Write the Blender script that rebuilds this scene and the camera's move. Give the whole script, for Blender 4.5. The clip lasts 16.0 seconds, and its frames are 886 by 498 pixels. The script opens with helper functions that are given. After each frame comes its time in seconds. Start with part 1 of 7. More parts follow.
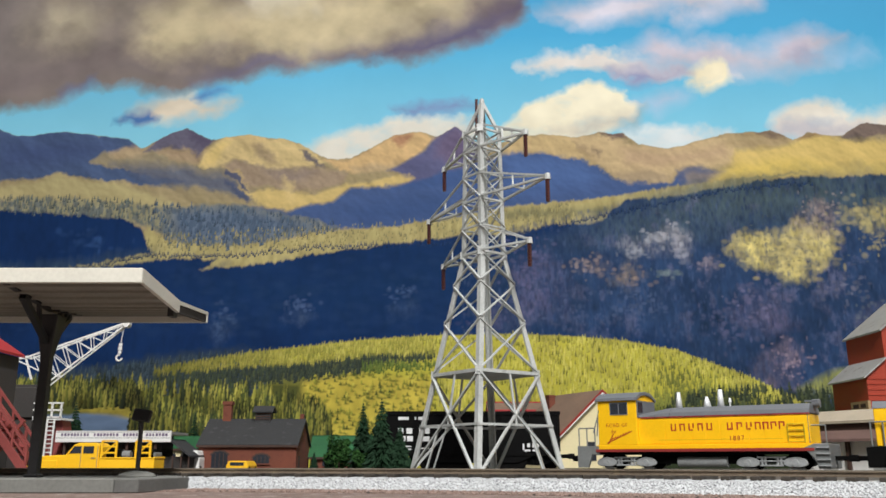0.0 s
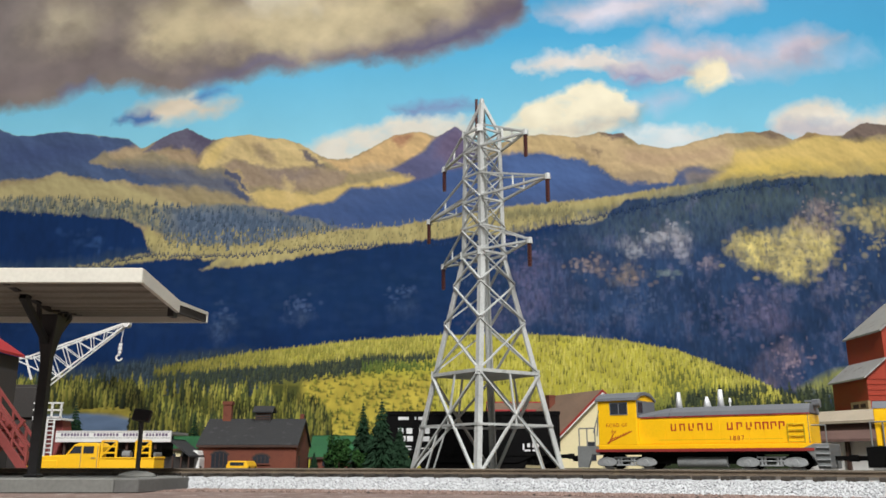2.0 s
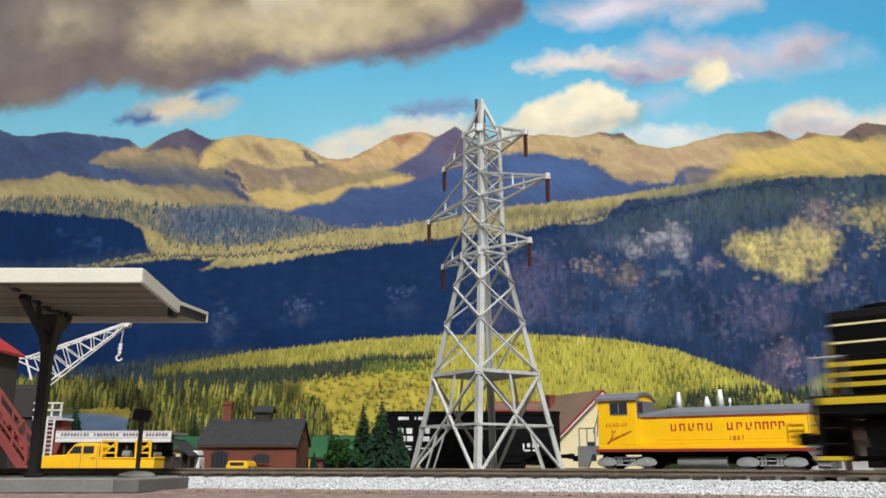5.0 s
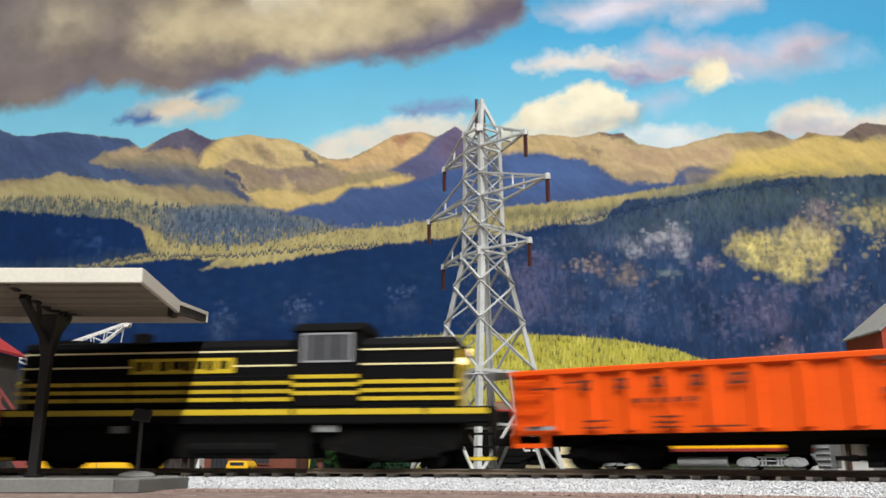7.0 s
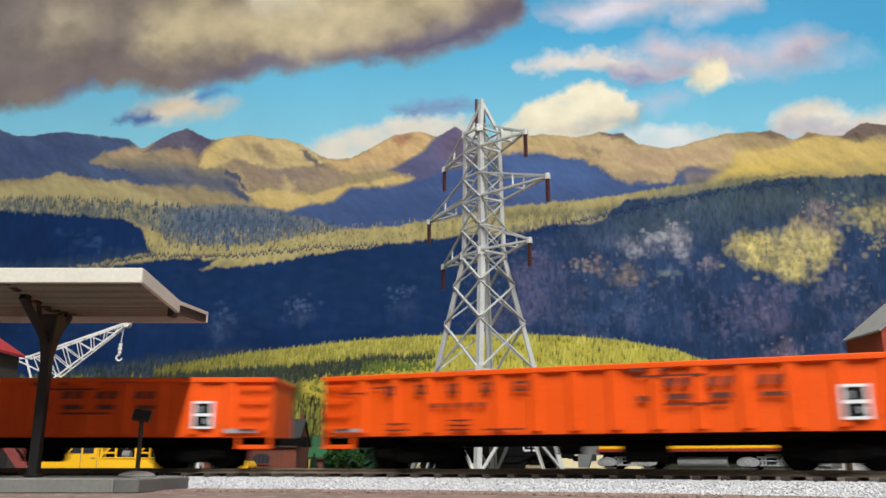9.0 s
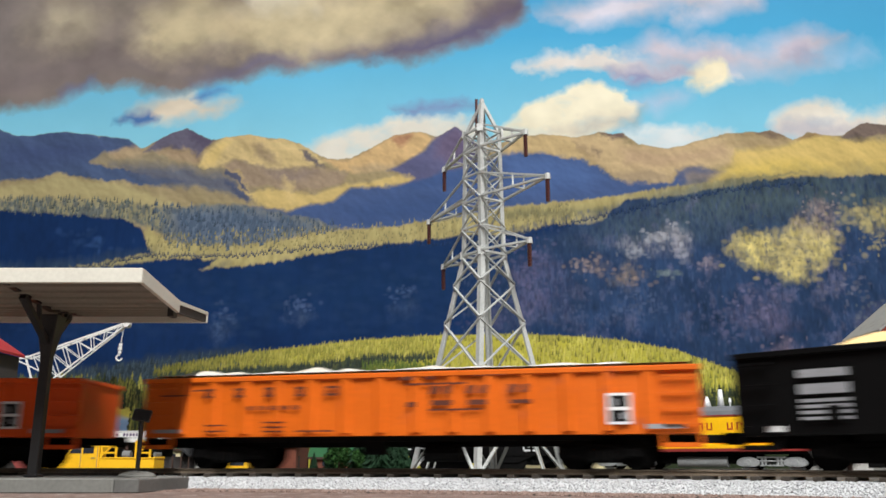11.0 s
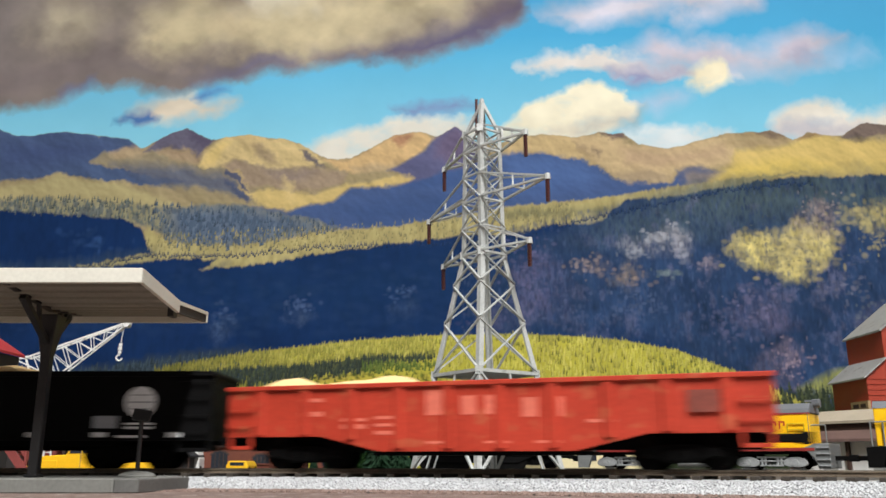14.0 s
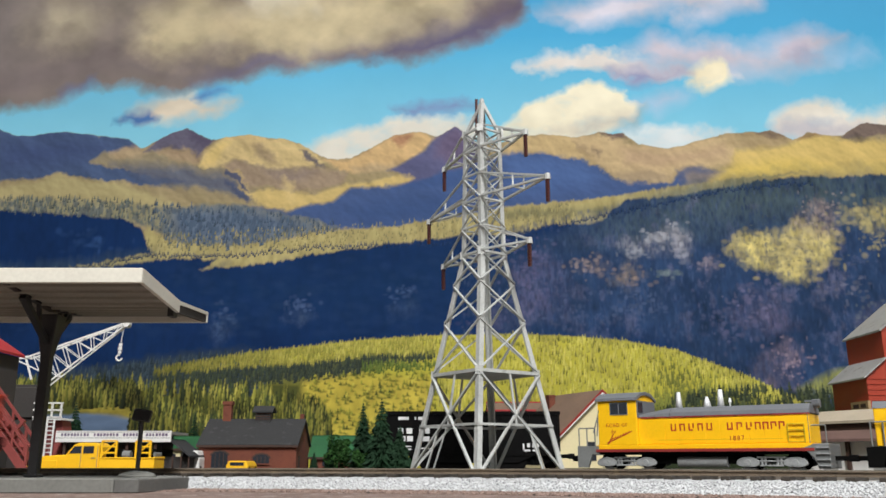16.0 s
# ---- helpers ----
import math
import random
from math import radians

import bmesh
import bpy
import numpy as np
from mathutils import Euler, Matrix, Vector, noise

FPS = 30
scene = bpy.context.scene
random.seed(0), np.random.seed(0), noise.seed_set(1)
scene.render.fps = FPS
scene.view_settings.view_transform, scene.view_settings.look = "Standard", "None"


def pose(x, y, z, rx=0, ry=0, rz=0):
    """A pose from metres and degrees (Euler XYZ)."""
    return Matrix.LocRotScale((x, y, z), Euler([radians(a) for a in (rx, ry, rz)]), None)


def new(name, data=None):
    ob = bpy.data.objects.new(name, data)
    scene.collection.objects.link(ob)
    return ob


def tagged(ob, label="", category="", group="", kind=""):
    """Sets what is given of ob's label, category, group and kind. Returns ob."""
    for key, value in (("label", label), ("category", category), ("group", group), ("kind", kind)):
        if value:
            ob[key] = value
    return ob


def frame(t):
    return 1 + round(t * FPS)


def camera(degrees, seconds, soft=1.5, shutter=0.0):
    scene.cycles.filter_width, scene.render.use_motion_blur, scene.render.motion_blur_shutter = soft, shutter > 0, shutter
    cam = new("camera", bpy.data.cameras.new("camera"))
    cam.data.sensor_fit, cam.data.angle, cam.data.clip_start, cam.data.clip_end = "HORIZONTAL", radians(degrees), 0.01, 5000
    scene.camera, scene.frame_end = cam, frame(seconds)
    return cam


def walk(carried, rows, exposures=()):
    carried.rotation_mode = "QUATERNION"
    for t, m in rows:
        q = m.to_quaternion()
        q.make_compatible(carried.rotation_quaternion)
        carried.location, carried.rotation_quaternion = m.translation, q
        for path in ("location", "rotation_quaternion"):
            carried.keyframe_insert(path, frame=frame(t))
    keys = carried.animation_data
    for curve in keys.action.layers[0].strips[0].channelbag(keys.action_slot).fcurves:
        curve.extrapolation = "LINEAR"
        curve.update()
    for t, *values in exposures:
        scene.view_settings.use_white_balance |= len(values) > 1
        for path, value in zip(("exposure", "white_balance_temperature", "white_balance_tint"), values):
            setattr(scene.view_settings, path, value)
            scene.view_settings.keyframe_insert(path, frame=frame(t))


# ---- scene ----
cam = camera(56.0, 16.0, soft=1.6, shutter=0.75)
EYE = (0.0, 0.0, 0.0095)
TILT = 14.195
walk(cam, [(0.0, pose(*EYE, 90 + TILT, 0, 0)), (16.0, pose(*EYE, 90 + TILT, 0, 0))],
     exposures=[(0.0, 0.03), (4.2, 0.03), (6.3, 0.13), (7.2, 0.08), (8.0, 0.0), (9.2, 0.0), (11.3, 0.08), (12.5, 0.15), (13.2, 0.15), (14.2, 0.07), (15.2, 0.03), (16.0, 0.03)])

# ---- world and light: a closed room with ceiling tubes over the layout ----
world = bpy.data.worlds.new("room_world")
scene.world = world
world.use_nodes = True
world.node_tree.nodes["Background"].inputs[0].default_value = (0.75, 0.8, 0.9, 1)
world.node_tree.nodes["Background"].inputs[1].default_value = 0.02

CEILING = 1.45                     # height of the ceiling over the layout's board


def tube_lamp(name, x, y, watts, wide, long):
    data = bpy.data.lights.new(name, "AREA")
    data.shape, data.size, data.size_y = "RECTANGLE", wide, long
    data.energy, data.color = watts, (1.0, 0.985, 0.965)
    ob = new(name, data)
    ob.matrix_basis = pose(x, y, CEILING - 0.075)
    return ob


tube_lamp("tube_light", 0.16, -0.85, 71.0, 0.11, 1.15)
tube_lamp("tube_light", 1.54, -0.85, 8.0, 0.11, 1.15)

# ---- helpers of this scene: shapes are given in millimetres ----
MM = 0.001


class Shape:
    """Vertices and faces of one mesh, in millimetres."""

    def __init__(self):
        self.v, self.f = [], []

    def add(self, verts, faces):
        n = len(self.v)
        self.v += [tuple(p) for p in verts]
        self.f += [tuple(i + n for i in face) for face in faces]
        return self

    def box(self, x0, x1, y0, y1, z0, z1):
        v = [(x, y, z) for z in (z0, z1) for y in (y0, y1) for x in (x0, x1)]
        return self.add(v, [(0, 2, 3, 1), (4, 5, 7, 6), (0, 1, 5, 4), (2, 6, 7, 3), (0, 4, 6, 2), (1, 3, 7, 5)])

    def prism(self, profile, a, b, axis="x"):
        """A closed profile drawn out from a to b along x (y, z), y (x, z) or z (x, y)."""
        n = len(profile)
        put = {"x": lambda p, q: (q, p[0], p[1]), "y": lambda p, q: (p[0], q, p[1]), "z": lambda p, q: (p[0], p[1], q)}[axis]
        v = [put(p, a) for p in profile] + [put(p, b) for p in profile]
        f = [(i, (i + 1) % n, n + (i + 1) % n, n + i) for i in range(n)]
        return self.add(v, f + [tuple(range(n - 1, -1, -1)), tuple(range(n, 2 * n))])

    def tube(self, p0, p1, r0, r1=None, n=10):
        r1 = r0 if r1 is None else r1
        p0, p1 = Vector(p0), Vector(p1)
        q = (p1 - p0).to_track_quat("Z", "Y")
        v = []
        for p, r in ((p0, r0), (p1, r1)):
            v += [p + q @ Vector((r * math.cos(2 * math.pi * i / n), r * math.sin(2 * math.pi * i / n), 0)) for i in range(n)]
        f = [(i, (i + 1) % n, n + (i + 1) % n, n + i) for i in range(n)]
        return self.add(v, f + [tuple(range(n - 1, -1, -1)), tuple(range(n, 2 * n))])

    def beam(self, p0, p1, w, h=None):
        """A square bar between two points."""
        h = h or w
        p0, p1 = Vector(p0), Vector(p1)
        d = (p1 - p0).normalized()
        side = d.cross(Vector((0, 0, 1)))
        side = Vector((1, 0, 0)) if side.length < 1e-4 else side.normalized()
        up = side.cross(d).normalized()
        v = [p + side * (w / 2 * a) + up * (h / 2 * b) for p in (p0, p1) for a, b in ((-1, -1), (1, -1), (1, 1), (-1, 1))]
        return self.add(v, [(0, 3, 2, 1), (4, 5, 6, 7), (0, 1, 5, 4), (1, 2, 6, 5), (2, 3, 7, 6), (3, 0, 4, 7)])

    def angle_bar(self, p0, p1, w, t, face):
        """An L-section bar whose two flanges open towards face."""
        p0, p1, face = Vector(p0), Vector(p1), Vector(face)
        d = (p1 - p0).normalized()
        n = (face - d * face.dot(d)).normalized()
        s = d.cross(n)
        a, b = (n + s).normalized(), (n - s).normalized()
        prof = [(0, 0), (w, 0), (w, t), (t, t), (t, w), (0, w)]
        v = [p + a * u + b * q for p in (p0, p1) for u, q in prof]
        f = [(i, (i + 1) % 6, 6 + (i + 1) % 6, 6 + i) for i in range(6)]
        return self.add(v, f + [(5, 4, 3, 2, 1, 0), (6, 7, 8, 9, 10, 11)])

    def dome(self, c, r, h, n=14, m=5):
        v, f = [], []
        for j in range(m):
            a = math.pi / 2 * j / m
            v += [(c[0] + r * math.cos(a) * math.cos(2 * math.pi * i / n), c[1] + r * math.cos(a) * math.sin(2 * math.pi * i / n), c[2] + h * math.sin(a)) for i in range(n)]
        v.append((c[0], c[1], c[2] + h))
        for j in range(m - 1):
            f += [(j * n + i, j * n + (i + 1) % n, (j + 1) * n + (i + 1) % n, (j + 1) * n + i) for i in range(n)]
        f += [((m - 1) * n + i, (m - 1) * n + (i + 1) % n, m * n) for i in range(n)]
        f.append(tuple(range(n - 1, -1, -1)))
        return self.add(v, f)


def mesh_of(name, shape, material, bevel=0.0, smooth=False):
    me = bpy.data.meshes.new(name)
    me.from_pydata([(x * MM, y * MM, z * MM) for x, y, z in shape.v], [], shape.f)
    bm = bmesh.new()
    bm.from_mesh(me)
    bmesh.ops.recalc_face_normals(bm, faces=bm.faces)
    if bevel:
        bmesh.ops.bevel(bm, geom=[e for e in bm.edges if len(e.link_faces) == 2 and e.calc_face_angle() > 0.6], offset=bevel * MM, segments=1, affect="EDGES", clamp_overlap=True)
    if smooth:
        for face in bm.faces:
            face.smooth = True
    bm.to_mesh(me)
    bm.free()
    me.materials.append(material)
    return me


def part(name, shape, material, parent, label="", bevel=0.0, smooth=False):
    ob = new(name, shape if isinstance(shape, bpy.types.Mesh) else mesh_of(name, shape, material, bevel, smooth))
    ob.parent = parent
    return tagged(ob, label)


def thing(name, m, label, category, group="", kind=""):
    ob = new(name)
    ob.empty_display_size = 0.01
    ob.matrix_basis = m
    return tagged(ob, label, category, group, kind)


def solid(name, shape, material, label, category, kind="", bevel=0.0, m=None, smooth=False):
    ob = new(name, mesh_of(name, shape, material, bevel, smooth))
    if m is not None:
        ob.matrix_basis = m
    return tagged(ob, label, category, "", kind)


def mm(x, y, z, rx=0, ry=0, rz=0):
    return pose(x * MM, y * MM, z * MM, rx, ry, rz)


def words(name, text, size, material, parent, at, label="", turn=(90, 0, 0), stretch=1.0, align="CENTER"):
    """Flat lettering with a little thickness, in the built-in font, as a mesh."""
    curve = bpy.data.curves.new(name, "FONT")
    curve.body, curve.size, curve.extrude, curve.resolution_u = text, size * MM, 0.03 * MM, 2
    curve.align_x, curve.align_y, curve.space_character = align, "CENTER", stretch
    tmp = bpy.data.objects.new(name, curve)
    scene.collection.objects.link(tmp)
    dep = bpy.context.evaluated_depsgraph_get()
    me = bpy.data.meshes.new_from_object(tmp.evaluated_get(dep))
    bpy.data.objects.remove(tmp)
    me.materials.clear()
    me.materials.append(material)
    ob = new(name, me)
    ob.parent = parent
    ob.matrix_basis = mm(*at, *turn)
    return tagged(ob, label)


# ---- materials ----
def lin(r, g, b):
    """Linear values of an 8-bit colour."""
    return tuple((c / 255 / 12.92) if c < 10.3 else ((c / 255 + 0.055) / 1.055) ** 2.4 for c in (r, g, b))


def paint(name, rgb, rough=0.5, metal=0.0, fine=900, coarse=60, vary=0.12, wear=None, wear_at=0.62, bump=0.15, depth=0.0002, random_tone=0.0, stretch=(1, 1, 1), spec=0.5):
    """A coloured surface with grain and broad stains; wear is a second colour in patches."""
    mat = bpy.data.materials.new(name)
    mat.use_nodes = True
    nt = mat.node_tree
    nd, ln = nt.nodes, nt.links
    bsdf = nd["Principled BSDF"]
    co = nd.new("ShaderNodeTexCoord")
    mp = nd.new("ShaderNodeMapping")
    mp.inputs["Scale"].default_value = stretch
    ln.new(co.outputs["Object"], mp.inputs[0])
    n1, n2 = nd.new("ShaderNodeTexNoise"), nd.new("ShaderNodeTexNoise")
    for n, s in ((n1, fine), (n2, coarse)):
        n.inputs["Scale"].default_value = s
        n.inputs["Detail"].default_value = 4
        ln.new(mp.outputs[0], n.inputs["Vector"])
    add = nd.new("ShaderNodeMath")
    add.operation = "ADD"
    ln.new(n1.outputs[0], add.inputs[0])
    ln.new(n2.outputs[0], add.inputs[1])
    rng = nd.new("ShaderNodeMapRange")
    rng.inputs[1].default_value, rng.inputs[2].default_value = 0.6, 1.4
    rng.inputs[3].default_value, rng.inputs[4].default_value = 1 - vary * 1.6, 1 + vary * 1.6
    ln.new(add.outputs[0], rng.inputs[0])
    scale = rng.outputs[0]
    if random_tone:
        info = nd.new("ShaderNodeObjectInfo")
        r2 = nd.new("ShaderNodeMapRange")
        r2.inputs[3].default_value, r2.inputs[4].default_value = 1 - random_tone, 1 + random_tone
        ln.new(info.outputs["Random"], r2.inputs[0])
        mul = nd.new("ShaderNodeMath")
        mul.operation = "MULTIPLY"
        ln.new(scale, mul.inputs[0])
        ln.new(r2.outputs[0], mul.inputs[1])
        scale = mul.outputs[0]
    mix = nd.new("ShaderNodeVectorMath")
    mix.operation = "SCALE"
    mix.inputs[0].default_value = rgb
    ln.new(scale, mix.inputs["Scale"])
    colour = mix.outputs[0]
    if wear:
        ramp = nd.new("ShaderNodeMapRange")
        ramp.inputs[1].default_value, ramp.inputs[2].default_value = wear_at, wear_at + 0.08
        n3 = nd.new("ShaderNodeTexNoise")
        n3.inputs["Scale"].default_value, n3.inputs["Detail"].default_value = coarse * 3, 6
        ln.new(mp.outputs[0], n3.inputs["Vector"])
        ln.new(n3.outputs[0], ramp.inputs[0])
        blend = nd.new("ShaderNodeMix")
        blend.data_type = "RGBA"
        ln.new(ramp.outputs[0], blend.inputs["Factor"])
        ln.new(colour, blend.inputs[6])
        blend.inputs[7].default_value = (*wear, 1)
        colour = blend.outputs[2]
    ln.new(colour, bsdf.inputs["Base Color"])
    bsdf.inputs["Metallic"].default_value = metal
    bsdf.inputs["Specular IOR Level"].default_value = spec
    rr = nd.new("ShaderNodeMapRange")
    rr.inputs[3].default_value, rr.inputs[4].default_value = max(0.05, rough - 0.12), min(1, rough + 0.12)
    ln.new(n2.outputs[0], rr.inputs[0])
    ln.new(rr.outputs[0], bsdf.inputs["Roughness"])
    if bump:
        bp = nd.new("ShaderNodeBump")
        bp.inputs["Strength"].default_value, bp.inputs["Distance"].default_value = bump, depth
        ln.new(n1.outputs[0], bp.inputs["Height"])
        ln.new(bp.outputs[0], bsdf.inputs["Normal"])
    return mat


M = {
    "orange": paint("orange_paint", (0.71, 0.082, 0.004), 0.5, vary=0.07, wear=(0.6, 0.08, 0.01), wear_at=0.66, spec=0.25),
    "orange_worn": paint("faded_orange_paint", (0.60, 0.115, 0.006), 0.5, spec=0.25, vary=0.09, wear=(0.5, 0.1, 0.02), wear_at=0.62),
    "red_car": paint("red_oxide_paint", (0.40, 0.040, 0.020), 0.55, vary=0.16, wear=(0.42, 0.085, 0.04), wear_at=0.58, spec=0.25),
    "black": paint("black_paint", (0.0024, 0.0024, 0.0026), 0.65, vary=0.2, spec=0.09),
    "frame_black": paint("black_underframe", (0.0035, 0.0035, 0.0035), 0.75, vary=0.25, wear=(0.008, 0.007, 0.006), wear_at=0.6, spec=0.07),
    "yellow": paint("locomotive_yellow", (0.94, 0.54, 0.006), 0.4, vary=0.05),
    "stripe": paint("yellow_stripe", (0.52, 0.38, 0.016), 0.45, vary=0.06),
    "cream_line": paint("cream_line", (0.75, 0.68, 0.38), 0.45, vary=0.05),
    "hood_grey": paint("grey_roof_paint", (0.14, 0.15, 0.165), 0.5, vary=0.08),
    "truck_grey": paint("silver_grey_truck", (0.29, 0.305, 0.31), 0.5, vary=0.2, wear=(0.12, 0.12, 0.12), wear_at=0.6),
    "step_grey": paint("grey_platform_paint", (0.17, 0.18, 0.18), 0.5, vary=0.15),
    "white": paint("white_paint", (0.78, 0.78, 0.76), 0.45, vary=0.05),
    "letter_white": paint("white_lettering", (0.70, 0.71, 0.72), 0.6, vary=0.1),
    "letter_grey": paint("grey_lettering", (0.27, 0.28, 0.30), 0.6, vary=0.1),
    "letter_red": paint("red_lettering", (0.40, 0.03, 0.015), 0.5, vary=0.05),
    "letter_dark": paint("dark_lettering", (0.085, 0.018, 0.008), 0.6, vary=0.1),
    "red_line": paint("red_sill_stripe", (0.27, 0.03, 0.025), 0.5, vary=0.05),
    "glass": paint("dark_window_glass", (0.03, 0.035, 0.045), 0.12, vary=0.2, bump=0),
    "lit_glass": paint("grey_cab_glass", (0.07, 0.074, 0.08), 0.15, vary=0.1, bump=0),
    "silver": paint("silver_tower_paint", (0.47, 0.49, 0.48), 0.42, 0.15, vary=0.14, wear=(0.36, 0.37, 0.35), wear_at=0.62),
    "steel": paint("bright_steel", (0.72, 0.74, 0.75), 0.5, 0.25, vary=0.1),
    "insulator": paint("brown_insulator", (0.055, 0.016, 0.015), 0.35, vary=0.15),
    "rail": paint("rail_brown_steel", (0.13, 0.10, 0.07), 0.6, 0.1, vary=0.2, wear=(0.16, 0.125, 0.08), wear_at=0.58),
    "rail_top": paint("polished_rail_head", (0.30, 0.28, 0.24), 0.35, 0.7, vary=0.1),
    "tie": paint("dark_wood_tie", (0.035, 0.028, 0.021), 0.8, vary=0.3, stretch=(1, 1, 1)),
    "brick": paint("red_brick_wall", (0.155, 0.046, 0.026), 0.85, fine=1500, vary=0.15, wear=(0.14, 0.04, 0.024), wear_at=0.55),
    "slate": paint("dark_grey_slate", (0.030, 0.031, 0.033), 0.75, vary=0.2, wear=(0.05, 0.05, 0.052), wear_at=0.6),
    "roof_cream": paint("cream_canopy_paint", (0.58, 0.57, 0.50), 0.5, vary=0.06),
    # the canopy's cream, darkened: shade under the roof is put into this colour
    "roof_under_shade": paint("shaded_cream_underside", (0.25, 0.24, 0.20), 0.7, vary=0.08),
    "iron": paint("black_iron", (0.012, 0.012, 0.013), 0.5, vary=0.2),
    "concrete": paint("grey_platform_concrete", (0.165, 0.168, 0.155), 0.8, vary=0.12),
    "concrete_dark": paint("dark_platform_end", (0.10, 0.10, 0.095), 0.8, vary=0.12),
    "barn_red": paint("barn_red_siding", (0.33, 0.038, 0.016), 0.6, vary=0.1),
    "tin": paint("grey_tin_roof", (0.34, 0.34, 0.33), 0.5, 0.1, vary=0.12, wear=(0.22, 0.2, 0.18), wear_at=0.6),
    "mauve_board": paint("mauve_brown_boards", (0.17, 0.105, 0.09), 0.8, vary=0.2, stretch=(1, 1, 6)),
    "green_roof": paint("green_felt_roof", (0.016, 0.10, 0.035), 0.75, vary=0.2),
    "sign_purple": paint("purple_sign_lettering", (0.12, 0.08, 0.16), 0.6, vary=0.15),
    "beige": paint("beige_shed_roof", (0.42, 0.36, 0.27), 0.7, vary=0.12),
    "brown_roof": paint("brown_shingle_roof", (0.19, 0.125, 0.085), 0.8, vary=0.15),
    "brown_dark": paint("dark_brown_timber", (0.055, 0.028, 0.02), 0.8, vary=0.2),
    "cream_wall": paint("cream_wall", (0.74, 0.66, 0.40), 0.7, vary=0.06),
    "sand": paint("tan_sand_load", (0.78, 0.55, 0.26), 0.95, fine=2500, coarse=120, vary=0.14, bump=0.6, depth=0.0006),
    "white_load": paint("white_stone_load", (0.62, 0.58, 0.50), 0.9, fine=1800, coarse=150, vary=0.2, bump=0.7, depth=0.0008),
    "truck_yellow": paint("yellow_truck_paint", (0.88, 0.50, 0.018), 0.35, vary=0.04),
    "stair_red": paint("oxide_red_stair", (0.22, 0.045, 0.04), 0.6, vary=0.15),
    "roof_red": paint("red_roof", (0.36, 0.022, 0.025), 0.6, vary=0.1),
    "grey_wall": paint("dark_grey_wall", (0.04, 0.036, 0.034), 0.8, vary=0.15),
    "wood": paint("pale_wood", (0.36, 0.26, 0.13), 0.8, vary=0.15),
    "fir": paint("dark_fir_needles", (0.010, 0.032, 0.014), 0.85, vary=0.35, spec=0.2),
    "bush": paint("green_bush_foliage", (0.024, 0.075, 0.016), 0.85, vary=0.4, spec=0.2),
    "bark": paint("brown_bark", (0.07, 0.045, 0.03), 0.9, vary=0.2),
    "wall": paint("room_wall_paint", (0.30, 0.30, 0.30), 0.9, vary=0.03, coarse=2, fine=80),
    "ceiling": paint("ceiling_paint", (0.6, 0.6, 0.58), 0.9, vary=0.03, coarse=2, fine=80),
    "floor": paint("grey_carpet_floor", (0.22, 0.21, 0.20), 0.95, vary=0.15, coarse=4, fine=120),
    "base": paint("brown_layout_ground", (0.15, 0.105, 0.088), 0.95, fine=700, coarse=60, vary=0.3, wear=(0.24, 0.20, 0.18), wear_at=0.56, bump=0.8, depth=0.0006),
    "yard": paint("grey_yard_cinders", (0.085, 0.078, 0.068), 0.95, fine=700, coarse=40, vary=0.3, bump=0.8, depth=0.0006),
    "tube": None,
}
glow = bpy.data.materials.new("glowing_tube_diffuser")
glow.use_nodes = True
glow.node_tree.nodes["Principled BSDF"].inputs["Base Color"].default_value = (0.8, 0.8, 0.78, 1)
glow.node_tree.nodes["Principled BSDF"].inputs["Emission Color"].default_value = (1, 0.96, 0.9, 1)
glow.node_tree.nodes["Principled BSDF"].inputs["Emission Strength"].default_value = 3.0
M["tube"] = glow
lamp_glow = bpy.data.materials.new("warm_headlight_lens")
lamp_glow.use_nodes = True
lamp_glow.node_tree.nodes["Principled BSDF"].inputs["Base Color"].default_value = (1, 0.8, 0.45, 1)
lamp_glow.node_tree.nodes["Principled BSDF"].inputs["Emission Color"].default_value = (1, 0.72, 0.3, 1)
lamp_glow.node_tree.nodes["Principled BSDF"].inputs["Emission Strength"].default_value = 1.5


def speckled(name, light, mid, dark):
    """Granite ballast: pale stones with grey and dark grains, one tone for each stone."""
    mat = bpy.data.materials.new(name)
    mat.use_nodes = True
    nt = mat.node_tree
    geo = nt.nodes.new("ShaderNodeNewGeometry")
    ramp = nt.nodes.new("ShaderNodeValToRGB")
    ramp.color_ramp.interpolation = "CONSTANT"
    stops = ((0.0, dark), (0.045, mid), (0.28, light), (0.72, tuple(c * 0.9 for c in light)), (0.9, tuple(c * 1.12 for c in light)))
    while len(ramp.color_ramp.elements) < len(stops):
        ramp.color_ramp.elements.new(0.5)
    for el, (at, c) in zip(ramp.color_ramp.elements, stops):
        el.position, el.color = at, (*c, 1)
    nt.links.new(geo.outputs["Random Per Island"], ramp.inputs[0])
    nt.links.new(ramp.outputs[0], nt.nodes["Principled BSDF"].inputs["Base Color"])
    nt.nodes["Principled BSDF"].inputs["Roughness"].default_value = 0.85
    return mat


M["ballast"] = speckled("white_granite_ballast", (0.45, 0.465, 0.475), (0.38, 0.39, 0.40), (0.19, 0.19, 0.20))
M["brown_ballast"] = speckled("brown_ground_grit", (0.22, 0.155, 0.13), (0.15, 0.10, 0.085), (0.06, 0.045, 0.04))

# ---- the printed backdrop: a painted mountain view on a flat board ----
BACK = 900.0                        # the board's face, mm from the eye's foot


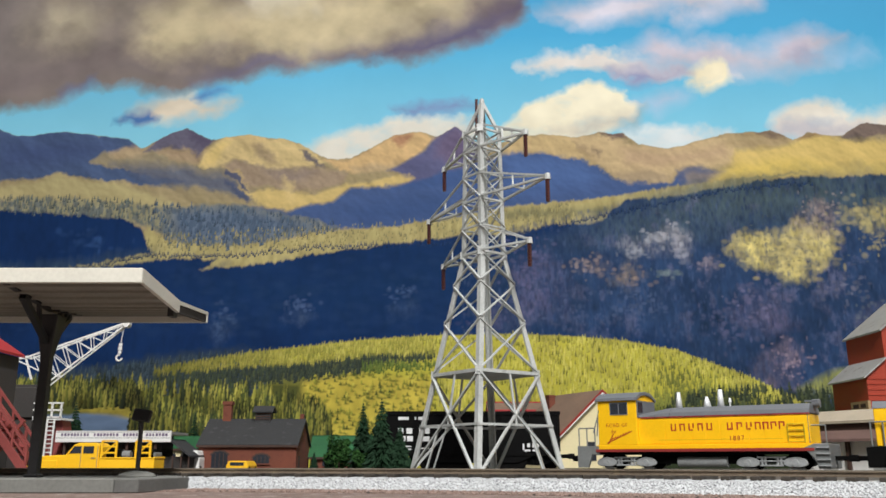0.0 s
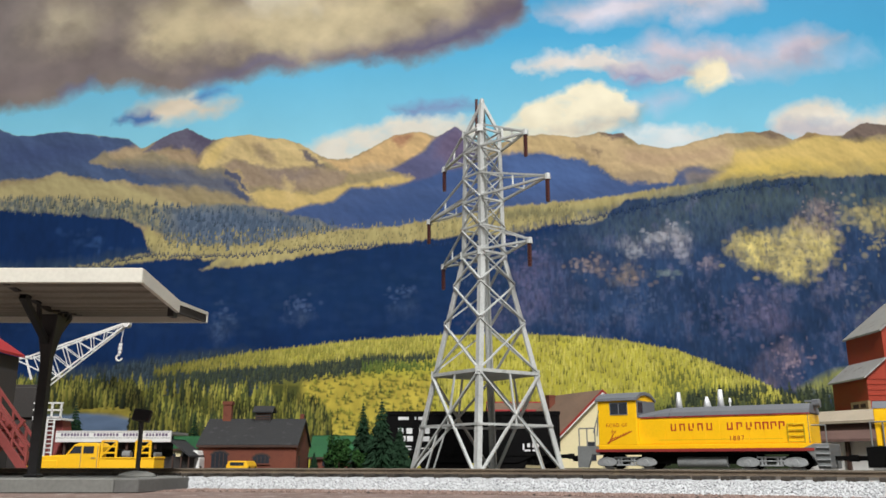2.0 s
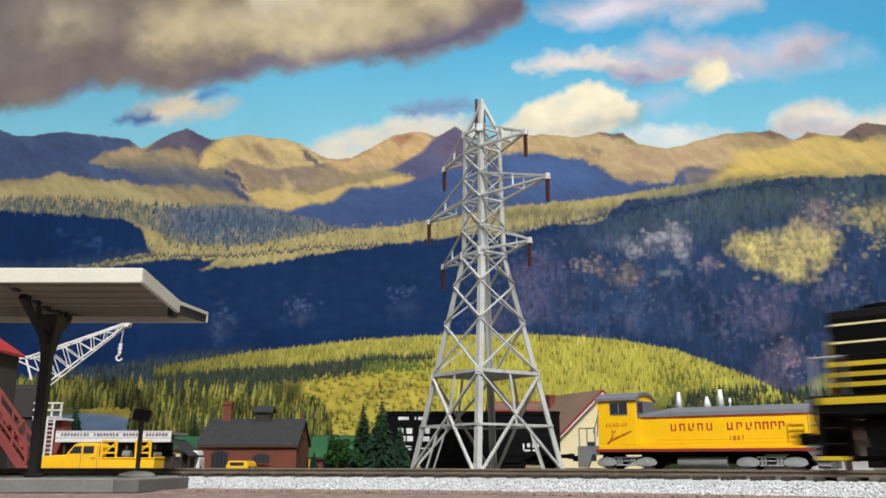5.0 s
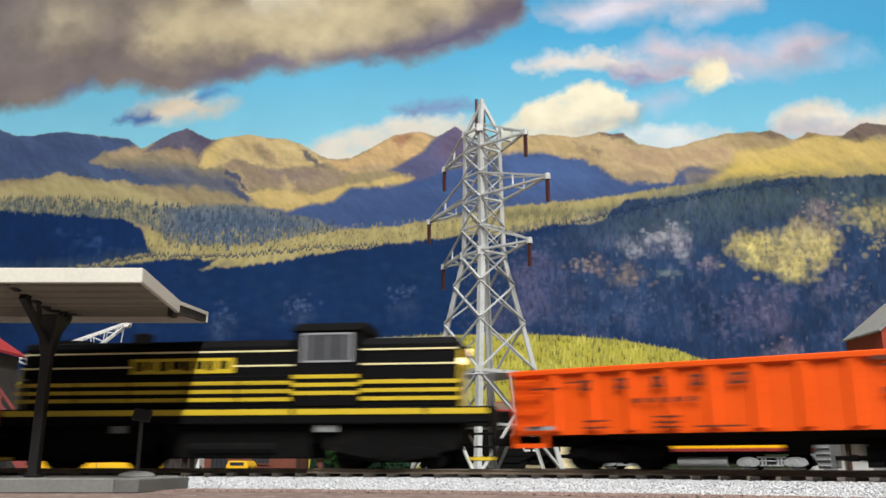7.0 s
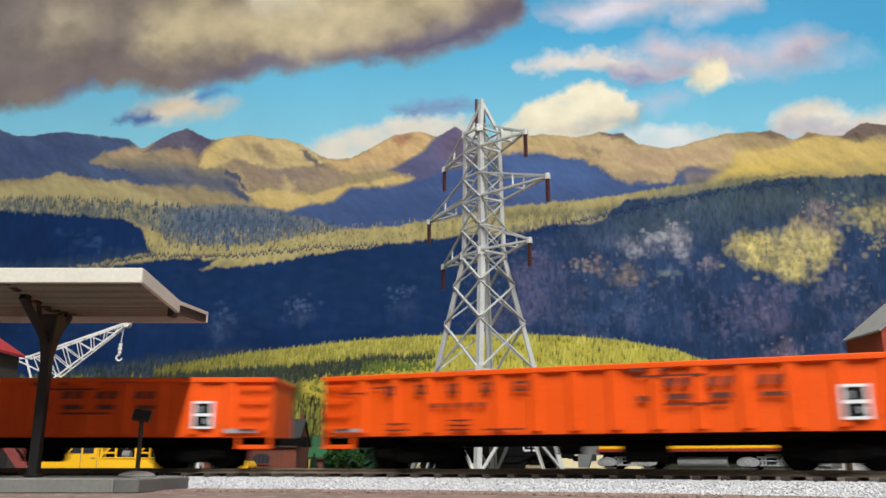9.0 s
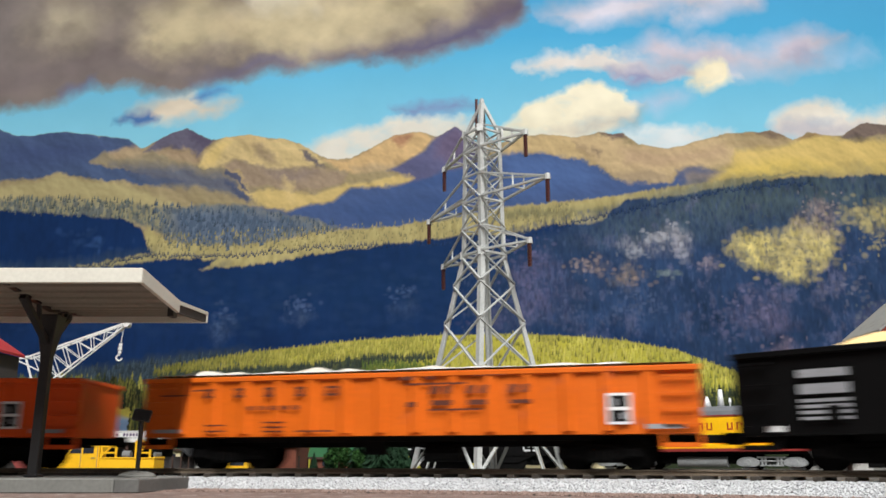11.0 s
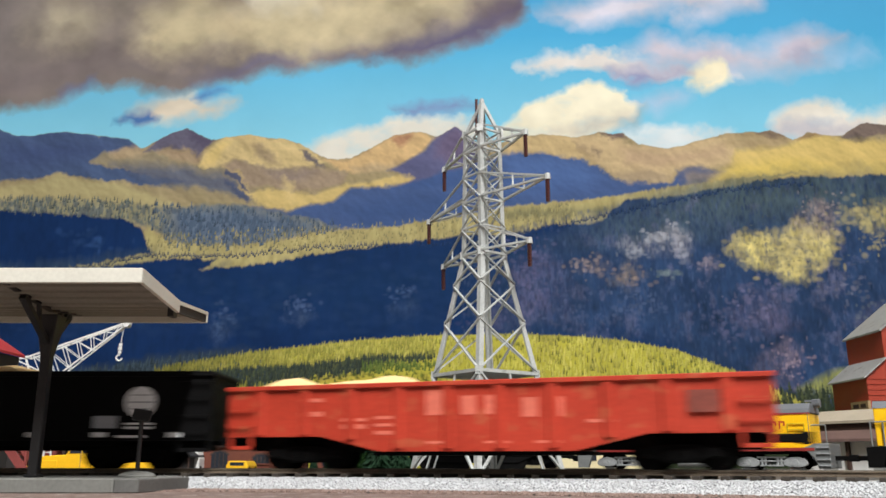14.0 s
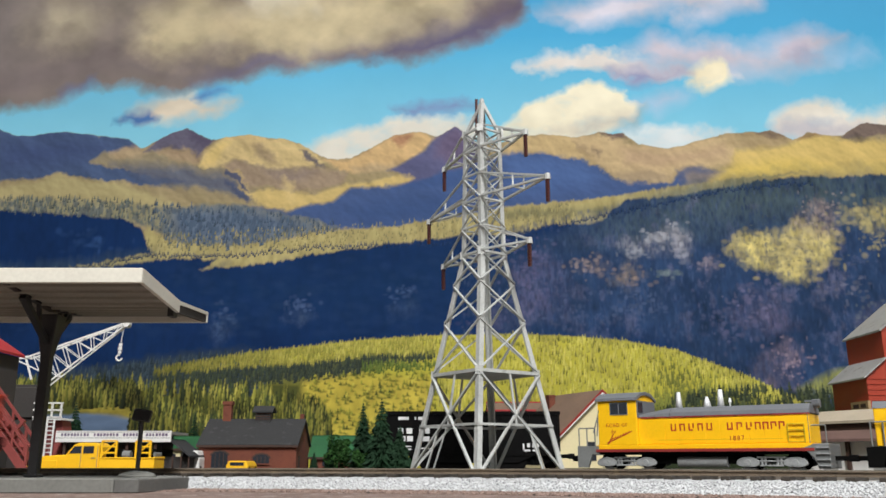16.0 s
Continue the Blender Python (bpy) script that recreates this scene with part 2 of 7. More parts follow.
def lattice(u, v, size, seed):
    """Smooth value noise, 0 to 1."""
    rs = np.random.RandomState(seed)
    g = rs.rand(257, 257)
    x, y = u / size + 911.3, v / size + 517.7
    i, j = np.floor(x).astype(int), np.floor(y).astype(int)
    a, b = x - i, y - j
    a, b = a * a * (3 - 2 * a), b * b * (3 - 2 * b)
    i, j, i1, j1 = i % 257, j % 257, (i + 1) % 257, (j + 1) % 257
    return (g[i, j] * (1 - a) + g[i1, j] * a) * (1 - b) + (g[i, j1] * (1 - a) + g[i1, j1] * a) * b


def cloudy(u, v, size, seed, octaves=5, squeeze=1.0):
    out, amp, tot = 0, 1.0, 0
    for k in range(octaves):
        out = out + amp * lattice(u, v * squeeze, size / 2 ** k, seed + k)
        tot, amp = tot + amp, amp * 0.55
    return out / tot


def inside(u, v, corners, soft):
    """1 inside the outline, 0 outside, soft at its edge."""
    c = np.array(corners, float)
    out = np.zeros(u.shape)
    near = np.flatnonzero((u > c[:, 0].min() - soft) & (u < c[:, 0].max() + soft) & (v > c[:, 1].min() - soft) & (v < c[:, 1].max() + soft))
    if not len(near):
        return out
    p, q = u[near], v[near]
    best = np.full(p.shape, 1e9)
    odd = np.zeros(p.shape, bool)
    for (x0, y0), (x1, y1) in zip(c, np.roll(c, -1, 0)):
        ex, ey = x1 - x0, y1 - y0
        k = np.clip(((p - x0) * ex + (q - y0) * ey) / (ex * ex + ey * ey + 1e-9), 0, 1)
        best = np.minimum(best, np.hypot(p - x0 - k * ex, q - y0 - k * ey))
        if y0 != y1:
            odd ^= ((q >= y0) != (q >= y1)) & (p < x0 + (q - y0) * ex / ey)
    out[near] = np.clip(np.where(odd, best, -best) / soft + 0.5, 0, 1)
    return out


def below(u, v, line, soft):
    p = np.array(line, float)
    return np.clip((np.interp(u, p[:, 0], p[:, 1]) - v) / soft + 0.5, 0, 1)


HILLTOP = [(-592, 69), (-438, 88), (-384, 95), (-294, 108), (-216, 121), (-149, 128), (-88, 135), (-9, 140), (71, 142), (130, 140), (194, 135), (254, 124), (290, 110), (331, 95), (359, 80), (394, 66), (580, 62)]


def spire(img, xs, zs, x, z, h, w, rgb, side=0.45, foot=0.3):
    """One small printed conifer, lit from the west, with a dark gap beside it."""
    i0, i1 = np.searchsorted(xs, x - w * 1.2), np.searchsorted(xs, x + w * 1.7)
    j0, j1 = np.searchsorted(zs, z), np.searchsorted(zs, z + h)
    if i1 <= i0 or j1 <= j0:
        return
    gx, gz = np.meshgrid(xs[i0:i1] - x, (zs[j0:j1] - z) / h)
    wide = w * np.clip(1.02 - gz, 0, 1) ** 0.9 * (0.82 + 0.3 * np.sin(gz * 19 + x * 3))
    body = np.clip((wide - np.abs(gx)) / 0.5 + 0.5, 0, 1)
    gap = (gx > 0) & (gx < w * 1.5 * np.clip(0.8 - gz, 0, 1)) & (gz < 0.7)
    patch = img[j0:j1, i0:i1]
    patch[gap] *= 1 - side * 0.7
    lit = np.clip(1.05 - side * gx / max(w, 0.5) - foot * (1 - gz) ** 2, 0.2, 1.5)
    patch[:] = patch * (1 - body[:, :, None]) + np.array(lin(*rgb)) * lit[:, :, None] * body[:, :, None]


def dab(img, xs, zs, x, z, rx, rz, rgb, amount):
    """One soft spot of colour."""
    i0, i1 = np.searchsorted(xs, x - rx * 1.4), np.searchsorted(xs, x + rx * 1.4)
    j0, j1 = np.searchsorted(zs, z - rz * 1.4), np.searchsorted(zs, z + rz * 1.4)
    if i1 <= i0 or j1 <= j0:
        return
    gx, gz = np.meshgrid((xs[i0:i1] - x) / rx, (zs[j0:j1] - z) / rz)
    m = (np.clip(1.35 - np.hypot(gx, gz), 0, 0.8) / 0.8 * amount)[:, :, None]
    img[j0:j1, i0:i1] = img[j0:j1, i0:i1] * (1 - m) + np.array(lin(*rgb)) * m


def plant(img, xs, zs, seed):
    """Sets the print's fine growth: scrub on the far slopes, conifers on the hill."""
    rnd = random.Random(seed)
    hu, hv = [p[0] for p in HILLTOP], [p[1] for p in HILLTOP]

    def crest(x):
        return float(np.interp(x, hu, hv))

    def tint(rgb, k):
        f = rnd.uniform(1 - k, 1 + k)
        return tuple(min(255, c * f) for c in rgb)

    # fine dark timber on the shaded slopes
    for _ in range(5200):
        x = rnd.uniform(20, 560)
        top = float(np.interp(x, [20, 74, 176, 325, 409, 560], [225, 262, 284, 306, 314, 318]))
        z = rnd.uniform(crest(x) - 2, top)
        dab(img, xs, zs, x, z, rnd.uniform(0.8, 1.8), rnd.uniform(2.0, 4.5), tint(rnd.choice(((36, 56, 92), (44, 62, 92), (30, 48, 84), (62, 76, 108))), 0.15), rnd.uniform(0.15, 0.45))
    for _ in range(900):
        x = rnd.uniform(-520, 20)
        dab(img, xs, zs, x, rnd.uniform(140, 235 + x * 0.05), rnd.uniform(3, 9), rnd.uniform(2, 5), rnd.choice(((30, 56, 100), (16, 42, 86), (38, 62, 98))), rnd.uniform(0.08, 0.22))

    def cluster(x, z, rx, rz, rgb, count, amount=0.45, size=3.0):
        for _ in range(count):
            a, b = rnd.gauss(0, 0.5), rnd.gauss(0, 0.5)
            dab(img, xs, zs, x + a * rx, z + b * rz, size * rnd.uniform(0.4, 1.2), size * rnd.uniform(0.4, 1.1), tint(rgb, 0.2), amount * rnd.uniform(0.4, 1))

    cluster(160, 218, 20, 12, (148, 130, 124), 40)
    cluster(205, 207, 20, 14, (138, 120, 112), 44)
    cluster(214, 234, 16, 10, (140, 142, 152), 30)
    cluster(238, 251, 18, 9, (156, 156, 164), 34)
    cluster(261, 255, 13, 16, (150, 148, 156), 34)
    cluster(265, 234, 9, 10, (146, 146, 158), 22)
    cluster(293, 221, 16, 9, (132, 122, 134), 24)
    cluster(247, 209, 14, 6, (104, 116, 118), 20)
    cluster(344, 174, 44, 32, (102, 98, 126), 90, 0.5, 3.0)
    cluster(311, 149, 26, 26, (88, 88, 118), 50, 0.4, 3.0)
    cluster(91, 213, 38, 34, (94, 90, 122), 90, 0.5, 2.8)
    cluster(47, 161, 30, 18, (84, 82, 112), 50, 0.45, 2.8)
    cluster(202, 177, 38, 26, (80, 90, 118), 70, 0.45, 2.8)
    cluster(139, 161, 26, 18, (76, 84, 114), 40, 0.4, 2.8)
    cluster(376, 112, 24, 24, (146, 126, 138), 70, 0.5, 2.2)
    cluster(446, 193, 26, 18, (104, 104, 122), 50, 0.45, 2.6)
    cluster(465, 149, 24, 34, (92, 98, 106), 60, 0.45, 2.6)
    cluster(422, 282, 26, 20, (140, 126, 124), 80, 0.6, 2.4)
    cluster(381, 234, 62, 26, (190, 172, 112), 200, 0.42, 4.2)
    cluster(415, 251, 30, 24, (180, 164, 118), 80, 0.4, 4.0)
    cluster(386, 218, 26, 14, (196, 178, 118), 50, 0.45, 3.6)
    cluster(382, 238, 74, 34, (84, 88, 86), 120, 0.5, 1.7)
    cluster(478, 275, 34, 18, (164, 150, 104), 80, 0.4, 3.8)
    cluster(487, 244, 20, 14, (150, 138, 100), 40, 0.5, 2.2)
    cluster(-157, 174, 20, 10, (74, 92, 128), 40, 0.4, 2.8)
    cluster(-45, 187, 18, 8, (70, 90, 126), 30, 0.4, 2.6)
    cluster(-243, 161, 18, 14, (70, 88, 120), 40, 0.3, 3.0)
    cluster(-394, 244, 40, 16, (44, 72, 116), 40, 0.35, 4.0)
    # timber on the foothills and along the bright shelf
    for _ in range(1500):
        x, z = rnd.uniform(-560, -120), rnd.uniform(234, 302)
        lo = float(np.interp(x, [-560, -340, -300, -240, -120], [284, 272, 240, 236, 258]))
        hi = float(np.interp(x, [-560, -400, -300, -200, -120], [300, 299, 292, 282, 270]))
        if lo < z < hi:
            h = rnd.uniform(4, 8)
            spire(img, xs, zs, x, z - h * 0.5, h, rnd.uniform(0.8, 1.4), tint((72, 88, 108) if x > -330 else (86, 94, 94), 0.2), 0.25)
    for _ in range(700):
        x = rnd.uniform(-330, 150)
        lo = float(np.interp(x, [-330, -142, -15, 150], [238, 246, 254, 276]))
        spire(img, xs, zs, x, lo + rnd.uniform(-6, 16), rnd.uniform(3, 6), rnd.uniform(0.6, 1.0), tint(rnd.choice(((146, 136, 94), (134, 126, 90), (166, 152, 104), (124, 120, 92))), 0.1), 0.2)
    for x in np.arange(-420, 420, 1.9):
        lo = float(np.interp(x, [-420, -330, -229, -154, -15, 74, 176, 325, 420], [214, 234, 233, 242, 247, 255, 279, 311, 319]))
        spire(img, xs, zs, x, lo - rnd.uniform(3, 8), rnd.uniform(3.5, 6.5), rnd.uniform(0.8, 1.3), tint((30, 50, 86), 0.2), 0.2)
    # the hill: misty dark timber behind, the lit crest, the shaded belt
    for _ in range(900):
        x = rnd.uniform(-460, -190)
        hi = float(np.interp(x, [-460, -400, -336, -264, -216, -190], [92, 104, 112, 120, 124, 122]))
        spire(img, xs, zs, x, rnd.uniform(80, hi) - 5, rnd.uniform(6, 11), rnd.uniform(1.2, 2.0), tint((54, 66, 76), 0.2), 0.25)
    spots = []
    for _ in range(6400):
        x = rnd.uniform(-310, 400)
        spots.append((crest(x) - rnd.random() ** 1.1 * (crest(x) - 40 if x > -12 else 34), x))
    spots += [(crest(x) - rnd.uniform(1, 5), x) for x in np.arange(-300, 330, 1.6)]
    spots.sort(reverse=True)
    for z, x in spots:
        deep = crest(x) - z
        if x < -8:
            h, w = rnd.uniform(5, 9), rnd.uniform(0.9, 1.6)
            lo = float(np.interp(x, [-310, -216, -149, -90, -12], [8, 15, 19, 17, 20]))
            hi = float(np.interp(x, [-310, -216, -149, -90, -12], [18, 34, 40, 34, 24]))
            if x > -88 and deep > lo + 6 and rnd.random() < 0.9:
                rgb = rnd.choice(((96, 110, 52), (80, 96, 46), (112, 122, 58)))
            elif lo < deep < hi:
                rgb = rnd.choice(((56, 64, 54), (50, 58, 56), (64, 72, 56)))
            elif deep <= lo:
                rgb = tuple(c * float(np.interp(x, [-310, -220, -120], [0.68, 0.86, 1.0])) for c in rnd.choice(((172, 162, 76), (154, 148, 68), (140, 138, 64), (184, 172, 88))))
            else:
                continue
            spire(img, xs, zs, x, z - h * 0.5, h, w, tint(rgb, 0.1), 0.3)
        else:
            h, w = rnd.uniform(5, 9) * (1 + deep / 160), rnd.uniform(0.9, 1.7)
            rgb = rnd.choice(((188, 178, 82), (178, 170, 76), (196, 184, 92), (168, 162, 72), (182, 172, 86)))
            if rnd.random() < 0.2:
                rgb, w, h = (82, 86, 40), 0.9, h * 0.8
            if x > 225 and deep > 8 + rnd.uniform(0, 26):
                rgb = (118, 120, 58)
            spire(img, xs, zs, x, z - h * 0.5, h, w, tint(tuple(c * (0.98 + 0.2 * noise.noise(Vector((x * 0.03, z * 0.05, 4.2)))) for c in rgb), 0.08), 0.36, 0.2)
    # the clearing with its shrubs
    for _ in range(420):
        x, z = rnd.uniform(-150, -6), rnd.uniform(34, 100)
        rgb = rnd.choice(((138, 136, 56), (160, 152, 62), (116, 118, 50), (182, 168, 74), (78, 84, 42)))
        dab(img, xs, zs, x + 1.5, z - 1.0, 2.4, 1.0, (104, 100, 44), 0.7)
        spire(img, xs, zs, x, z - 1, rnd.uniform(2.5, 6.5), rnd.uniform(1.2, 2.2), tint(rgb, 0.1), 0.35)
    # the tall western stand, nearest last
    spots = []
    for _ in range(1500):
        x = rnd.uniform(-560, -118)
        top = float(np.interp(x, [-560, -421, -336, -300, -264, -216, -170, -130, -118], [80, 88, 88, 86, 85, 84, 78, 62, 44]))
        z = top - rnd.random() * (top - 32)
        if x < -332 and z < 66:
            z = rnd.uniform(66, max(68, top))
        spots.append((z, x, top))
    spots.sort(reverse=True)
    for z, x, top in spots:
        k = (top - z) / 50
        h, w = rnd.uniform(13, 20) * (1 + 0.25 * k), rnd.uniform(1.9, 3.2)
        rgb = rnd.choice(((150, 144, 66), (132, 130, 58), (166, 156, 76), (106, 108, 52), (76, 82, 44), (54, 62, 42), (60, 68, 46)))
        patch = 0.84 + 0.45 * noise.noise(Vector((x * 0.035, z * 0.06, 1.7))) - (0.1 if x < -300 else 0)
        rgb = tuple(min(1.1, patch) * c for c in rgb)
        spire(img, xs, zs, x, z - h * 0.25, h, w, tint(rgb, 0.1), 0.55, 0.35)
    # dark firs to the east of the hill
    for _ in range(460):
        x = rnd.uniform(232, 480)
        z = float(np.interp(x, [195, 235, 300, 345, 380, 470], [62, 70, 82, 84, 80, 74])) - rnd.random() * 42
        spire(img, xs, zs, x, z, rnd.uniform(8, 13), rnd.uniform(1.6, 2.8), tint(rnd.choice(((56, 64, 50), (66, 74, 54), (46, 54, 44), (80, 86, 58))), 0.1), 0.25)


def mural(u, v):
    """The print's colour at u, v (mm on the board), as linear values."""
    n = {s: cloudy(u, v, s, 10 + s) - 0.5 for s in (4, 9, 24, 60, 140)}
    jit = n[9] * 10 + n[4] * 5
    wu, wv = u + n[24] * 24 + jit, v + (cloudy(u, v, 24, 77) - 0.5) * 22 + jit * 0.6
    img = np.zeros(u.shape + (3,))

    def lay(mask, rgb, tone=0.0):
        c = np.array(lin(*rgb))[None, :] * np.clip(1 + tone, 0.1, 3)[:, None] if not np.isscalar(tone) else np.array(lin(*rgb)) * (1 + tone)
        img[:] = img * (1 - mask[:, None]) + c * mask[:, None]

    one = np.ones(u.shape)
    # sky
    lay(one, (78, 170, 216), n[140] * 0.22)
    lay(np.clip((v - 470) / 110, 0, 1) * 0.6, (74, 142, 190))
    lay(np.clip((500 - v) / 150, 0, 1) * 0.8, (146, 206, 222), n[60] * 0.15)
    # clouds
    cu, cv = u + n[60] * 44 + n[24] * 22 + n[9] * 9, v + (cloudy(u, v, 60, 31) - 0.5) * 34 + n[24] * 16 + n[9] * 7
    fluff = cloudy(u, v, 70, 61, 4, 1.3) - 0.5
    puff = cloudy(u + 15, v - 12, 38, 63, 4, 1.3) - 0.5
    wisp = cloudy(u, v, 30, 67, 5, 1.8)
    billow = np.clip((cloudy(u, v, 110, 411, 3) - cloudy(u - 10, v + 12, 110, 411, 3)) * 2.0, -0.4, 0.4)
    puff = puff * 0.7 + billow

    def cloud(outline, rgb, shade, soft, amount):
        m = inside(cu, cv, outline, soft)
        lay(m * amount * np.clip(0.55 + wisp * 0.9, 0, 1), rgb, fluff * shade + puff * shade * 0.5)

    cloud([(79, 397), (96, 416), (130, 429), (183, 436), (217, 430), (227, 411), (207, 383), (180, 365), (76, 365), (56, 376)], (238, 228, 204), 0.5, 10, 1.0)
    cloud([(87, 461), (118, 474), (171, 478), (218, 472), (283, 452), (343, 443), (263, 443), (210, 448), (170, 456), (117, 456)], (216, 208, 204), 0.6, 12, 1.0)
    cloud([(225, 476), (253, 502), (300, 494), (352, 476), (430, 512), (485, 500), (452, 476), (370, 452), (329, 443), (297, 454), (251, 459)], (196, 186, 198), 0.6, 34, 0.95)
    cloud([(283, 450), (304, 464), (324, 458), (325, 436), (301, 425), (283, 432)], (232, 220, 192), 0.5, 14, 1.0)
    cloud([(116, 524), (154, 543), (209, 562), (382, 578), (371, 539), (302, 517), (269, 536), (221, 521), (153, 509)], (198, 192, 204), 0.6, 30, 0.95)
    cloud([(391, 397), (413, 416), (440, 423), (469, 415), (483, 397), (515, 400), (538, 365), (381, 365)], (218, 210, 200), 0.5, 18, 1.0)
    cloud([(-366, 392), (-348, 411), (-326, 425), (-304, 429), (-286, 417), (-245, 415), (-249, 397), (-291, 392), (-323, 385)], (214, 200, 182), 0.7, 20, 1.0)
    cloud([(-59, 406), (-29, 416), (17, 418), (36, 407), (11, 399), (-35, 395)], (124, 140, 184), 0.4, 16, 0.9)
    cloud([(-158, 352), (-120, 365), (-81, 383), (-55, 393), (-16, 396), (30, 390), (37, 372), (-16, 352), (-93, 324), (-157, 324)], (222, 216, 206), 0.35, 12, 1.0)
    cloud([(199, 369), (239, 378), (291, 379), (326, 370), (308, 338), (211, 338)], (212, 214, 216), 0.3, 14, 0.95)
    cloud([(459, 476), (500, 483), (522, 472), (491, 462)], (150, 186, 218), 0.3, 26, 0.8)
    cloud([(225, 411), (255, 425), (284, 418), (247, 397)], (176, 188, 212), 0.3, 26, 0.8)
    shape = [(-566, 388), (-515, 400), (-476, 407), (-438, 416), (-407, 433), (-353, 429), (-301, 435), (-268, 442), (-176, 450), (-110, 467), (-43, 468), (4, 475), (44, 496), (82, 512), (100, 532), (111, 609), (-597, 609)]
    big = inside(cu, cv, shape, 18)
    lay(big, (140, 128, 120), fluff * 0.8 + puff * 0.45)

    def billow_spot(outline, rgb, soft, amount, tone):
        lay(big * inside(cu + puff * 30, cv + fluff * 36, outline, soft) * amount, rgb, puff * tone + n[24] * 0.25)

    billow_spot([(-488, 502), (-457, 528), (-423, 524), (-413, 494), (-445, 483)], (194, 180, 156), 50, 0.75, 0.6)
    billow_spot([(-371, 480), (-355, 524), (-302, 543), (-227, 532), (-180, 543), (-98, 547), (31, 562), (11, 521), (-57, 500), (-123, 483), (-163, 464), (-210, 467), (-277, 481), (-324, 476)], (196, 180, 146), 44, 0.85, 0.8)
    billow_spot([(-235, 562), (-153, 570), (-152, 536), (-206, 528)], (220, 212, 196), 40, 0.7, 0.5)
    billow_spot([(-597, 609), (-487, 609), (-488, 502), (-493, 436), (-567, 400)], (128, 118, 120), 60, 0.6, 0.5)
    billow_spot([(-425, 487), (-366, 502), (-324, 472), (-230, 464), (-189, 450), (-301, 435), (-386, 429), (-476, 407), (-566, 390), (-573, 436)], (116, 104, 106), 46, 0.75, 0.5)
    billow_spot([(-274, 524), (-246, 513), (-238, 491), (-265, 494)], (150, 132, 110), 34, 0.5, 0.5)
    billow_spot([(-149, 464), (-110, 478), (-43, 489), (11, 506), (52, 532), (106, 555), (99, 524), (44, 491), (4, 472), (-96, 464)], (92, 88, 122), 26, 0.85, 0.4)
    billow_spot([(25, 547), (79, 555), (106, 543), (78, 517), (38, 513)], (98, 84, 92), 30, 0.6, 0.6)
    billow_spot([(-301, 443), (-229, 459), (-170, 467), (-169, 450), (-255, 439), (-294, 432)], (104, 100, 132), 24, 0.75, 0.3)
    billow_spot([(-438, 420), (-410, 433), (-402, 425), (-424, 411)], (84, 104, 158), 20, 0.8, 0.3)

    def sky_spot(outline, rgb, soft, amount):
        lay(inside(cu, cv, outline, soft) * amount, rgb)

    sky_spot([(-382, 386), (-360, 397), (-346, 404), (-335, 388), (-356, 384)], (66, 108, 168), 12, 0.95)
    sky_spot([(-293, 420), (-273, 435), (-257, 430), (-278, 416)], (78, 116, 178), 16, 0.85)
    sky_spot([(190, 454), (231, 461), (283, 448), (230, 440)], (122, 126, 176), 18, 0.75)
    sky_spot([(399, 478), (427, 489), (439, 474), (411, 467)], (160, 148, 172), 20, 0.6)
    sky_spot([(382, 376), (404, 392), (449, 390), (481, 385), (506, 369), (381, 365)], (164, 160, 180), 20, 0.6)
    sky_spot([(121, 372), (148, 385), (200, 390), (228, 407), (219, 376), (147, 365)], (176, 166, 160), 20, 0.6)

    # far mountains: lit rock, blue shade, meadows; gullies run down the slopes
    ridge = [(-590, 375), (-512, 379), (-492, 372), (-472, 372), (-453, 375), (-435, 377), (-420, 374), (-394, 372), (-380, 369), (-362, 368), (-349, 357), (-342, 357), (-331, 365), (-316, 374), (-295, 381), (-283, 374), (-267, 366), (-250, 370), (-224, 373), (-205, 370), (-184, 368), (-165, 362), (-149, 352), (-132, 344), (-119, 343), (-105, 345), (-81, 358), (-57, 372), (-47, 374), (-26, 377), (-8, 371), (1, 375), (14, 383), (26, 375), (42, 361), (69, 364), (95, 372), (115, 374), (141, 371)]
    ridge += [(155, 370), (174, 374), (181, 377), (196, 373), (208, 375), (225, 362), (244, 358), (258, 356), (277, 360), (297, 367), (325, 374), (350, 377), (364, 376), (378, 379), (392, 372), (403, 367), (415, 372), (420, 377), (441, 372), (460, 372), (475, 382), (490, 388), (513, 385), (587, 389)]
    far = below(u, v + n[9] * 2.4 + n[4] * 2, ridge, 1.2)
    wob_u, wob_v = u + n[24] * 9 + n[9] * 9 + n[4] * 5, v + (cloudy(u, v, 24, 77) - 0.5) * 8 + n[9] * 6 + n[4] * 4
    relief = cloudy(u + v * 0.4, v, 44, 401, 5, 1.1) - cloudy(u + v * 0.4 + 3, v + 2.2, 44, 401, 5, 1.1)
    rills = cloudy(u + v * 0.9, v * 0.35, 8, 405, 4) - 0.5
    rills_b = cloudy(u - v * 0.9, v * 0.35, 9, 409, 4) - 0.5
    grit = cloudy(u, v, 3.2, 413, 2) - 0.5
    crag = np.clip(relief * 4.0, -0.55, 0.55) + rills * 0.28 + grit * 0.16
    crag_b = np.clip(relief * 3.0, -0.5, 0.5) + rills_b * 0.3 + grit * 0.16

    def stroke(outline, rgb, soft=5, amount=0.95, tone=0.5, grain=crag):
        lay(far * inside(wob_u, wob_v, outline, soft) * amount, rgb, grain * tone)

    lay(far, (152, 136, 104), crag * 0.6)
